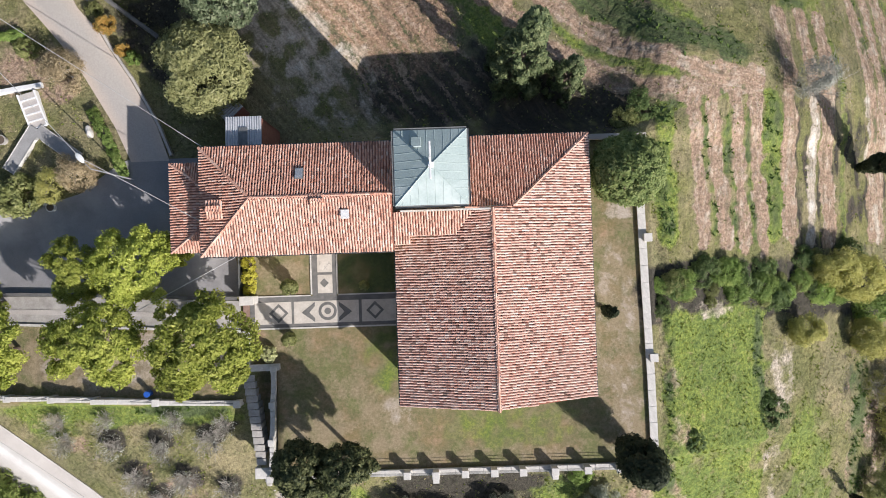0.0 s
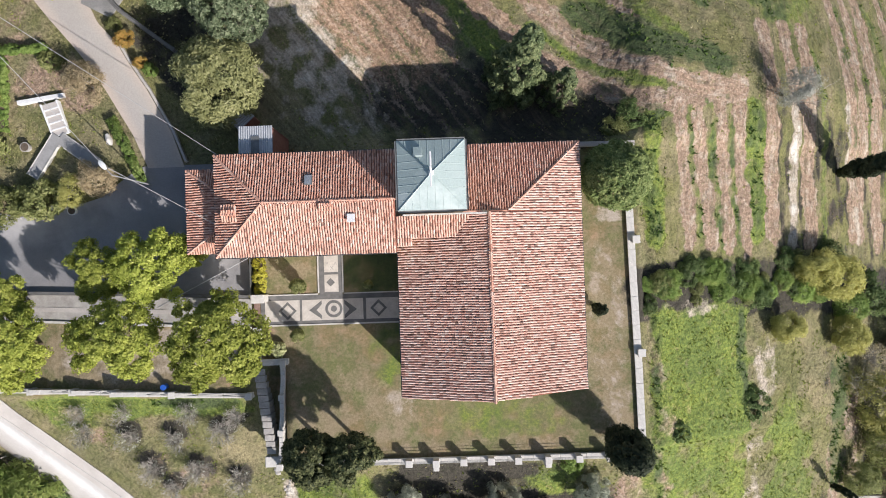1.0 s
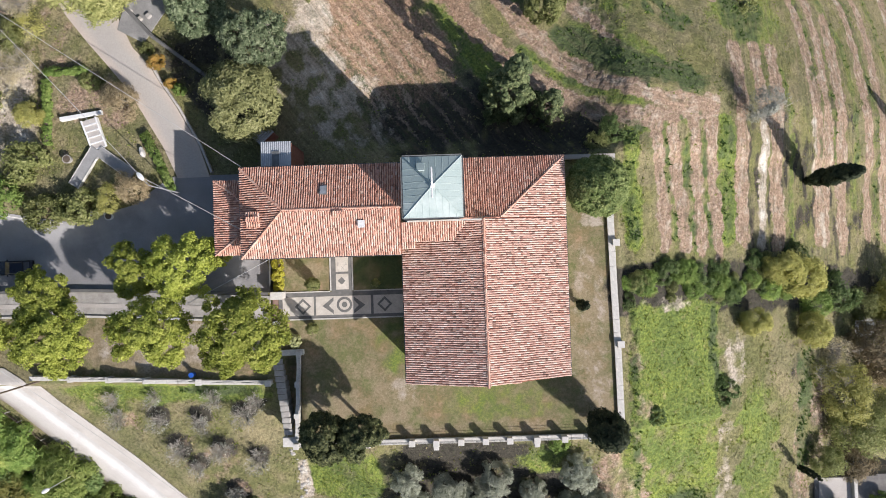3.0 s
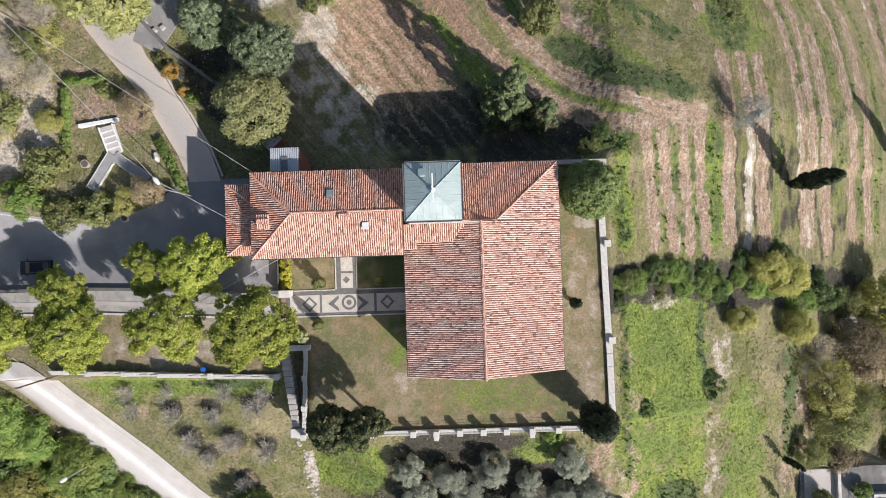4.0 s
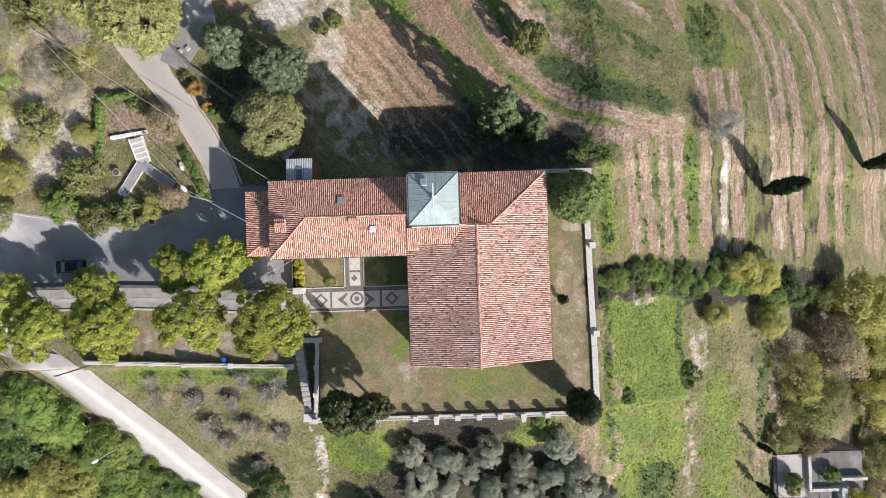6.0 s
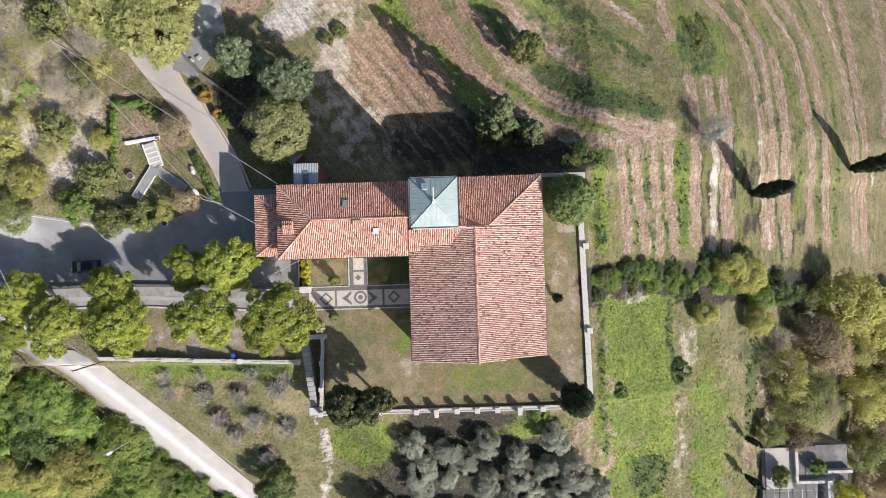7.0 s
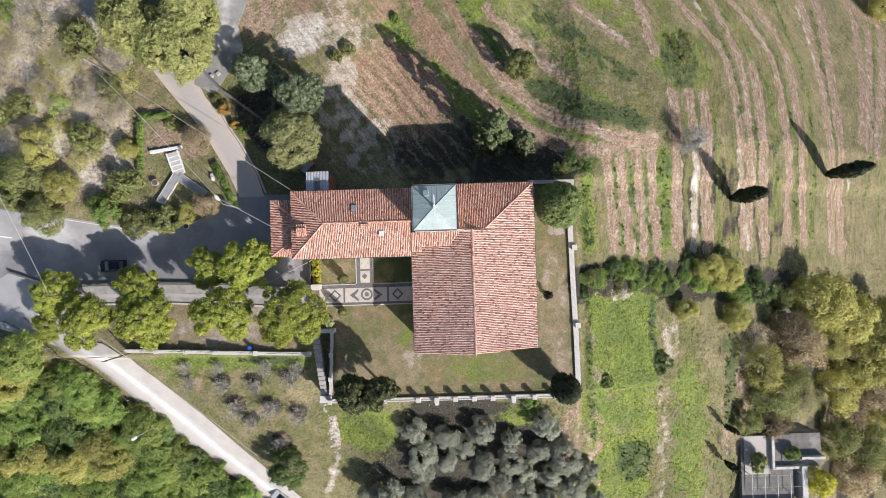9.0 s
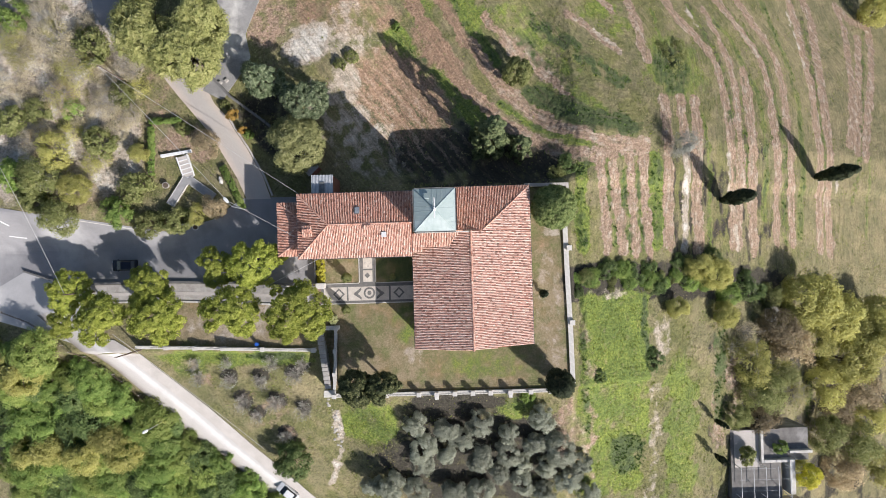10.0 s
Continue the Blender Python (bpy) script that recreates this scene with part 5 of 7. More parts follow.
# ---- pebble ramp to the west, with its dark edge wall ----
ribbon("pebble_ramp", [(-62, -2.55), (-43.6, -2.55), (-30, -3.0), (-20.0, -3.6)], [(-62, -5.3), (-43.6, -5.3), (-30, -5.9), (-20.0, -6.4)], M_COBBLE, 0.14,
       "pale river-pebble ramp running beside the road", "ramp", 60, 8)
ribbon("ramp_strip", [(-62, -3.85), (-43.6, -3.85), (-30, -4.4), (-20.0, -5.0)], [(-62, -4.35), (-43.6, -4.35), (-30, -4.85), (-20.0, -5.4)], M_CONCRETE, 0.17,
       "smooth grey strip along the middle of the ramp", "ramp strip", 60, 3)
ribbon("edge_wall", [(-70, 0.3), (-65.0, -1.3), (-59.0, -2.1), (-43.6, -2.15), (-30, -2.65), (-20.2, -3.15)], [(-70, 0.0), (-65.0, -1.65), (-59.0, -2.45), (-43.6, -2.5), (-30, -2.95), (-20.2, -3.5)],
       M_DARKSTONE, 0.5, "low dark stone wall between road and ramp", "wall", 60, 3, 0.8)
ribbon("edge_kerb", [(-62, -5.3), (-43.6, -5.3), (-30, -5.9), (-20.0, -6.45)], [(-62, -5.55), (-43.6, -5.55), (-30, -6.15), (-20.0, -6.7)], M_STONE, 0.28,
       "white kerb between ramp and garden", "kerb", 60, 3, 0.6)
slab("gate_step", rect(-19.75, -19.15, -6.35, -3.9), 0.2, 0.6, plain("red_brown_stone", (0.22, 0.14, 0.11), (0.32, 0.22, 0.18)), None, "reddish stone step at the courtyard gate", "step", "structure")


# ---- walls, pillars and rails ----
def pillar(parent, x, y, z, w, h, foot=1.5, d=None):
    p = part("pillar", block(0, 0, -foot, w, d or w, h + foot, bevel=0.02), M_STONE, parent, "", pose(x, y, z))
    part("cap", block(0, 0, h, w + 0.12, (d or w) + 0.12, 0.12, bevel=0.03), M_STONE, p)
    return p


def coping_run(parent, a, b, z, w, step=1.35):
    """Stone coping slabs end to end on a wall from a to b."""
    a, b = Vector((*a, z)), Vector((*b, z))
    n = max(1, round((b - a).length / step))
    d = (b - a) / n
    turn = math.degrees(math.atan2(d.y, d.x))
    me = None
    for i in range(n):
        if me is None:
            bm = block(0, 0, 0, d.length - 0.02, w, 0.12, bevel=0.02)
            me = bpy.data.meshes.new("coping_stone")
            bm.to_mesh(me)
            bm.free()
            me.materials.append(M_STONE)
        c = a + d * (i + 0.5)
        part("coping_stone", me, None, parent, "", pose(c.x, c.y, c.z + 0.008 * math.sin(i * 2.1), 0, 0, turn + 0.4 * math.sin(i * 1.7)))


def wall_run(parent, a, b, z0, z1, w, material=None, name="wall_body"):
    a, b = Vector(a), Vector(b)
    d = b - a
    c = (a + b) / 2
    return part(name, block(c.x, c.y, z0, d.length, w, z1 - z0, turn=math.degrees(math.atan2(d.y, d.x))), material or M_STONE, parent)


def rail(parent, a, b, r=0.022, material=None):
    return part("rail", rod(bmesh.new(), a, b, r, r, 6), material or M_LEAD, parent)


south_wall = thing("south_garden_wall", "white stone garden wall with square pillars and iron rails", "wall")
wall_run(south_wall, (-17.3, -20.75), (18.2, -20.85), -3.2, 0.25, 0.5)
coping_run(south_wall, (-17.3, -20.75), (18.2, -20.85), 0.25, 0.62)
sp = [(-17.3, -20.7, 0.55), (-9.2, -20.75, 0.6), (-4.15, -20.78, 0.6), (-1.4, -20.85, 0.6), (1.42, -20.8, 0.6), (4.22, -20.8, 0.6), (6.98, -20.82, 0.6), (10.05, -20.85, 0.6), (13.2, -20.83, 0.6), (16.3, -20.83, 0.6)]
for i, (x, y, w) in enumerate(sp):
    pillar(south_wall, x, y, 0.3, w, 0.9, 0.1)
    if i:
        px, py, _ = sp[i - 1]
        for z in (0.6, 0.85, 1.1):
            rail(south_wall, (px, py, z), (x, y, z))
for x in (-1.4, 10.05):
    part("buttress", block(x, -21.25, -3.0, 0.6, 0.75, 4.2, bevel=0.03), M_STONE, south_wall)

east_wall = thing("east_garden_wall", "long white stone retaining wall with flat coping", "wall")
ew = [(19.45, 5.3), (19.6, -3.1), (19.85, -12), (19.95, -19.9)]
for a, b in zip(ew[:-1], ew[1:]):
    wall_run(east_wall, a, b, -2.6, 0.2, 0.6)
    coping_run(east_wall, a, b, 0.2, 0.78, 1.6)
for x, y in ((19.95, 1.3), (20.1, -10.4)):
    pillar(east_wall, x, y, 0.0, 0.7, 0.6, 2.6)
north_wall = thing("north_garden_wall", "low grey wall north of the clipped yew", "wall")
wall_run(north_wall, (13.3, 11.35), (20.2, 11.3), -1.5, 0.5, 0.5, M_CONCRETE)
wall_run(north_wall, (20.0, 11.3), (20.1, 8.0), -1.5, 0.45, 0.4, M_CONCRETE)

west_wall = thing("west_garden_wall", "white stone garden wall with pillars beside the olive plot", "wall")
zw = [(-49.8, -12.66), (-44.6, -12.82), (-39.7, -12.9), (-35.0, -13.03), (-28.5, -13.22), (-20.4, -13.5)]
for i, (a, b) in enumerate(zip(zw[:-1], zw[1:])):
    za, zb = ground_z(a[0], -12.0), ground_z(b[0], -12.0)
    z = min(za, zb)
    body = wall_run(west_wall, a, b, z - 2.5, z + 0.3, 0.4)
    coping_run(west_wall, a, b, max(za, zb) + 0.3, 0.5)
    wall_run(west_wall, a, b, z + 0.2, max(za, zb) + 0.31, 0.38)
    for h in (0.6, 0.8):
        rail(west_wall, (*a, za + h), (*b, zb + h))
for x, y in zw[1:]:
    pillar(west_wall, x, y, ground_z(x, -12.0), 0.6, 0.8, 2.0)

gate_wall = thing("courtyard_gate_wall", "pale stone wall and gatepost at the courtyard entrance", "wall")
wall_run(gate_wall, (-19.2, -6.5), (-19.3, -9.9), -0.6, 0.5, 0.3)
coping_run(gate_wall, (-19.2, -6.5), (-19.3, -9.9), 0.5, 0.42)
pillar(gate_wall, -18.9, -3.5, 0.0, 1.25, 1.7, 0.5, 0.75)
pillar(gate_wall, -19.25, -6.75, 0.0, 0.5, 1.3, 0.5)
part("iron_fence", block(-19.75, -1.3, 0.05, 0.05, 3.8, 1.2), M_LEAD, gate_wall, "dark iron railing beside the hedge")

# ---- the sunken stair at the south-west corner ----
pit = thing("sunken_stair_walls", "grey stone walls round a sunken garden stair", "wall")
wall_run(pit, (-19.4, -10.15), (-16.3, -10.1), -2.0, 0.4, 0.55)
coping_run(pit, (-19.4, -10.15), (-16.3, -10.1), 0.4, 0.66)
for (ya, yb) in ((-10.4, -13.8), (-13.8, -17.4), (-17.4, -20.3)):
    n = 6
    for k in range(n):
        t0, t1 = k / n, (k + 1) / n
        f = lambda t: (-16.85 - 0.10 * (1 - math.sin(math.pi * t)) - 0.05 * (-10.4 - (ya + (yb - ya) * t)), ya + (yb - ya) * t)
        wall_run(pit, f(t0), f(t1), -2.0, 0.3, 0.36)
        coping_run(pit, f(t0), f(t1), 0.3, 0.46, 0.9)
for x, y in ((-16.85, -10.3), (-17.1, -13.8), (-17.28, -17.4), (-17.42, -20.3)):
    pillar(pit, x, y, -0.2, 0.5, 0.75, 1.4)
stair = thing("stone_stair", "worn grey stone steps going down between the walls", "stairs")
rng_s = random.Random(8)
for k in range(13):
    y = -11.2 - 0.68 * k
    x = -19.45 + 0.085 * k
    w = 1.15 - 0.015 * k
    top = max(float(height(x + i * w / 6, y + j * 0.17)) for i in range(-4, 5) for j in range(-3, 4)) + 0.05
    part("step", block(x, y, top - 1.6, w, 0.64, 1.6, turn=2 * math.sin(k * 2.3), bevel=0.04), M_COBBLE, stair)
part("landing", block(-18.35, -20.5, float(height(-18.35, -20.3)) - 1.2, 1.5, 1.1, 1.25, bevel=0.05), M_STONE, stair)
for k in range(24):
    y = -22.2 - 0.42 * k + rng_s.uniform(-0.3, 0.3)
    x = -19.2 + 0.5 * smooth_step(0, 10, k) + rng_s.uniform(-0.75, 0.75)
    r = rng_s.uniform(0.14, 0.38)
    bm = bmesh.new()
    bmesh.ops.create_icosphere(bm, subdivisions=1, radius=r)
    for v in bm.verts:
        v.co = Vector((v.co.x * rng_s.uniform(0.8, 1.2), v.co.y * rng_s.uniform(0.8, 1.2), v.co.z * 0.5))
    me = bpy.data.meshes.new("pale_rock")
    bm.to_mesh(me)
    bm.free()
    me.materials.append(M_COBBLE)
    ob = new("pale_rock", me)
    ob.matrix_basis = pose(x, y, ground_z(x, y) - r * 0.05)
    tagged(ob, "pale limestone rock lying in the path", "rock", "rocks on the footpath")


# ---- sheds behind the house ----
def corrugated(w, d, waves, amp, material):
    n = waves * 4
    vs, fs = [], []
    for j, y in enumerate((-d / 2, d / 2)):
        for i in range(n + 1):
            vs.append((-w / 2 + w * i / n, y, amp * math.sin(i * math.pi / 2)))
    for i in range(n):
        fs.append((i, i + 1, n + 2 + i, n + 1 + i))
    k = len(vs)
    vs += [(x, y, z - 0.03) for x, y, z in vs]
    fs += [tuple(k + q for q in reversed(f)) for f in fs[:n]]
    return mesh_of("sheet_roof", vs, fs, material)


def shed(name, x, y, z, w, d, turn, label, tilt=-6):
    t = thing(name, label, "shed", at=(x, y, z), turn=turn)
    part("sheet_roof", corrugated(w, d, int(w / 0.22), 0.035, M_SHEET), None, t, "ribbed galvanised sheet roof", pose(0, 0, 2.5, tilt))
    for sx in (-1, 1):
        part("side_wall", block(sx * (w / 2 - 0.15), 0, -0.3, 0.12, d - 0.3, 2.6), M_UNDER, t)
    part("back_wall", block(0, d / 2 - 0.2, -0.3, w - 0.3, 0.12, 2.4), M_UNDER, t)
    return t


sh = thing("lean_to_shed", "tall lean-to with a ribbed grey sheet roof against the house", "shed", at=(-17.25, 11.5, 0))
part("sheet_roof", corrugated(3.2, 3.1, 15, 0.035, M_SHEET), None, sh, "ribbed galvanised sheet roof", pose(0, 0, 6.3, -3))
for sx in (-1.45, 1.45):
    part("side_wall", block(sx, 0, -2.0, 0.15, 2.7, 8.15), M_UNDER, sh)
part("end_wall", block(0, 1.35, -2.0, 3.05, 0.15, 8.1), M_UNDER, sh)
# a cast shadow on the sheet roof, built as a thin dark panel
part("dark_panel", block(0.0, -0.45, 0, 0.75, 2.0, 0.03), M_LEAD, sh, "dark sheet standing in for a shadow on the roof", pose(0, 0, 6.37, -3))
shed("tool_shed", -20.2, 15.2, 0.4, 3.2, 2.1, -45, "small shed with a ribbed pale sheet roof under the tree")
lane_wall = thing("lane_retaining_wall", "dark mossy stone wall beside the lane", "wall")
for a, b in (((-35.2, 29.8), (-32.2, 26.4)), ((-32.2, 26.4), (-26.8, 22.2)), ((-26.8, 22.2), (-22.9, 18.6))):
    wall_run(lane_wall, a, b, ground_z(*a) - 1.0, ground_z(*a) + 0.9, 0.4, M_DARKSTONE)
    rail(lane_wall, (*a, ground_z(*a) + 1.5), (*b, ground_z(*b) + 1.5), 0.03, M_DARKSTONE)
for x, y, w in ((-35.0, 29.6, 0.7), (-33.9, 28.6, 0.8), (-32.8, 29.0, 0.6)):
    b = thing("concrete_block", "pale concrete block beside the lane", "block", "blocks by the lane", (x, y, ground_z(x, y)), 40)
    part("block_body", block(0, 0, -0.1, w, 0.5, 0.6, bevel=0.06), M_COBBLE, b)
lk = [(-26.3, 10.9), (-27.5, 14.0), (-30.0, 18.7), (-31.7, 21.4), (-33.0, 23.8)]
lane_kerb = thing("lane_kerb", "low stone kerb along the lane", "kerb", kind="structure")
for a, b in zip(lk[:-1], lk[1:]):
    wall_run(lane_kerb, a, b, ground_z(*a) - 0.5, ground_z(*a) + 0.42, 0.25, M_CONCRETE, "kerb_stone")

# ---- memorial garden: a white wall, a stair and two branching paths ----
memorial = thing("memorial_stair", "white-edged grey stair below a white memorial wall", "stairs")
gm = ground_z(-40, 15)
part("memorial_wall", block(-41.3, 17.95, gm - 0.4, 4.9, 0.45, 1.0, turn=8, bevel=0.03), M_WHITE, memorial, "white painted memorial wall")
sx, sy = Vector((-40.35, 17.5)), Vector((-39.45, 14.2))
sd_ = sy - sx
sa = math.degrees(math.atan2(sd_.y, sd_.x))
for k in range(5):
    c = sx + sd_ * ((k + 0.5) / 5)
    h = 0.62 - 0.11 * k
    part("tread", block(c.x, c.y, gm - 0.5, sd_.length / 5 - 0.1, 1.5, 0.5 + h, turn=sa), M_CONCRETE, memorial)
    e = sx + sd_ * ((k + 0.98) / 5)
    part("nosing", block(e.x, e.y, gm - 0.5, 0.12, 1.5, 0.52 + h, turn=sa), M_WHITE, memorial)
side = Vector((-sd_.y, sd_.x)).normalized()
for s in (-0.85, 0.85):
    a, b = sx + side * s, sy + side * s
    bm = bmesh.new()
    box(bm, (a.x + b.x) / 2, (a.y + b.y) / 2, gm - 0.5, sd_.length, 0.16, 1.0, turn=sa)
    for v in bm.verts:
        if v.co.z > gm:
            t = (Vector((v.co.x, v.co.y)) - sx).dot(sd_) / sd_.length_squared
            v.co.z = gm + 0.78 - 0.56 * t
    part("stair_edge", bm, M_WHITE, memorial)
M_PATHGREY = plain("grey_path_concrete", (0.27, 0.27, 0.27), (0.38, 0.38, 0.38), 0.9, 0.8, 12.0)
for nm, ax, ay, bx, by in (("left", -39.75, 14.1, -42.5, 9.9), ("right", -39.55, 13.9, -35.6, 10.9)):
    d = Vector((bx - ax, by - ay))
    q = Vector((-d.y, d.x)).normalized() * 0.62
    p = slab("garden_path", [(ax - q.x, ay - q.y), (bx - q.x, by - q.y), (bx + q.x, by + q.y), (ax + q.x, ay + q.y)], gm + (0.30 if nm == "left" else 0.304), 0.7, M_PATHGREY, None, "grey concrete garden path with white edging", "path", "structure")
    for s in (1, -1):
        a, b = Vector((ax, ay)) + q * s + d * (0.2 if (s > 0) == (nm == "left") else 0.02), Vector((bx, by)) + q * s
        wall_run(p, a, b, gm - 0.3, gm + 0.36, 0.07, M_STONE, "path_edge")
urn = thing("stone_urn", "round grey stone planter in the memorial garden", "planter", at=(-43.1, 13.0, ground_z(-43.1, 13.0)))
part("bowl", rod(bmesh.new(), (0, 0, 0), (0, 0, 0.6), 0.4, 0.52, 14), M_COBBLE, urn)
part("soil", rod(bmesh.new(), (0, 0, 0.55), (0, 0, 0.62), 0.42, 0.42, 14), M_BARK, urn)
bench = thing("white_bench", "white stone bench at the edge of the garden", "bench", at=(-40.2, 6.7, ground_z(-40.2, 6.7)), turn=4)
part("bench_seat", block(0, 0, 0.4, 1.7, 0.5, 0.12, bevel=0.02), M_WHITE, bench)
for s in (-0.6, 0.6):
    part("bench_leg", block(s, 0, 0, 0.2, 0.42, 0.4), M_WHITE, bench)
pot = thing("round_planter", "small round white planter beside the bench", "planter", at=(-38.9, 6.3, ground_z(-38.9, 6.3)))
part("pot_wall", rod(bmesh.new(), (0, 0, 0), (0, 0, 0.55), 0.38, 0.48, 14), M_WHITE, pot)
part("soil", rod(bmesh.new(), (0, 0, 0.5), (0, 0, 0.57), 0.38, 0.38, 14), M_BARK, pot)
rock = bmesh.new()
bmesh.ops.create_icosphere(rock, subdivisions=2, radius=0.6)
for v in rock.verts:
    k = noise.noise(v.co * 2.2)
    v.co = Vector((v.co.x * 0.5, v.co.y * 1.05, v.co.z * 0.6)) * (1 + 0.35 * k)
boulder = new("boulder", bpy.data.meshes.new("boulder"))
rock.to_mesh(boulder.data)
rock.free()
boulder.data.materials.append(M_STONE)
boulder.matrix_basis = pose(-34.4, 13.5, ground_z(-34.4, 13.5) + 0.25, 0, 0, 15)
tagged(boulder, "upright pale boulder in the memorial garden", "rock")


# ---- lamps, poles and cables ----
def street_lamp(x, y, h, turn, label):
    t = thing("street_lamp", label, "street lamp", "street lamps", (x, y, ground_z(x, y)), turn)
    part("pole", rod(bmesh.new(), (0, 0, -0.4), (0, 0, h), 0.08, 0.05, 10), M_SHEET, t)
    part("arm", rod(bmesh.new(), (0, 0, h - 0.05), (0.9, 0, h + 0.12), 0.04, 0.035, 8), M_SHEET, t)
    bm = bmesh.new()
    bmesh.ops.create_uvsphere(bm, u_segments=14, v_segments=8, radius=1.0, matrix=pose(1.25, 0, h + 0.14) @ Matrix.Diagonal((0.55, 0.26, 0.12, 1)))
    part("lamp_head", bm, M_WHITE, t, "white oval lamp head")


street_lamp(-48.2, -26.1, 6.0, 207, "grey street lamp with white head beside the wood")
street_lamp(-30.3, 8.7, 7.4, 130, "grey street lamp with white head at the road bend")


def pole(x, y, h):
    t = thing("utility_pole", "brown wooden utility pole carrying cables", "pole", "utility poles", (x, y, ground_z(x, y)))
    part("shaft", rod(bmesh.new(), (0, 0, -0.5), (0, 0, h), 0.14, 0.09, 8), M_BARK, t)
    part("crossbar", block(0, 0, h - 0.4, 0.9, 0.1, 0.1), M_BARK, t)
    return Vector((x, y, ground_z(x, y) + h - 0.2))


pw = pole(-57.2, -3.6, 8.3)
pn = pole(-48.8, 29.5, 8.0)
ps = pole(-49.3, -13.2, 7.6)
M_CABLE = plain("pale_cable_sheath", (0.45, 0.45, 0.45), (0.6, 0.6, 0.6), 0.6)


def cable(a, b, sag, r=0.03):
    a, b = Vector(a), Vector(b)
    verts, faces = [], []
    q = (b - a).cross(Vector((0, 0, 1))).normalized()
    for i in range(15):
        t = i / 14
        p = a.lerp(b, t) - Vector((0, 0, sag * 4 * t * (1 - t)))
        verts += [p + q * r * math.cos(1.2566 * k) + Vector((0, 0, r * math.sin(1.2566 * k))) for k in range(5)]
    for i in range(14):
        faces += [(5 * i + k, 5 * i + (k + 1) % 5, 5 * i + 5 + (k + 1) % 5, 5 * i + 5 + k) for k in range(5)]
    me = mesh_of("overhead_cable", verts, faces, M_CABLE)
    tagged(new("overhead_cable", me), "thin pale overhead cable between pole and house", "cable", "overhead cables")


lamp_top = Vector((-31.0, 9.6, 7.6 + ground_z(-30.3, 8.7)))
cable(lamp_top, (-21.15, 3.9, 6.75), 0.25)
cable(lamp_top, pn, 0.5)
cable((-20.6, 10.3, 7.4), pn, 0.6)
cable(pw, (-72, 28.5, 5.5), 0.6)
cable((-17.6, 0.8, 7.3), (-27.5, -3.8, 5.2), 0.2)
cable((-50.2, -9.8, 3.4), (-30.0, -30.2, -4.5), 0.4)


# ---- cars ----
def car(x, y, turn, paint, label, tint):
    t = thing("car", label, "car", "cars", (x, y, ground_z(x, y) + 0.08), turn)
    prof = [(-2.0, 0.35), (-2.0, 0.78), (-1.85, 0.95), (-1.2, 1.02), (-0.75, 1.06), (1.15, 1.02), (1.9, 0.82), (2.05, 0.6), (2.02, 0.35)]

    def loft(p, w_low, w_high, zmid):
        bm = bmesh.new()
        rows = []
        for s in (-1, -0.93, 0.93, 1):
            row = []
            for px, pz in p:
                w = w_low if pz < zmid else w_high
                inset = 0.04 if abs(s) == 1 else 0.0
                row.append(bm.verts.new((px * (1 - inset * 0.6), s * w, pz - (inset if pz > zmid else 0))))
            rows.append(row)
        for r0, r1 in zip(rows[:-1], rows[1:]):
            for i in range(len(p)):
                j = (i + 1) % len(p)
                bm.faces.new((r0[i], r0[j], r1[j], r1[i]))
        bm.faces.new(rows[0][::-1])
        bm.faces.new(rows[-1])
        bmesh.ops.recalc_face_normals(bm, faces=bm.faces)
        return bm

    shell = loft(prof, 0.86, 0.84, 0.9)
    bmesh.ops.bevel(shell, geom=[e for e in shell.edges if e.calc_length() > 0.35 or abs(e.verts[0].co.x) > 1.8], offset=0.09, segments=2, affect="EDGES", clamp_overlap=True)
    body = part("body", shell, paint, t)
    part("glasshouse", loft([(-1.75, 0.98), (-1.35, 1.38), (0.35, 1.42), (1.15, 1.0)], 0.78, 0.66, 1.2), tint, body, "dark tinted glass")
    part("roof_panel", loft([(-1.3, 1.37), (-1.25, 1.45), (0.25, 1.48), (0.33, 1.41)], 0.66, 0.62, 1.4), paint, body)
    for s in (-1, 1):
        part("mirror", block(0.85, s * 0.95, 0.95, 0.14, 0.2, 0.13, bevel=0.03), paint, body)
        part("headlight", block(1.93, s * 0.62, 0.62, 0.14, 0.34, 0.14, bevel=0.03), M_WHITE, body)
        for wx in (-1.25, 1.3):
            w = part("wheel", rod(bmesh.new(), (wx, s * 0.66, 0.31), (wx, s * 0.87, 0.31), 0.31, 0.31, 16), M_RUBBER, t)
            part("rim", rod(bmesh.new(), (wx, s * 0.80, 0.31), (wx, s * 0.885, 0.31), 0.2, 0.2, 12), M_SHEET, w)


M_RUBBER = plain("tyre_rubber", (0.02, 0.02, 0.02), (0.035, 0.035, 0.035), 0.9)
M_NAVY = plain("dark_blue_car_paint", (0.012, 0.016, 0.03), (0.016, 0.02, 0.036), 0.25, 1.0, 5.0, 0.2, 0.0)
M_SILVER = plain("white_car_paint", (0.72, 0.74, 0.76), (0.76, 0.78, 0.80), 0.25, 1.0, 5.0, 0.0, 0.0)
M_TINT = plain("tinted_glass", (0.02, 0.025, 0.03), (0.025, 0.03, 0.04), 0.08, 1.0, 5.0, 0.0, 0.0)
car(-51.4, 0.6, 180, M_NAVY, "dark blue hatchback parked beside the pines", M_TINT)
car(-28.6, -40.4, 139, M_SILVER, "white hatchback on the gravel lane", M_TINT)
bin_ = thing("blue_barrel", "bright blue plastic barrel beside the garden wall", "barrel", at=(-29.4, -12.4, ground_z(-29.4, -12.4)))
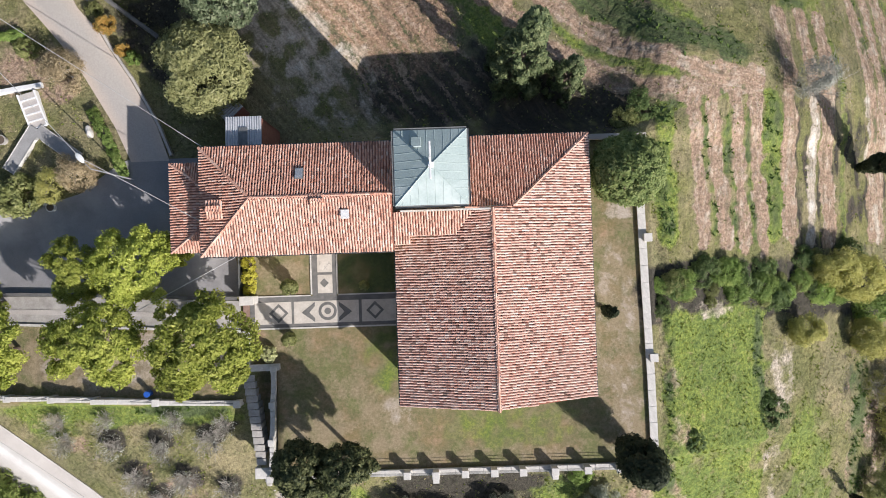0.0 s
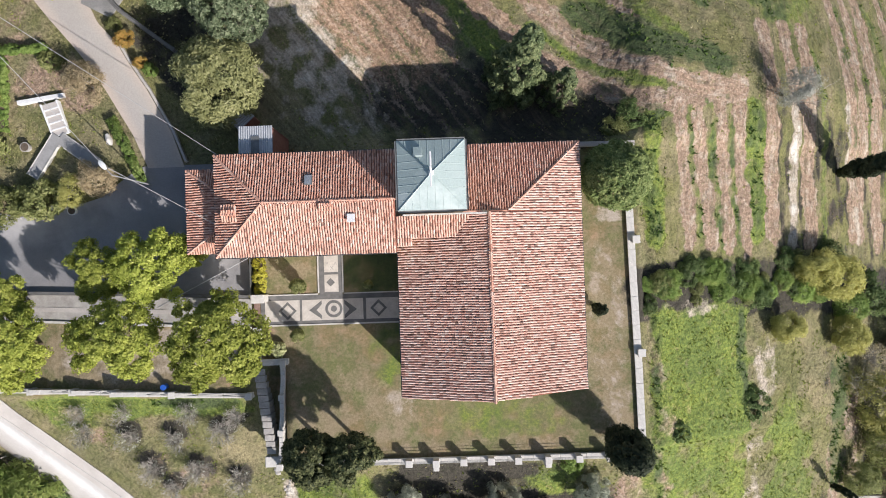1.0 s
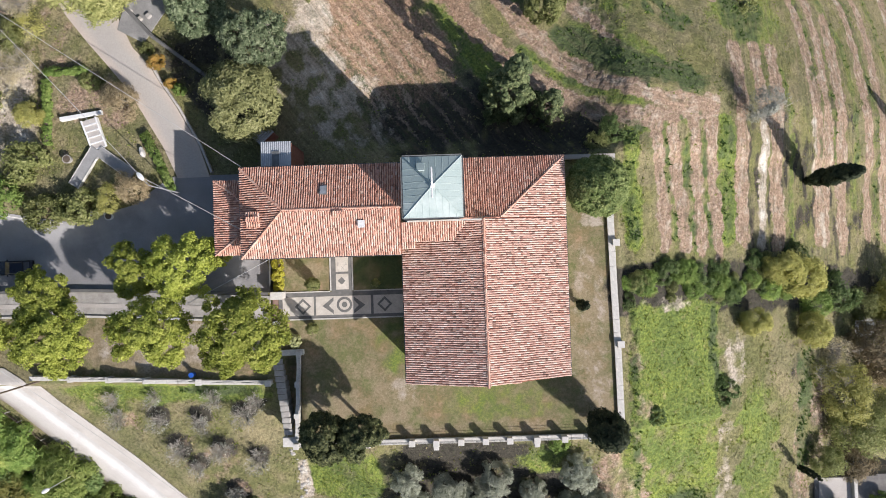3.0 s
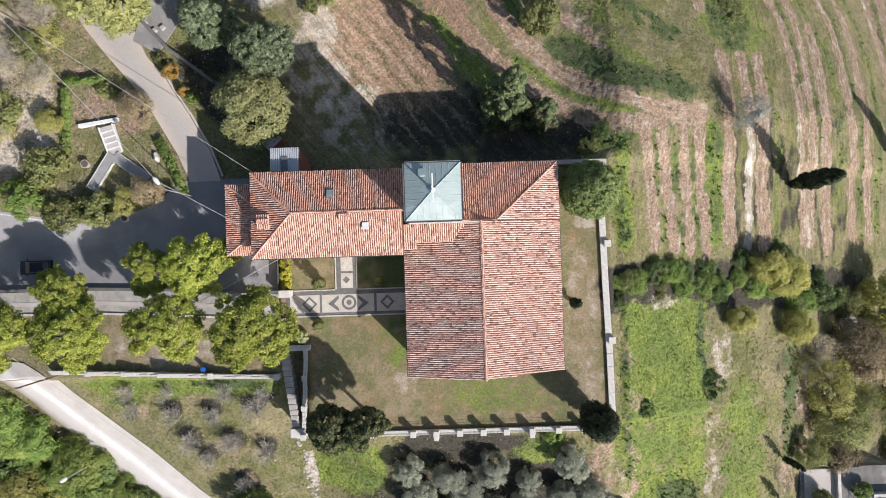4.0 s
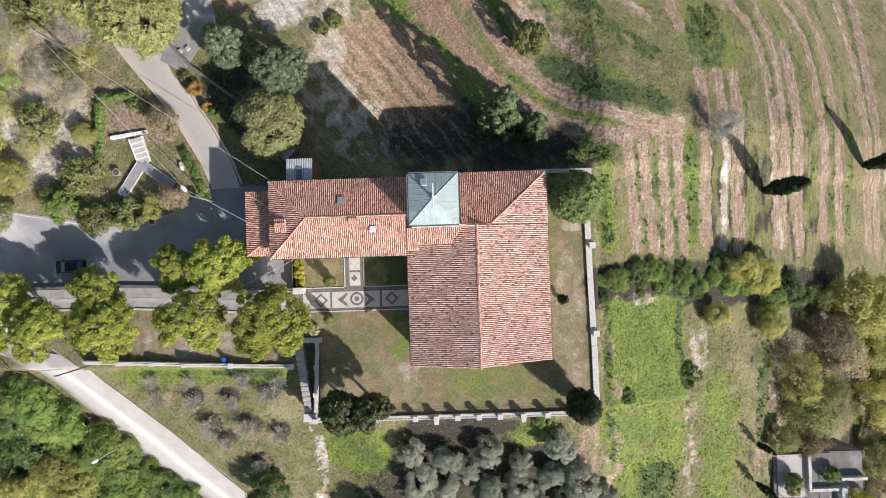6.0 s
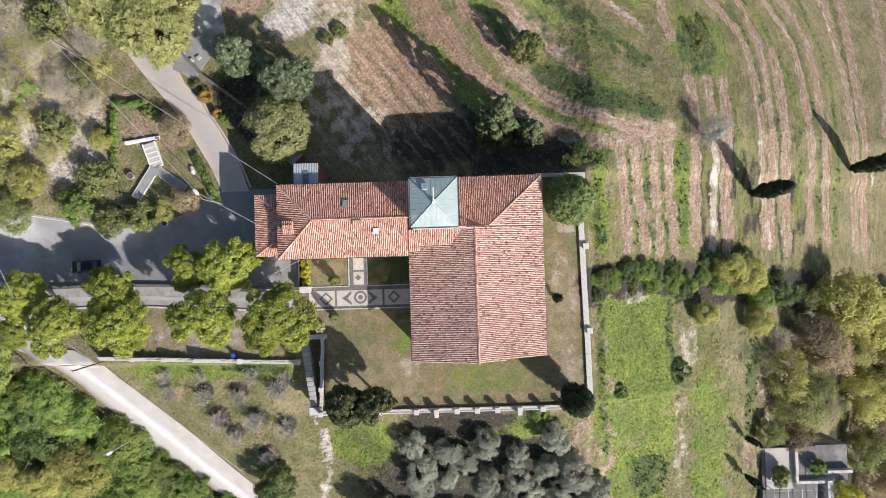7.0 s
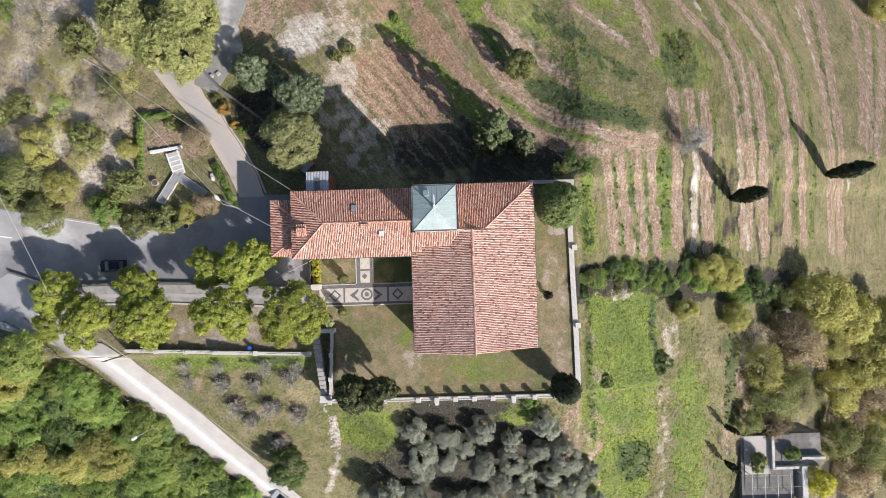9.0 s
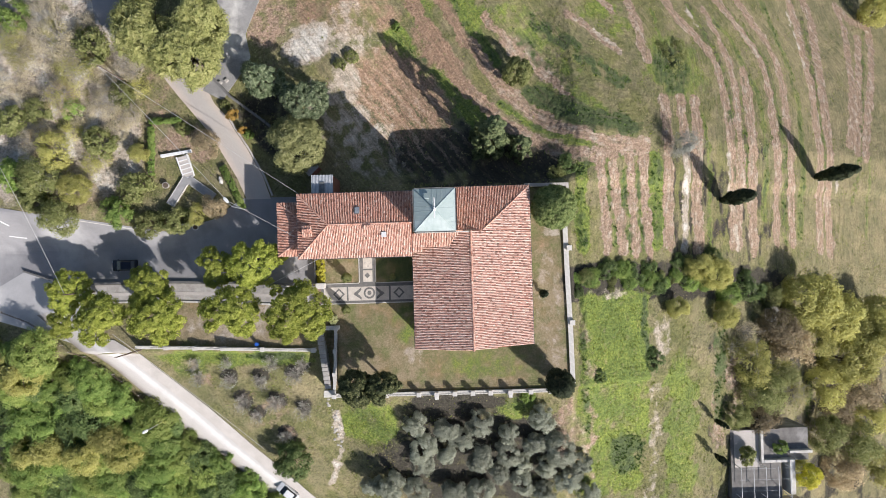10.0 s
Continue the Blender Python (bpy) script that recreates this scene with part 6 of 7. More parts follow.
M_BLUE = plain("blue_plastic", (0.02, 0.09, 0.42), (0.03, 0.12, 0.5), 0.4, 1.0, 8.0, 0.0, 0.05)
part("drum", rod(bmesh.new(), (0, 0, 0), (0, 0, 0.8), 0.29, 0.28, 16), M_BLUE, bin_)
part("lid", rod(bmesh.new(), (0, 0, 0.8), (0, 0, 0.86), 0.31, 0.29, 16), M_BLUE, bin_)

# ---- fence along the wood ----
fence = thing("lane_fence", "weathered timber post and rail fence beside the wood", "fence")
fl = resample([(-74.3, -6.6), (-68.6, -8.6), (-64.2, -11.6), (-59.4, -15.2), (-55.9, -17.9), (-52.0, -22.0), (-47.9, -26.2), (-43.9, -30.7), (-39.5, -34.7), (-34.6, -39.4)], 30)
for i, (x, y) in enumerate(fl):
    part("post", block(x, y, ground_z(x, y) - 0.3, 0.13, 0.13, 1.2), M_TWIG, fence)
    if i:
        a, b = fl[i - 1], fl[i]
        for h in (0.5, 0.85):
            rail(fence, (a[0], a[1], ground_z(*a) + h), (b[0], b[1], ground_z(*b) + h), 0.04, M_BARK)

# ---- terrace with pergola at the foot of the meadow ----
TZ = -17.6
M_FLOOR = plain("stained_dark_concrete", (0.13, 0.125, 0.12), (0.24, 0.23, 0.22), 0.9, 0.6, 12.0, 0.0, 0.3, (0.32, 0.31, 0.30))
terr = thing("pergola_terrace", "pale concrete terrace with low walls and a wire pergola", "terrace")
gx0, gx1, gy0, gy1 = 52.4, 67.5, -46.0, -33.2
part("floor_slab", block((gx0 + 61.6) / 2, (gy0 + gy1) / 2, TZ - 6, 61.6 - gx0, gy1 - gy0, 6.0), M_FLOOR, terr)
part("pale_slab", block(55.3, -36.7, TZ - 0.1, 4.6, 6.8, 0.16), M_CONCRETE, terr, "pale concrete paving")
part("lower_slab", block(63.6, -36.2, TZ - 7.5, 7.0, 6.0, 6.9), M_FLOOR, terr, "dark concrete floor")
part("white_wall", block(57.9, -36.0, TZ - 1, 0.5, 5.4, 1.7, bevel=0.03), M_STONE, terr)
part("white_wall", block(60.3, -38.9, TZ - 1, 5.2, 0.5, 1.7, bevel=0.03), M_STONE, terr)
part("thick_wall", block(63.2, -41.8, TZ - 2, 1.0, 6.4, 3.0, bevel=0.04), M_STONE, terr)
part("cross_wall", block(65.2, -37.4, TZ - 2, 4.2, 0.5, 2.4, bevel=0.03), M_STONE, terr)
for i in range(5):
    part("pergola_beam", block(53.2 + i * 2.25, -42.4, TZ + 2.2, 0.06, 6.2, 0.08), M_SHEET, terr)
for y in (-39.6, -41.6, -43.6):
    part("pergola_wire", rod(bmesh.new(), (52.8, y, TZ + 2.3), (63.0, y, TZ + 2.3), 0.02, 0.02, 5), M_SHEET, terr)
for x in (53.2, 57.8, 62.2):
    for y in (-39.6, -45.0):
        part("pergola_post", rod(bmesh.new(), (x, y, TZ), (x, y, TZ + 2.25), 0.07, 0.07, 6), M_WHITE, terr)
hut = thing("tiled_outbuilding", "low outbuilding with a terracotta tiled roof", "house")
part("hut_wall", block(60.0, -49.6, TZ - 4, 13.0, 5.0, 6.2), M_PLASTER, hut)
slope(hut, (66.8, -46.4, TZ + 2.1), (-1, 0, 0), (0, -3.4, 1.0), [(0, 0), (13.6, 0), (13.6, 3.5), (0, 3.5)], 31)
side_hut = thing("small_shed", "small shed with a pale sheet roof beside the terrace", "shed", at=(71.5, -45.5, ground_z(71.5, -45.5) + 0.2), turn=6)
part("sheet_roof", corrugated(4.0, 3.0, 16, 0.035, M_SHEET), None, side_hut, "", pose(0, 0, 2.6, -5))
part("shed_wall", block(0, 0, -2.0, 3.7, 2.7, 4.4), M_CONCRETE, side_hut)
wellh = thing("stone_well", "round rubble stone well among the trees", "well", at=(62.5, -12.2, ground_z(62.5, -12.2)))
ring(0, 0, 0.9, 1.6, 0.9, 2.4, M_STONE, wellh, "well_wall", 18)

# ---- road paint ----
for a, b in (((-58.5, 8.1), (-50.2, 6.55)), ((-50.2, 6.55), (-45.0, 5.75))):
    ribbon("edge_line", [a, b], [(a[0], a[1] - 0.09), (b[0], b[1] - 0.09)], M_STONE, 0.1, "worn white line along the road edge", "road marking", 10, 2, 0.01)
ribbon("arrow_line", [(-71.0, 8.6), (-69.6, 7.6)], [(-71.0, 8.4), (-69.7, 7.4)], M_WHITE, 0.1, "white painted arrow stroke on the road", "road marking", 4, 2, 0.01)
ribbon("lane_line", [(-71.0, 6.0), (-68.2, 5.6)], [(-71.0, 5.85), (-68.2, 5.45)], M_WHITE, 0.1, "white painted line on the road", "road marking", 4, 2, 0.01)


# ---- trees and shrubs ----
def leaf_cloud(name, clumps, per, size, spread, material, seed, flat=0.0, long=1.6, up=0.35, core=0.0):
    """Leaves in clumps: clumps are (centre, radius); each leaf is a small blade of its own."""
    rng = np.random.default_rng(seed)
    C = np.array([c for c, _ in clumps], float)
    R = np.array([r for _, r in clumps], float)
    k = len(C) * per
    d = rng.normal(size=(k, 3))
    d /= np.linalg.norm(d, axis=1)[:, None]
    rad = rng.uniform(0.35, 1.0, k) ** 0.6
    cen, rr = np.repeat(C, per, 0), np.repeat(R, per)
    P = cen + d * (rad * rr)[:, None] * np.array([1, 1, 1 - flat])
    mid = C.mean(0)
    wide = (P - mid) / np.maximum(np.ptp(C, axis=0) / 2, 0.3)
    nrm = d * spread * 0.7 + wide * 0.55 + rng.normal(size=(k, 3)) * 0.42 + np.array([0, 0, up])
    nrm /= np.linalg.norm(nrm, axis=1)[:, None]
    t = np.cross(nrm, d * 0.6 + rng.normal(size=(k, 3)))
    t /= np.linalg.norm(t, axis=1)[:, None]
    b = np.cross(nrm, t)
    s = size * rng.uniform(0.65, 1.4, k)[:, None]
    V = np.stack([P - t * s * long * 0.55 - b * s * 0.42, P + t * s * long * 0.75, P - t * s * long * 0.4 + b * s * 0.6], 1).reshape(-1, 3)
    if core:
        # small leafy facets added inside every clump to block light, so that the crown is not see-through
        a = rng.uniform(0, 6.283, len(C))[:, None] + np.array([0, 2.094, 4.189])
        roof = np.stack([np.cos(a), np.sin(a), np.full(a.shape, -0.15)], -1)
        tip = np.broadcast_to(np.array([0, 0, 0.75]), (len(C), 3))
        hub = C[:, None]
        V2 = [np.stack([hub[:, 0] + core * R[:, None] * roof[:, i], hub[:, 0] + core * R[:, None] * roof[:, (i + 1) % 3], hub[:, 0] + core * R[:, None] * tip], 1) for i in range(3)]
        V = np.concatenate([V] + [v.reshape(-1, 3) for v in V2])
        k = len(V) // 3
    me = bpy.data.meshes.new(name)
    me.vertices.add(k * 3)
    me.vertices.foreach_set("co", V.ravel())
    me.loops.add(k * 3)
    me.loops.foreach_set("vertex_index", np.arange(k * 3))
    me.polygons.add(k)
    me.polygons.foreach_set("loop_start", np.arange(0, k * 3, 3))
    me.update(calc_edges=True)
    me.materials.append(material)
    return me


def crown_shape(kind, r, h, base, n, seed, puff=1.0):
    """Clump centres and radii for a crown of radius r from the height base to h."""
    rng = random.Random(seed)
    out = []
    lobes = [(rng.uniform(0, 6.283), rng.uniform(0.75, 1.12)) for _ in range(7)]

    def reach(a):
        return sum(w * max(0.0, math.cos(a - b)) ** 4 for b, w in lobes) / max(0.6, sum(max(0.0, math.cos(a - b)) ** 4 for b, w in lobes))

    for _ in range(n):
        a = rng.uniform(0, 6.283)
        if kind == "umbrella":
            q = math.sqrt(rng.random())
            z = base + (h - base) * (0.55 + 0.35 * (1 - q * q) + rng.uniform(-0.12, 0.12))
            out.append(((q * r * reach(a) * math.cos(a), q * r * reach(a) * math.sin(a), z), r * rng.uniform(0.09, 0.165)))
        elif kind == "column":
            u = rng.random() ** 0.8
            w = r * (math.sin(math.pi * min(1.0, 0.12 + u * 0.6 + 0.28 * (u > 0.99))) if u < 0.6 else max(0.05, (1 - u) / 0.4) ** 0.6)
            q = rng.uniform(0.55, 0.9)
            out.append(((q * w * math.cos(a), q * w * math.sin(a), base + (h - base) * u), 0.16 * r + 0.22 * w))
        elif kind == "cone":
            # tufts in whorls along a tapering crown
            u = rng.random() ** 1.35
            w = r * (1 - u) ** 0.75 * (0.8 + 0.2 * math.cos(5 * a + 9 * u)) + 0.12 * r
            q = rng.uniform(0.5, 1.0) ** 0.5
            out.append(((q * w * math.cos(a), q * w * math.sin(a), base + (h - base) * (u + 0.10 * (1 - q)) - 0.12 * w), r * rng.uniform(0.13, 0.21) * (1.05 - 0.5 * u)))
        else:
            u = rng.uniform(-0.75, 1.0)
            q = math.sqrt(max(0.0, 1 - u * u)) * rng.uniform(0.65, 1.0) ** 0.5
            k = 1.0 if kind == "round" else reach(a)
            z = (base + h) / 2 + (h - base) / 2 * u * rng.uniform(0.75, 1.0)
            out.append(((q * r * k * math.cos(a), q * r * k * math.sin(a), z), puff * r * rng.uniform(0.16, 0.27)))
    return out


def trunk_mesh(name, r, h, limbs, reach, material, seed):
    rng = random.Random(seed)
    bm = bmesh.new()
    top = Vector((rng.uniform(-0.1, 0.1) * r * 4, rng.uniform(-0.1, 0.1) * r * 4, h))
    rod(bm, (0, 0, -0.5), top * 0.5, r, r * 0.8, 8)
    rod(bm, top * 0.5, top, r * 0.8, r * 0.5, 8)
    for i in range(limbs):
        a = 6.283 * i / limbs + rng.uniform(-0.4, 0.4)
        k = rng.uniform(0.45, 0.95)
        p = top * k
        e = p + Vector((math.cos(a) * reach * rng.uniform(0.5, 0.9), math.sin(a) * reach * rng.uniform(0.5, 0.9), h * rng.uniform(0.25, 0.5)))
        m = (p + e) / 2 + Vector((0, 0, 0.12 * reach))
        rod(bm, p, m, r * 0.45, r * 0.3, 5)
        rod(bm, m, e, r * 0.3, r * 0.1, 5)
    me = bpy.data.meshes.new(name)
    bm.to_mesh(me)
    bm.free()
    me.materials.append(material)
    return me


def make_tree(name, label, category, kind, r, h, base, material, clumps, per, size, seed, trunk=0.2, limbs=6, spread=0.5, bark=None, flat=0.0, long=1.6, up=0.35, puff=1.0, core=0.0):
    """A tree of crown radius r and height h, standing far under the ground until it is copied to its places."""
    t = thing(name, label, category)
    part("trunk", trunk_mesh("trunk", trunk, base + (h - base) * 0.45, limbs, r * 0.8, bark or M_BARK, seed), None, t)
    part("crown", leaf_cloud("crown", crown_shape(kind, r, h, base, clumps, seed, puff), per, size, spread, material, seed, flat, long, up, core), None, t)
    return t


def plant(kinds, places, group, sink=0.05, tall=1.0):
    """Stands trees at places of (x, y, size), taking the kinds in turn; the first of each kind is the tree itself."""
    kinds = kinds if isinstance(kinds, list) else [kinds]
    rng = random.Random(len(places) * 7 + len(group))
    for i, (x, y, s) in enumerate(places):
        ob = kinds[i % len(kinds)]
        m = pose(x, y, ground_z(x, y) - sink, 0, 0, rng.uniform(0, 360))
        if i >= len(kinds):
            ob.scale = (1, 1, 1)
            o = copy_thing(ob, m)
        else:
            o = ob
            tagged(o, group=group)
        o.matrix_basis = m
        o["_s"] = s
        grown.append((o, s * rng.uniform(0.95, 1.05), tall))
    for ob in kinds[len(places):]:
        for c in list(ob.children):
            bpy.data.objects.remove(c)
        bpy.data.objects.remove(ob)


grown = []


def twig_mesh(name, r, h, seed, boughs=7, twigs=16):
    """A leafless shrub: boughs from the foot, with finer twigs along them."""
    rng = random.Random(seed)
    verts, faces = [], []

    def stick(a, b, w0, w1):
        a, b = Vector(a), Vector(b)
        d = (b - a).normalized()
        u = d.orthogonal().normalized()
        v = d.cross(u)
        o = len(verts)
        for p, w in ((a, w0), (b, w1)):
            for k in range(3):
                c = 2.0944 * k
                verts.append(p + (u * math.cos(c) + v * math.sin(c)) * w)
        faces.extend([(o + k, o + (k + 1) % 3, o + 3 + (k + 1) % 3, o + 3 + k) for k in range(3)])

    for i in range(boughs):
        a = 6.283 * i / boughs + rng.uniform(-0.4, 0.4)
        q = rng.uniform(0.35, 0.8)
        p0 = Vector((0, 0, h * 0.12))
        p1 = Vector((math.cos(a) * r * q * 0.5, math.sin(a) * r * q * 0.5, h * 0.5))
        p2 = Vector((math.cos(a) * r * q, math.sin(a) * r * q, h * rng.uniform(0.75, 1.0)))
        stick((0, 0, -0.2), p0, 0.07, 0.06)
        stick(p0, p1, 0.05, 0.035)
        stick(p1, p2, 0.035, 0.012)
        for _ in range(twigs):
            t = rng.uniform(0.15, 1.0)
            b = p0.lerp(p1, t * 2) if t < 0.5 else p1.lerp(p2, t * 2 - 1)
            d = Vector((rng.gauss(math.cos(a) * 0.5, 0.8), rng.gauss(math.sin(a) * 0.5, 0.8), rng.uniform(0.1, 1.0))).normalized()
            e = b + d * r * rng.uniform(0.25, 0.55)
            stick(b, e, 0.016, 0.007)
            for _ in range(2):
                f = e.lerp(b, rng.uniform(0, 0.6))
                g = f + (d + Vector((rng.gauss(0, 0.6), rng.gauss(0, 0.6), rng.gauss(0.2, 0.4)))).normalized() * r * rng.uniform(0.12, 0.3)
                stick(f, g, 0.010, 0.006)
    return mesh_of(name, verts, faces, M_TWIG)


def make_bare(name, label, r, h, seed, leaves=None, count=14, per=10, size=0.16, boughs=8, twigs=18):
    """A bare or half-bare shrub with a few leaves left on it."""
    t = thing(name, label, "shrub")
    part("branchwork", twig_mesh("branchwork", r, h, seed, boughs, twigs), None, t)
    if leaves:
        part("leaves", leaf_cloud("leaves", crown_shape("lobed", r * 0.9, h, h * 0.4, count, seed), per, size, 0.2, leaves, seed), None, t)
    return t


L_PALEGREEN = leaf("pale_olive_leaves", [(0.0, (0.09, 0.105, 0.045)), (0.4, (0.27, 0.285, 0.12)), (0.75, (0.43, 0.435, 0.20)), (1.0, (0.56, 0.55, 0.31))], 0.8, 0.3)
pines = [make_tree("umbrella_pine", "bright green umbrella pine with a clumped crown", "tree", "umbrella", 4.0, 6.9, 3.0, L_PINE, 190, 165, 0.115, 11 + k, 0.22, 7, 0.3) for k in range(3)]
plant(pines, [(-58.7, -3.3, 0.96), (-61.1, -8.5, 0.67), (-52.6, -7.9, 1.07), (-45.0, -3.1, 0.96), (-43.7, -7.8, 1.14), (-34.7, -0.2, 0.85), (-28.0, 0.1, 0.98), (-25.2, 1.6, 0.43),
              (-31.7, -7.2, 1.23), (-21.4, -7.0, 1.26)], "pines beside the road")
plant(make_tree("round_tree", "dense rounded olive-green tree behind the house", "tree", "lobed", 4.6, 7.2, 0.8, L_PALEGREEN, 240, 105, 0.13, 31, 0.25, 7, 0.6, long=2.4, puff=0.85, core=0.6), [(-22.1, 18.0, 0.97)], "trees by the lane")
plant([make_tree("broad_tree", "large olive-green broadleaf tree over the lane", "tree", "lobed", 5.0, 10.0, 2.0, L_BROAD, 250, 100, 0.12, 33 + k, 0.3, 8, 0.6, long=2.2, puff=0.8, core=0.7) for k in range(2)],
      [(-41.2, 34.6, 1.12), (-36.3, 31.2, 1.04), (-35.3, 36.2, 1.0)], "broad trees over the lane")
plant([make_tree("blue_conifer", "blue-green conifer with layered needle sprays", "tree", "lobed", 3.9, 9.5, 0.6, L_BLUE, 260, 64, 0.13, 37 + k, 0.22, 7, 1.3, long=1.9, puff=0.62, core=0.75) for k in range(2)],
      [(-19.9, 25.0, 1.0), (-25.8, 28.6, 0.89)], "conifers behind the house")
plant([make_tree("dark_conifer", ("tall dark green conifer on the slope behind the church", "smaller dark green conifer beside the tall one")[k], "tree", "cone", (3.1, 2.3)[k], (15.5, 8.0)[k], (0.8, 0.4)[k], L_CONIFER, (230, 110)[k], 70, 0.15, 41 + k, 0.24, 6, 1.2, long=1.8, core=0.8) for k in range(2)],
      [(8.2, 18.9, 1.0), (12.9, 17.6, 1.0)], "dark conifers")
plant(make_tree("terrace_tree", "small yellow-green tree on the terrace", "tree", "lobed", 2.2, 6.4, 0.3, L_GREEN, 90, 70, 0.16, 43, 0.12, 5), [(13.0, 29.3, 1.0)], "terrace trees")
plant(make_bare("silver_tree", "silvery grey half-bare olive tree on the terrace", 3.4, 4.8, 45, L_SILVER, 110, 52, 0.085, 10, 14), [(41.2, 17.3, 1.0)], "terrace olives")
olives = [make_tree("olive_tree", "silver-green olive tree with an airy crown", "tree", "lobed", 2.4, 4.2, 0.7, L_OLIVE, 62, 140, 0.068, 51 + k, 0.2, 7, 0.05, None, 0.0, 4.5, puff=1.15) for k in range(4)]
plant(olives, [(-5.0, -26.1, 0.76), (0.0, -27.1, 0.85), (-4.1, -30.5, 0.93), (5.4, -26.2, 0.91), (2.2, -29.2, 0.83), (5.1, -32.4, 1.00), (10.0, -31.9, 0.87), (12.4, -34.3, 0.72), (15.3, -25.8, 0.91),
               (14.2, -30.7, 0.84), (18.4, -31.2, 1.05), (16.4, -34.8, 0.78), (19.9, -37.7, 0.89), (0.9, -38.6, 0.89), (5.3, -39.4, 0.90), (-4.2, -33.8, 0.85), (-9.8, -37.6, 1.08), (-13.2, -37.8, 0.79),
               (12.2, -37.9, 0.85), (16.1, -40.2, 0.90), (22.0, -35.0, 0.85), (8.2, -35.9, 0.79), (-5.6, -38.8, 0.80), (23.9, -40.9, 0.81), (10.0, -28.5, 0.70), (-0.2, -31.8, 0.77)], "olive grove")

L_VARIEGATED = leaf("variegated_leaves", [(0.0, (0.24, 0.27, 0.10)), (0.5, (0.46, 0.48, 0.24)), (1.0, (0.68, 0.66, 0.44))], 1.5, 0.3)
# cypresses and clipped evergreens
plant([make_tree("columnar_cypress", "tall dark green column cypress on the slope", "tree", "column", 1.35, 12.5, 0.5, L_DARK, 190, 70, 0.18, 21 + k, 0.2, 3, 0.9, core=0.8) for k in range(2)],
      [(51.0, 9.2, 1.0), (78.0, 14.7, 1.12)], "cypresses among the terraces")
plant(make_tree("corner_cypress", "broad dark cypress at the corner of the garden wall", "tree", "column", 1.85, 9.6, 0.6, L_DARK, 230, 70, 0.16, 24, 0.22, 3, 0.9, core=0.8), [(17.0, -18.7, 1.0)], "garden cypresses")
plant([make_tree("round_evergreen", "dark rounded evergreen on a bare trunk beside the garden wall", "tree", "lobed", 2.7, 8.4, 2.6, L_TWIN, 250, 80, 0.14, 25 + k, 0.25, 6, 1.2, puff=0.75, core=0.8) for k in range(2)],
      [(-13.0, -18.6, 1.0), (-9.3, -18.7, 0.98)], "twin evergreens by the south wall")
plant(make_tree("clipped_yew", "large smoothly clipped green yew beside the church", "tree", "round", 3.1, 8.2, 0.0, L_YEW, 520, 66, 0.115, 27, 0.25, 4, 1.2, puff=0.8, core=0.85), [(17.1, 7.4, 1.0)], "clipped yews")
plant(make_tree("slender_cypress", "thin dark young cypress at the edge of the meadow", "tree", "column", 0.5, 5.8, 0.2, L_DARK, 70, 50, 0.11, 38, 0.06, 2, 0.7), [(48.3, -30.3, 1.0), (48.4, -36.8, 1.15)], "young cypresses by the meadow")
plant(make_tree("lawn_cypress", "small dark slender cypress on the lawn", "shrub", "column", 0.62, 4.6, 0.1, L_DARK, 80, 50, 0.1, 28, 0.05, 2, 0.7), [(15.5, -5.6, 1.0)], "lawn cypresses")
plant(make_tree("clipped_cone", "small clipped green cone shrub on the lawn", "shrub", "column", 0.78, 3.5, 0.05, L_GREEN, 90, 50, 0.09, 29, 0.06, 2, 0.7), [(-14.75, -2.3, 1.0), (-7.7, -2.4, 0.6), (-15.0, -7.3, 0.85)], "clipped cones in the courtyard")
plant(make_tree("round_shrub", "round variegated yellow-green shrub in the lawn", "shrub", "round", 0.75, 1.1, 0.0, L_VARIEGATED, 60, 45, 0.11, 30, 0.04, 2, 0.5), [(-17.3, -8.8, 1.0)], "round shrubs")


def hedge(a, b, w, h, material, label, seed):
    """A clipped hedge from a to b."""
    a, b = Vector(a), Vector(b)
    rng = random.Random(seed)
    L = (b - a).length
    d = (b - a) / L
    q = Vector((-d.y, d.x))
    cl = []
    for _ in range(int(L * 26)):
        p = a + d * rng.uniform(0, L) + q * rng.uniform(-w / 2, w / 2) * 0.8
        cl.append(((p.x, p.y, ground_z(p.x, p.y) + rng.uniform(0.3, 1) * h * 0.85), rng.uniform(0.18, 0.3)))
    t = thing("hedge", label, "hedge")
    part("foliage", leaf_cloud("foliage", cl, 80, 0.085, 0.5, material, seed), None, t)
    part("stems", block((a.x + b.x) / 2, (a.y + b.y) / 2, ground_z((a.x + b.x) / 2, (a.y + b.y) / 2) - 0.3, L * 0.95, w * 0.45, h * 0.6 + 0.3, turn=math.degrees(math.atan2(d.y, d.x))), M_BARK, t)


hedge((-18.9, 0.6), (-18.9, -2.9), 1.3, 1.3, L_HEDGE, "bright yellow-green clipped hedge along the courtyard", 61)
hedge((-45.0, 23.0), (-40.2, 23.1), 0.9, 1.0, L_WOOD, "green clipped hedge round the memorial garden", 62)
hedge((-44.9, 22.4), (-45.3, 14.8), 0.9, 1.0, L_WOOD, "green clipped hedge round the memorial garden", 63)
hedge((-34.0, 15.6), (-32.2, 11.8), 1.1, 0.8, L_WOOD, "green ivy hedge along the lane", 64)
hedge((-32.2, 11.8), (-30.9, 9.0), 0.9, 0.8, L_WOOD, "green ivy hedge along the lane", 65)

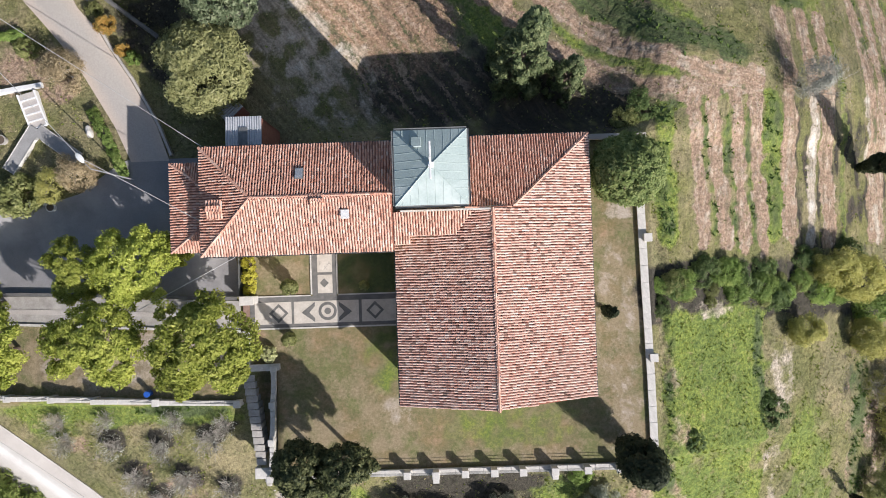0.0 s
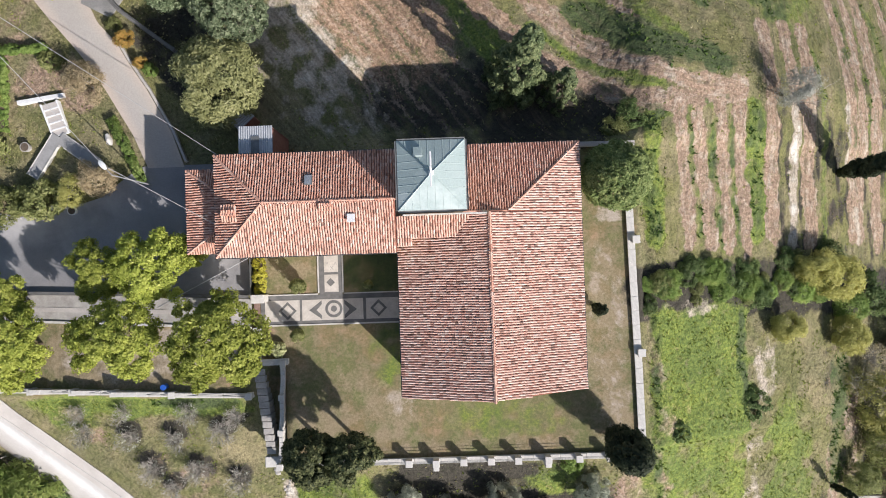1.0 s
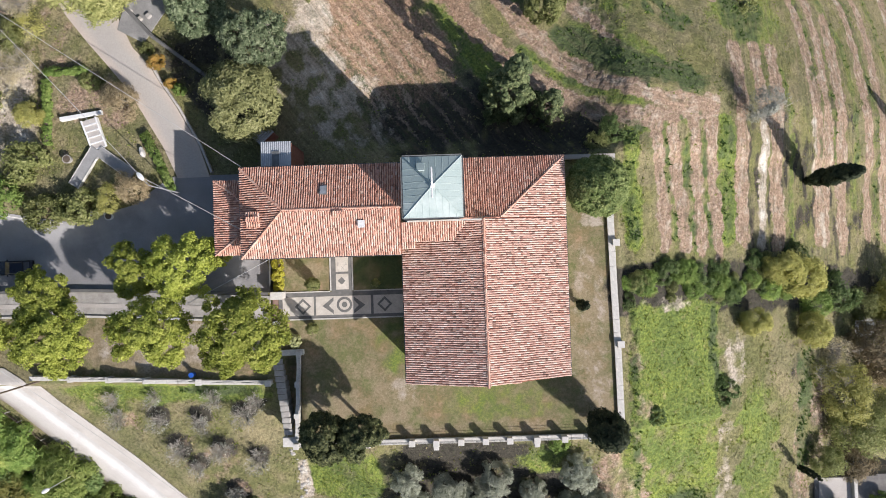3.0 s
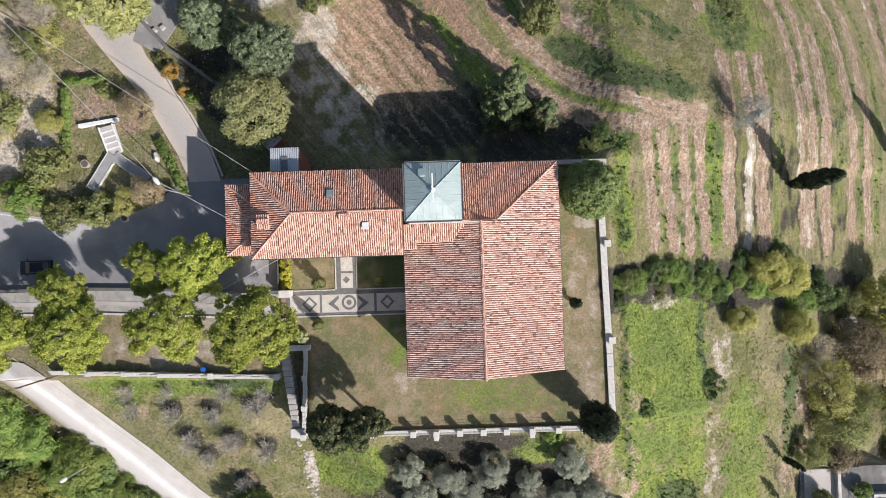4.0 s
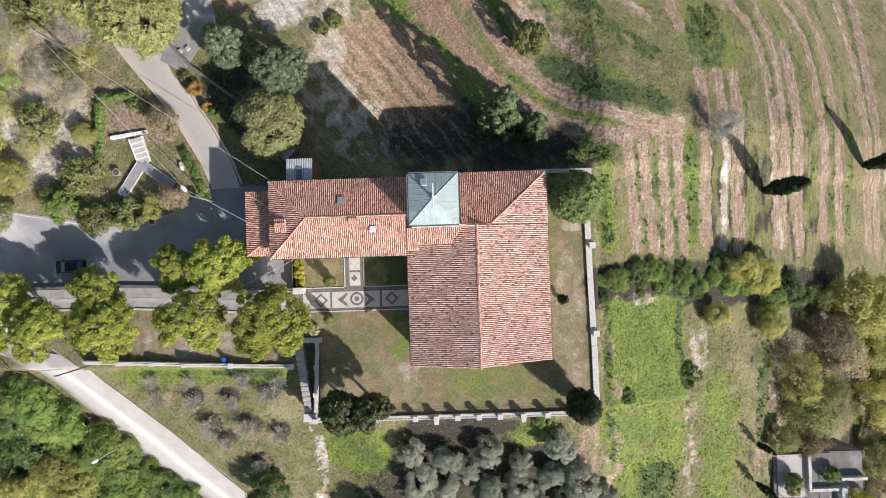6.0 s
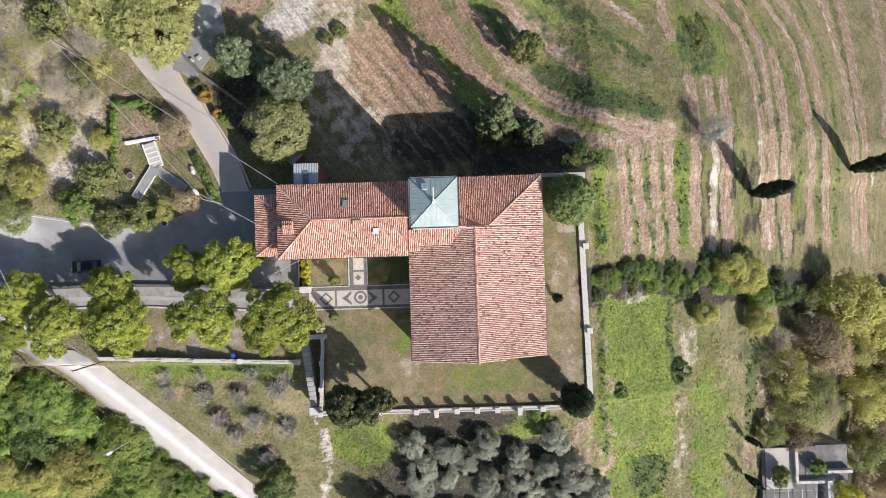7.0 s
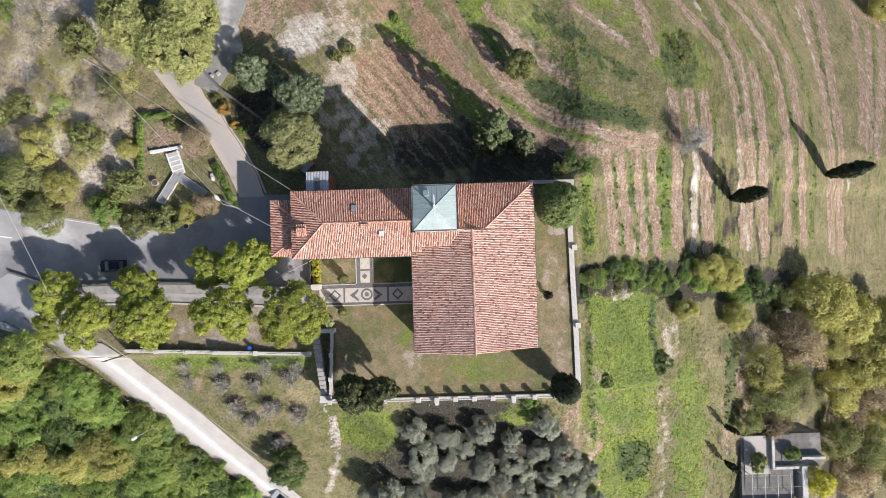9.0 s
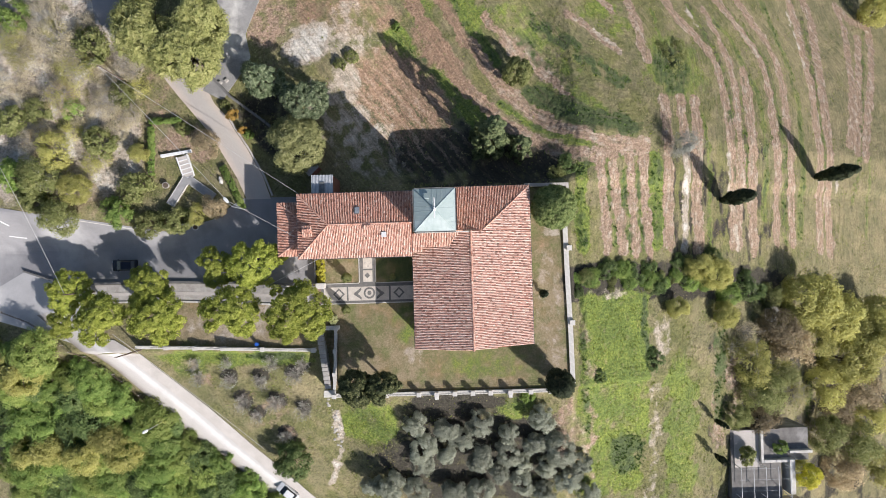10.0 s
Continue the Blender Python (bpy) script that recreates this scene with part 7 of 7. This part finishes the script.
# scrub, autumn trees and the wood
L_STRAW = leaf("dry_beige_leaves", [(0.0, (0.36, 0.30, 0.19)), (0.45, (0.56, 0.49, 0.33)), (1.0, (0.70, 0.64, 0.46))], 0.5, 0.3)
scrub = [make_tree("scrub_bush", "rough green scrub bush below the terraces", "shrub", "lobed", 2.4, 1.9, 0.0, (L_BRAMBLE, L_GREEN, L_WOOD)[k], 90, 46, 0.105, 71 + k, 0.08, 6, 0.5, long=2.2, puff=1.15, core=0.35) for k in range(3)]
line_rng = random.Random(12)
brambles = [(20.6, 14.6, 0.66), (18.8, 13.3, 0.59), (51.0, -7.4, 1.1), (56.5, -6.6, 1.2), (61.9, -8.6, 1.1)]
for k in range(46):
    brambles.append((21.5 + 0.62 * k + line_rng.uniform(-1.2, 1.2), -4.3 + line_rng.uniform(-1.9, 2.9) * (0.7 + 0.012 * k), line_rng.choice((0.26, 0.34, 0.42, 0.55, 0.72))))
plant(scrub, brambles, "scrub below the terraces")
plant([make_tree("weed_patch", "low green weeds on the terrace bank", "shrub", "lobed", 2.6, 0.55, 0.0, L_GREEN, 80, 42, 0.09, 76 + k, 0.05, 5, 0.4, puff=0.7) for k in range(2)],
      [(42.4, 34.4, 1.2), (44.6, 37.0, 0.8), (40.6, 37.0, 0.6)], "weeds on the banks")
plant(make_tree("low_thicket", "low dark thicket patch in the meadow", "shrub", "lobed", 2.0, 0.9, 0.0, L_BRAMBLE, 70, 50, 0.1, 79, 0.05, 5, 0.4, puff=0.7), [(34.9, -17.8, 1.0), (24.6, -19.4, 0.6)], "thickets in the meadow")
golds = [make_tree("autumn_tree", "autumn tree with yellowing leaves", "tree", "lobed", 3.2, 5.6, 0.8, L_GOLD, 120, 78, 0.12, 81 + k, 0.15, 7, 0.4, long=2.2, puff=1.05) for k in range(3)]
plant(golds, [(43.6, -2.1, 0.78), (47.1, -3.6, 0.92), (49.7, -11.2, 0.75), (39.3, -9.5, 0.65), (70.0, -9.4, 1.63), (79.3, -14.1, 1.65), (88.8, -19.7, 1.65), (84.0, -23.5, 1.70), (92.0, -15.2, 1.52),
              (72.0, -45.0, 0.87), (-56.7, 12.8, 0.76), (-46.7, 18.0, 0.49), (-70.6, -17.1, 1.12), (-72.5, -15.2, 0.89), (-70.1, -31.2, 1.07), (-63.6, -32.2, 1.18),
              (-56.4, -32.2, 1.05), (-58.9, -29.0, 0.92), (-73.8, -32.5, 1.08), (-45.6, 38.6, 0.80), (111.0, 59.3, 1.34), (67.1, -13.1, 1.02)], "yellowing trees")
rusts = [make_tree("brown_tree", ("brown autumn tree with thinning leaves", "thinning autumn tree with pale yellow leaves", "autumn tree with olive and yellow leaves")[k], "tree", "lobed", 3.2, 5.0, 0.6, (L_RUST, L_GOLD, L_GREEN)[k], (105, 85, 95)[k], 68, 0.105, 91 + k, 0.14, 9, 0.4, M_TWIG, long=2.2, puff=1.1) for k in range(3)]
plant(rusts, [(61.6, -15.2, 1.38), (56.3, -20.3, 1.21), (58.1, -25.9, 1.37), (65.8, -18.4, 1.21), (73.0, -19.3, 1.19), (52.8, -30.1, 0.77), (58.9, -32.1, 1.0), (76.8, -29.2, 1.30), (78.4, -38.5, 1.40),
              (89.3, -31.2, 1.53), (93.6, -36.9, 1.41), (90.1, -42.7, 1.56), (85.7, -48.5, 1.39), (96.4, -50.5, 1.44), (-59.2, 8.1, 1.09), (-35.9, 19.0, 0.72), (-59.9, 18.1, 0.93), (-61.6, 14.6, 1.09),
              (-34.9, 9.4, 0.66), (-38.3, 8.1, 0.55), (64.3, -23.8, 1.01), (83.2, -34.2, 1.14)], "brown autumn trees")
dries = [make_tree("dry_bush", "low dry beige bush in the thicket", "shrub", "lobed", 2.5, 1.7, 0.0, (L_STRAW, L_GOLD, L_STRAW)[k], 46, 60, 0.055, 161 + k, 0.06, 6, 0.2, M_TWIG, long=2.4, puff=1.2) for k in range(3)]
plant(dries, [(-64.9, 38.8, 1.0), (-59.7, 36.9, 1.1), (-54.3, 38.4, 0.9), (-62.6, 32.7, 1.2), (-57.3, 32.5, 1.1), (-52.1, 30.6, 1.0), (-64.8, 27.5, 0.9), (-58.5, 27.3, 1.2), (-52.3, 26.2, 0.9), (-63.3, 21.4, 1.1),
              (-57.9, 22.1, 1.0), (-50.8, 21.8, 1.1), (-60.0, 16.9, 0.9), (-53.7, 16.7, 1.1), (-66.1, 34.6, 1.0), (-54.5, 34.1, 1.2), (-48.8, 25.3, 0.8), (-56.0, 24.6, 1.0), (-61.3, 40.4, 1.0), (-46.8, 28.7, 0.9)], "dry bushes in the thicket")
L_ORANGE = leaf("orange_autumn_leaves", [(0.0, (0.10, 0.10, 0.03)), (0.4, (0.27, 0.20, 0.05)), (0.75, (0.42, 0.24, 0.07)), (1.0, (0.46, 0.42, 0.12))], 2.2, 0.3)
plant(make_tree("orange_shrub", "orange and green autumn shrub beside the lane wall", "shrub", "lobed", 1.4, 2.2, 0.0, L_ORANGE, 60, 60, 0.09, 175, 0.06, 5, 0.4, core=0.6), [(-32.0, 23.8, 0.85), (-30.6, 21.4, 0.6)], "autumn shrubs by the lane")
climber = make_tree("terrace_shrub", "leafy green shrub growing over the terrace", "shrub", "lobed", 1.7, 2.6, 0.0, L_GREEN, 70, 60, 0.13, 171, 0.07, 6, 0.2)
plant(climber, [(54.6, -37.4, 1.0)], "terrace shrubs", ground_z(54.6, -37.4) + 17.6)
plant(make_tree("yellow_shrub", "bright yellow-green shrub beside the terrace wall", "shrub", "lobed", 1.9, 3.4, 0.0, L_HEDGE, 80, 60, 0.13, 172, 0.07, 6, 0.2), [(66.2, -41.9, 1.1)], "terrace shrubs", ground_z(66.2, -41.9) + 18.4)
plant(make_tree("dark_shrub", "dark green shrub in the corner of the terrace", "shrub", "lobed", 1.3, 1.6, 0.0, L_WOOD, 60, 55, 0.12, 173, 0.06, 5, 0.2), [(61.2, -36.4, 1.0)], "terrace shrubs", ground_z(61.2, -36.4) + 17.6)
bushes = [make_tree("garden_bush", "rounded green garden bush", "shrub", "lobed", 2.2, 2.5, 0.0, (L_GREEN, L_WOOD)[k % 2], 70, 60, 0.14, 101 + k, 0.07, 6, 0.3) for k in range(3)]
plant(bushes, [(-47.5, 12.6, 1.20), (-50.9, 8.8, 1.13), (-46.2, 6.8, 1.09), (-41.5, 7.5, 1.09), (-66.1, 15.4, 1.28), (-66.6, 23.8, 1.20), (-62.6, 25.0, 1.04), (-56.9, 25.1, 0.80), (-49.1, 27.2, 0.96),
               (-53.3, 34.5, 1.34), (-65.5, 39.8, 1.19), (-52.5, 19.8, 1.20), (-33.2, 25.2, 0.42), (-29.6, 20.6, 0.36), (-39.8, 21.7, 0.56), (-63.7, 11.4, 1.05), (-6.1, 38.2, 0.40), 
               (-13.4, 32.5, 0.56), (-15.2, 31.3, 0.48), (13.0, -21.9, 0.55), (56.8, -39.6, 0.9)], "garden bushes")
bares = [make_bare("bare_shrub", "grey half-bare shrub with a few dry leaves", 3.2, 3.2, 111 + k, (L_STRAW, L_GOLD, L_STRAW, L_RUST)[k], 80, 44, 0.06, 10, 12) for k in range(4)]
plant(bares, [(-58.4, 35.9, 1.23), (-55.5, 30.8, 1.08), (-50.7, 25.6, 0.92), (-62.5, 19.9, 0.93), (-47.6, 23.9, 0.71), (-64.3, 33.8, 0.92), (-68, 29, 1.0), (-58.5, 27, 1.0), (-47, 31, 0.9), (-66, 36.5, 1.0), (-57, 33.5, 0.9), (-55, 12.5, 0.7), (55.2, -14.9, 0.8), (62.9, -21.0, 1.0), (57.8, -25.7, 1.0), (76.9, -37.4, 1.1), (87.7, -44.9, 1.1), (70.4, -29.0, 0.9), (94.9, -43.6, 1.1), (82.7, -30.1, 1.1), (92.0, -31.5, 1.0), (51.9, -17.4, 0.7)], "half-bare shrubs")
youngs = [make_bare("young_olive", "small grey leafless young tree in rough grass", 1.5, 1.9, 121 + k, L_SILVER, 16, 14, 0.07, 8, 24) for k in range(3)]
plant(youngs, [(-40.7, -18.4, 1.08), (-35.4, -18.8, 1.07), (-30.1, -18.9, 1.07), (-24.4, -17.9, 1.15), (-33.7, -22.9, 1.19), (-28.1, -22.9, 1.27), (-23.5, -24.2, 1.28), (-27.8, -15.7, 0.95), (-35.4, -15.7, 0.96),
               (-40.8, -15.9, 0.88), (-22.8, -16.3, 0.95), (-27.3, -29.4, 1.11), (-31.7, -25.4, 0.90)], "young trees in the plot")
plant(make_tree("dark_bush", "dark green bushy tree beside the gravel lane", "tree", "lobed", 4.0, 5.6, 0.2, L_BRAMBLE, 120, 80, 0.13, 131, 0.2, 7, 0.3, long=2.4, puff=0.8), [(-26.5, -33.1, 0.9)], "bushy trees by the lane")
locusts = [make_tree("locust_tree", "green locust tree in the wood", "tree", "lobed", 3.4, 4.4, 0.2, (L_WOOD, L_WOODY, L_BRAMBLE, L_WOOD, L_WOODY)[k], 84, 52, 0.115, 141 + k, 0.12, 6, 0.5, None, 0.2, 4.0, 0.9, 1.15, 0.35) for k in range(5)]
wood_rng = random.Random(4)
wood = []
for gy in np.arange(-10.5, -47, -2.9):
    for gx in np.arange(-79, -24, 3.0):
        x, y = gx + wood_rng.uniform(-1.2, 1.2), gy + wood_rng.uniform(-1.1, 1.1)
        lane_y = np.interp(x, [-95, -74, -66, -60, -54, -44, -36, -26], [-10, -9.5, -12, -16, -22, -29.5, -35.5, -45])
        if y < lane_y - (0.2 if x < -45 else 1.0):
            wood.append((round(x, 1), round(y, 1), wood_rng.choice((0.5, 0.6, 0.7, 0.8, 0.95, 1.1))))
plant(locusts, wood, "locust wood", 0.6)
for o, s, tall in grown:
    o.scale = (s, s, s * tall)
    del o["_s"]


# ---- rough grass and weeds over the slopes ----
def tufts(name, label, pts, size, material, seed, blades=5):
    rng = np.random.default_rng(seed)
    k = len(pts)
    base = np.concatenate([pts, height(pts[:, 0], pts[:, 1])[:, None]], 1)
    s = size * rng.uniform(0.6, 1.5, k)
    tri = []
    for _ in range(blades):
        a, lean, w = rng.uniform(0, 6.283, k), rng.uniform(0.25, 1.0, k) * s, 0.22 * s
        d = np.stack([np.cos(a), np.sin(a), np.zeros(k)], 1)
        q = np.stack([-np.sin(a), np.cos(a), np.zeros(k)], 1)
        tip = base + d * lean[:, None] + np.array([0, 0, 1.0]) * (0.75 * s * rng.uniform(0.5, 1.0, k))[:, None]
        tri += [np.stack([base - q * w[:, None], tip, base + q * w[:, None] + d * 0.02], 1)]
    V = np.concatenate(tri).reshape(-1, 3)
    n = len(V)
    me = bpy.data.meshes.new(name)
    me.vertices.add(n)
    me.vertices.foreach_set("co", V.ravel())
    me.loops.add(n)
    me.loops.foreach_set("vertex_index", np.arange(n))
    me.polygons.add(n // 3)
    me.polygons.foreach_set("loop_start", np.arange(0, n, 3))
    me.update(calc_edges=True)
    me.materials.append(material)
    tagged(new(name, me), label, "grass", kind="stuff")


def grow_grass():
    rng = np.random.default_rng(77)
    n = 120000
    x, y = rng.uniform(-76, 102, n), rng.uniform(-48, 54, n)
    ok = (paved(x, y) < 0.3) & ~((x > -25) & (x < 20.6) & (y > -21.3) & (y < 11.5)) & ~((x > -45) & (x < -19) & (y > -14) & (y < -5))
    ok &= ~((x > 52) & (x < 68) & (y > -52) & (y < -33))
    x, y = x[ok], y[ok]
    U, V = warped(x, y)
    soil, lush, pale, lawn, deep, litter_shade = (np.zeros(x.shape) for _ in range(6))
    mark_patches(x, y, U, V, soil, lush, pale, lawn, deep, litter_shade)
    bare = np.maximum(soil, pale)
    clump = waves(x, y, 2.5, 21) + 0.6 * waves(x, y, 7.0, 22)
    r = rng.random(len(x))
    _, _, rows = furrows(x, y)
    keep = r < np.clip(0.55 + 0.35 * clump, 0.08, 1.0) * np.where((bare > 0.35) | (litter_shade > 0.6), 0.14, 1.0) * (1 - 0.55 * rows)
    wet = np.maximum(lush, deep) + 0.18 * clump + rng.normal(0, 0.15, len(x))
    P = np.stack([x, y], 1)
    tufts("dark_grass_tuft", "coarse dark green grass on the banks", P[keep & (deep > 0.28)], 0.34, L_DEEPGRASS, 1)
    tufts("green_grass_tuft", "fresh green grass and weeds on the slope", P[keep & (deep <= 0.28) & (wet > 0.26)], 0.2, L_GRASS, 2)
    tufts("dry_grass_tuft", "dry straw-coloured grass on the slope", P[keep & (deep <= 0.28) & (wet <= 0.26)], 0.18, L_HAY, 3)


L_GRASS = leaf("fresh_grass", [(0.0, (0.065, 0.10, 0.016)), (0.4, (0.16, 0.21, 0.036)), (0.75, (0.26, 0.30, 0.07)), (1.0, (0.39, 0.38, 0.15))], 0.5, 0.35)
L_HAY = leaf("dry_grass", [(0.0, (0.17, 0.165, 0.065)), (0.4, (0.33, 0.31, 0.145)), (0.75, (0.46, 0.41, 0.23)), (1.0, (0.60, 0.53, 0.35))], 0.3, 0.3)
L_DEEPGRASS = leaf("dark_grass", [(0.0, (0.02, 0.05, 0.012)), (0.4, (0.055, 0.10, 0.022)), (0.75, (0.10, 0.155, 0.036)), (1.0, (0.19, 0.23, 0.07))], 0.5, 0.3)
grow_grass()
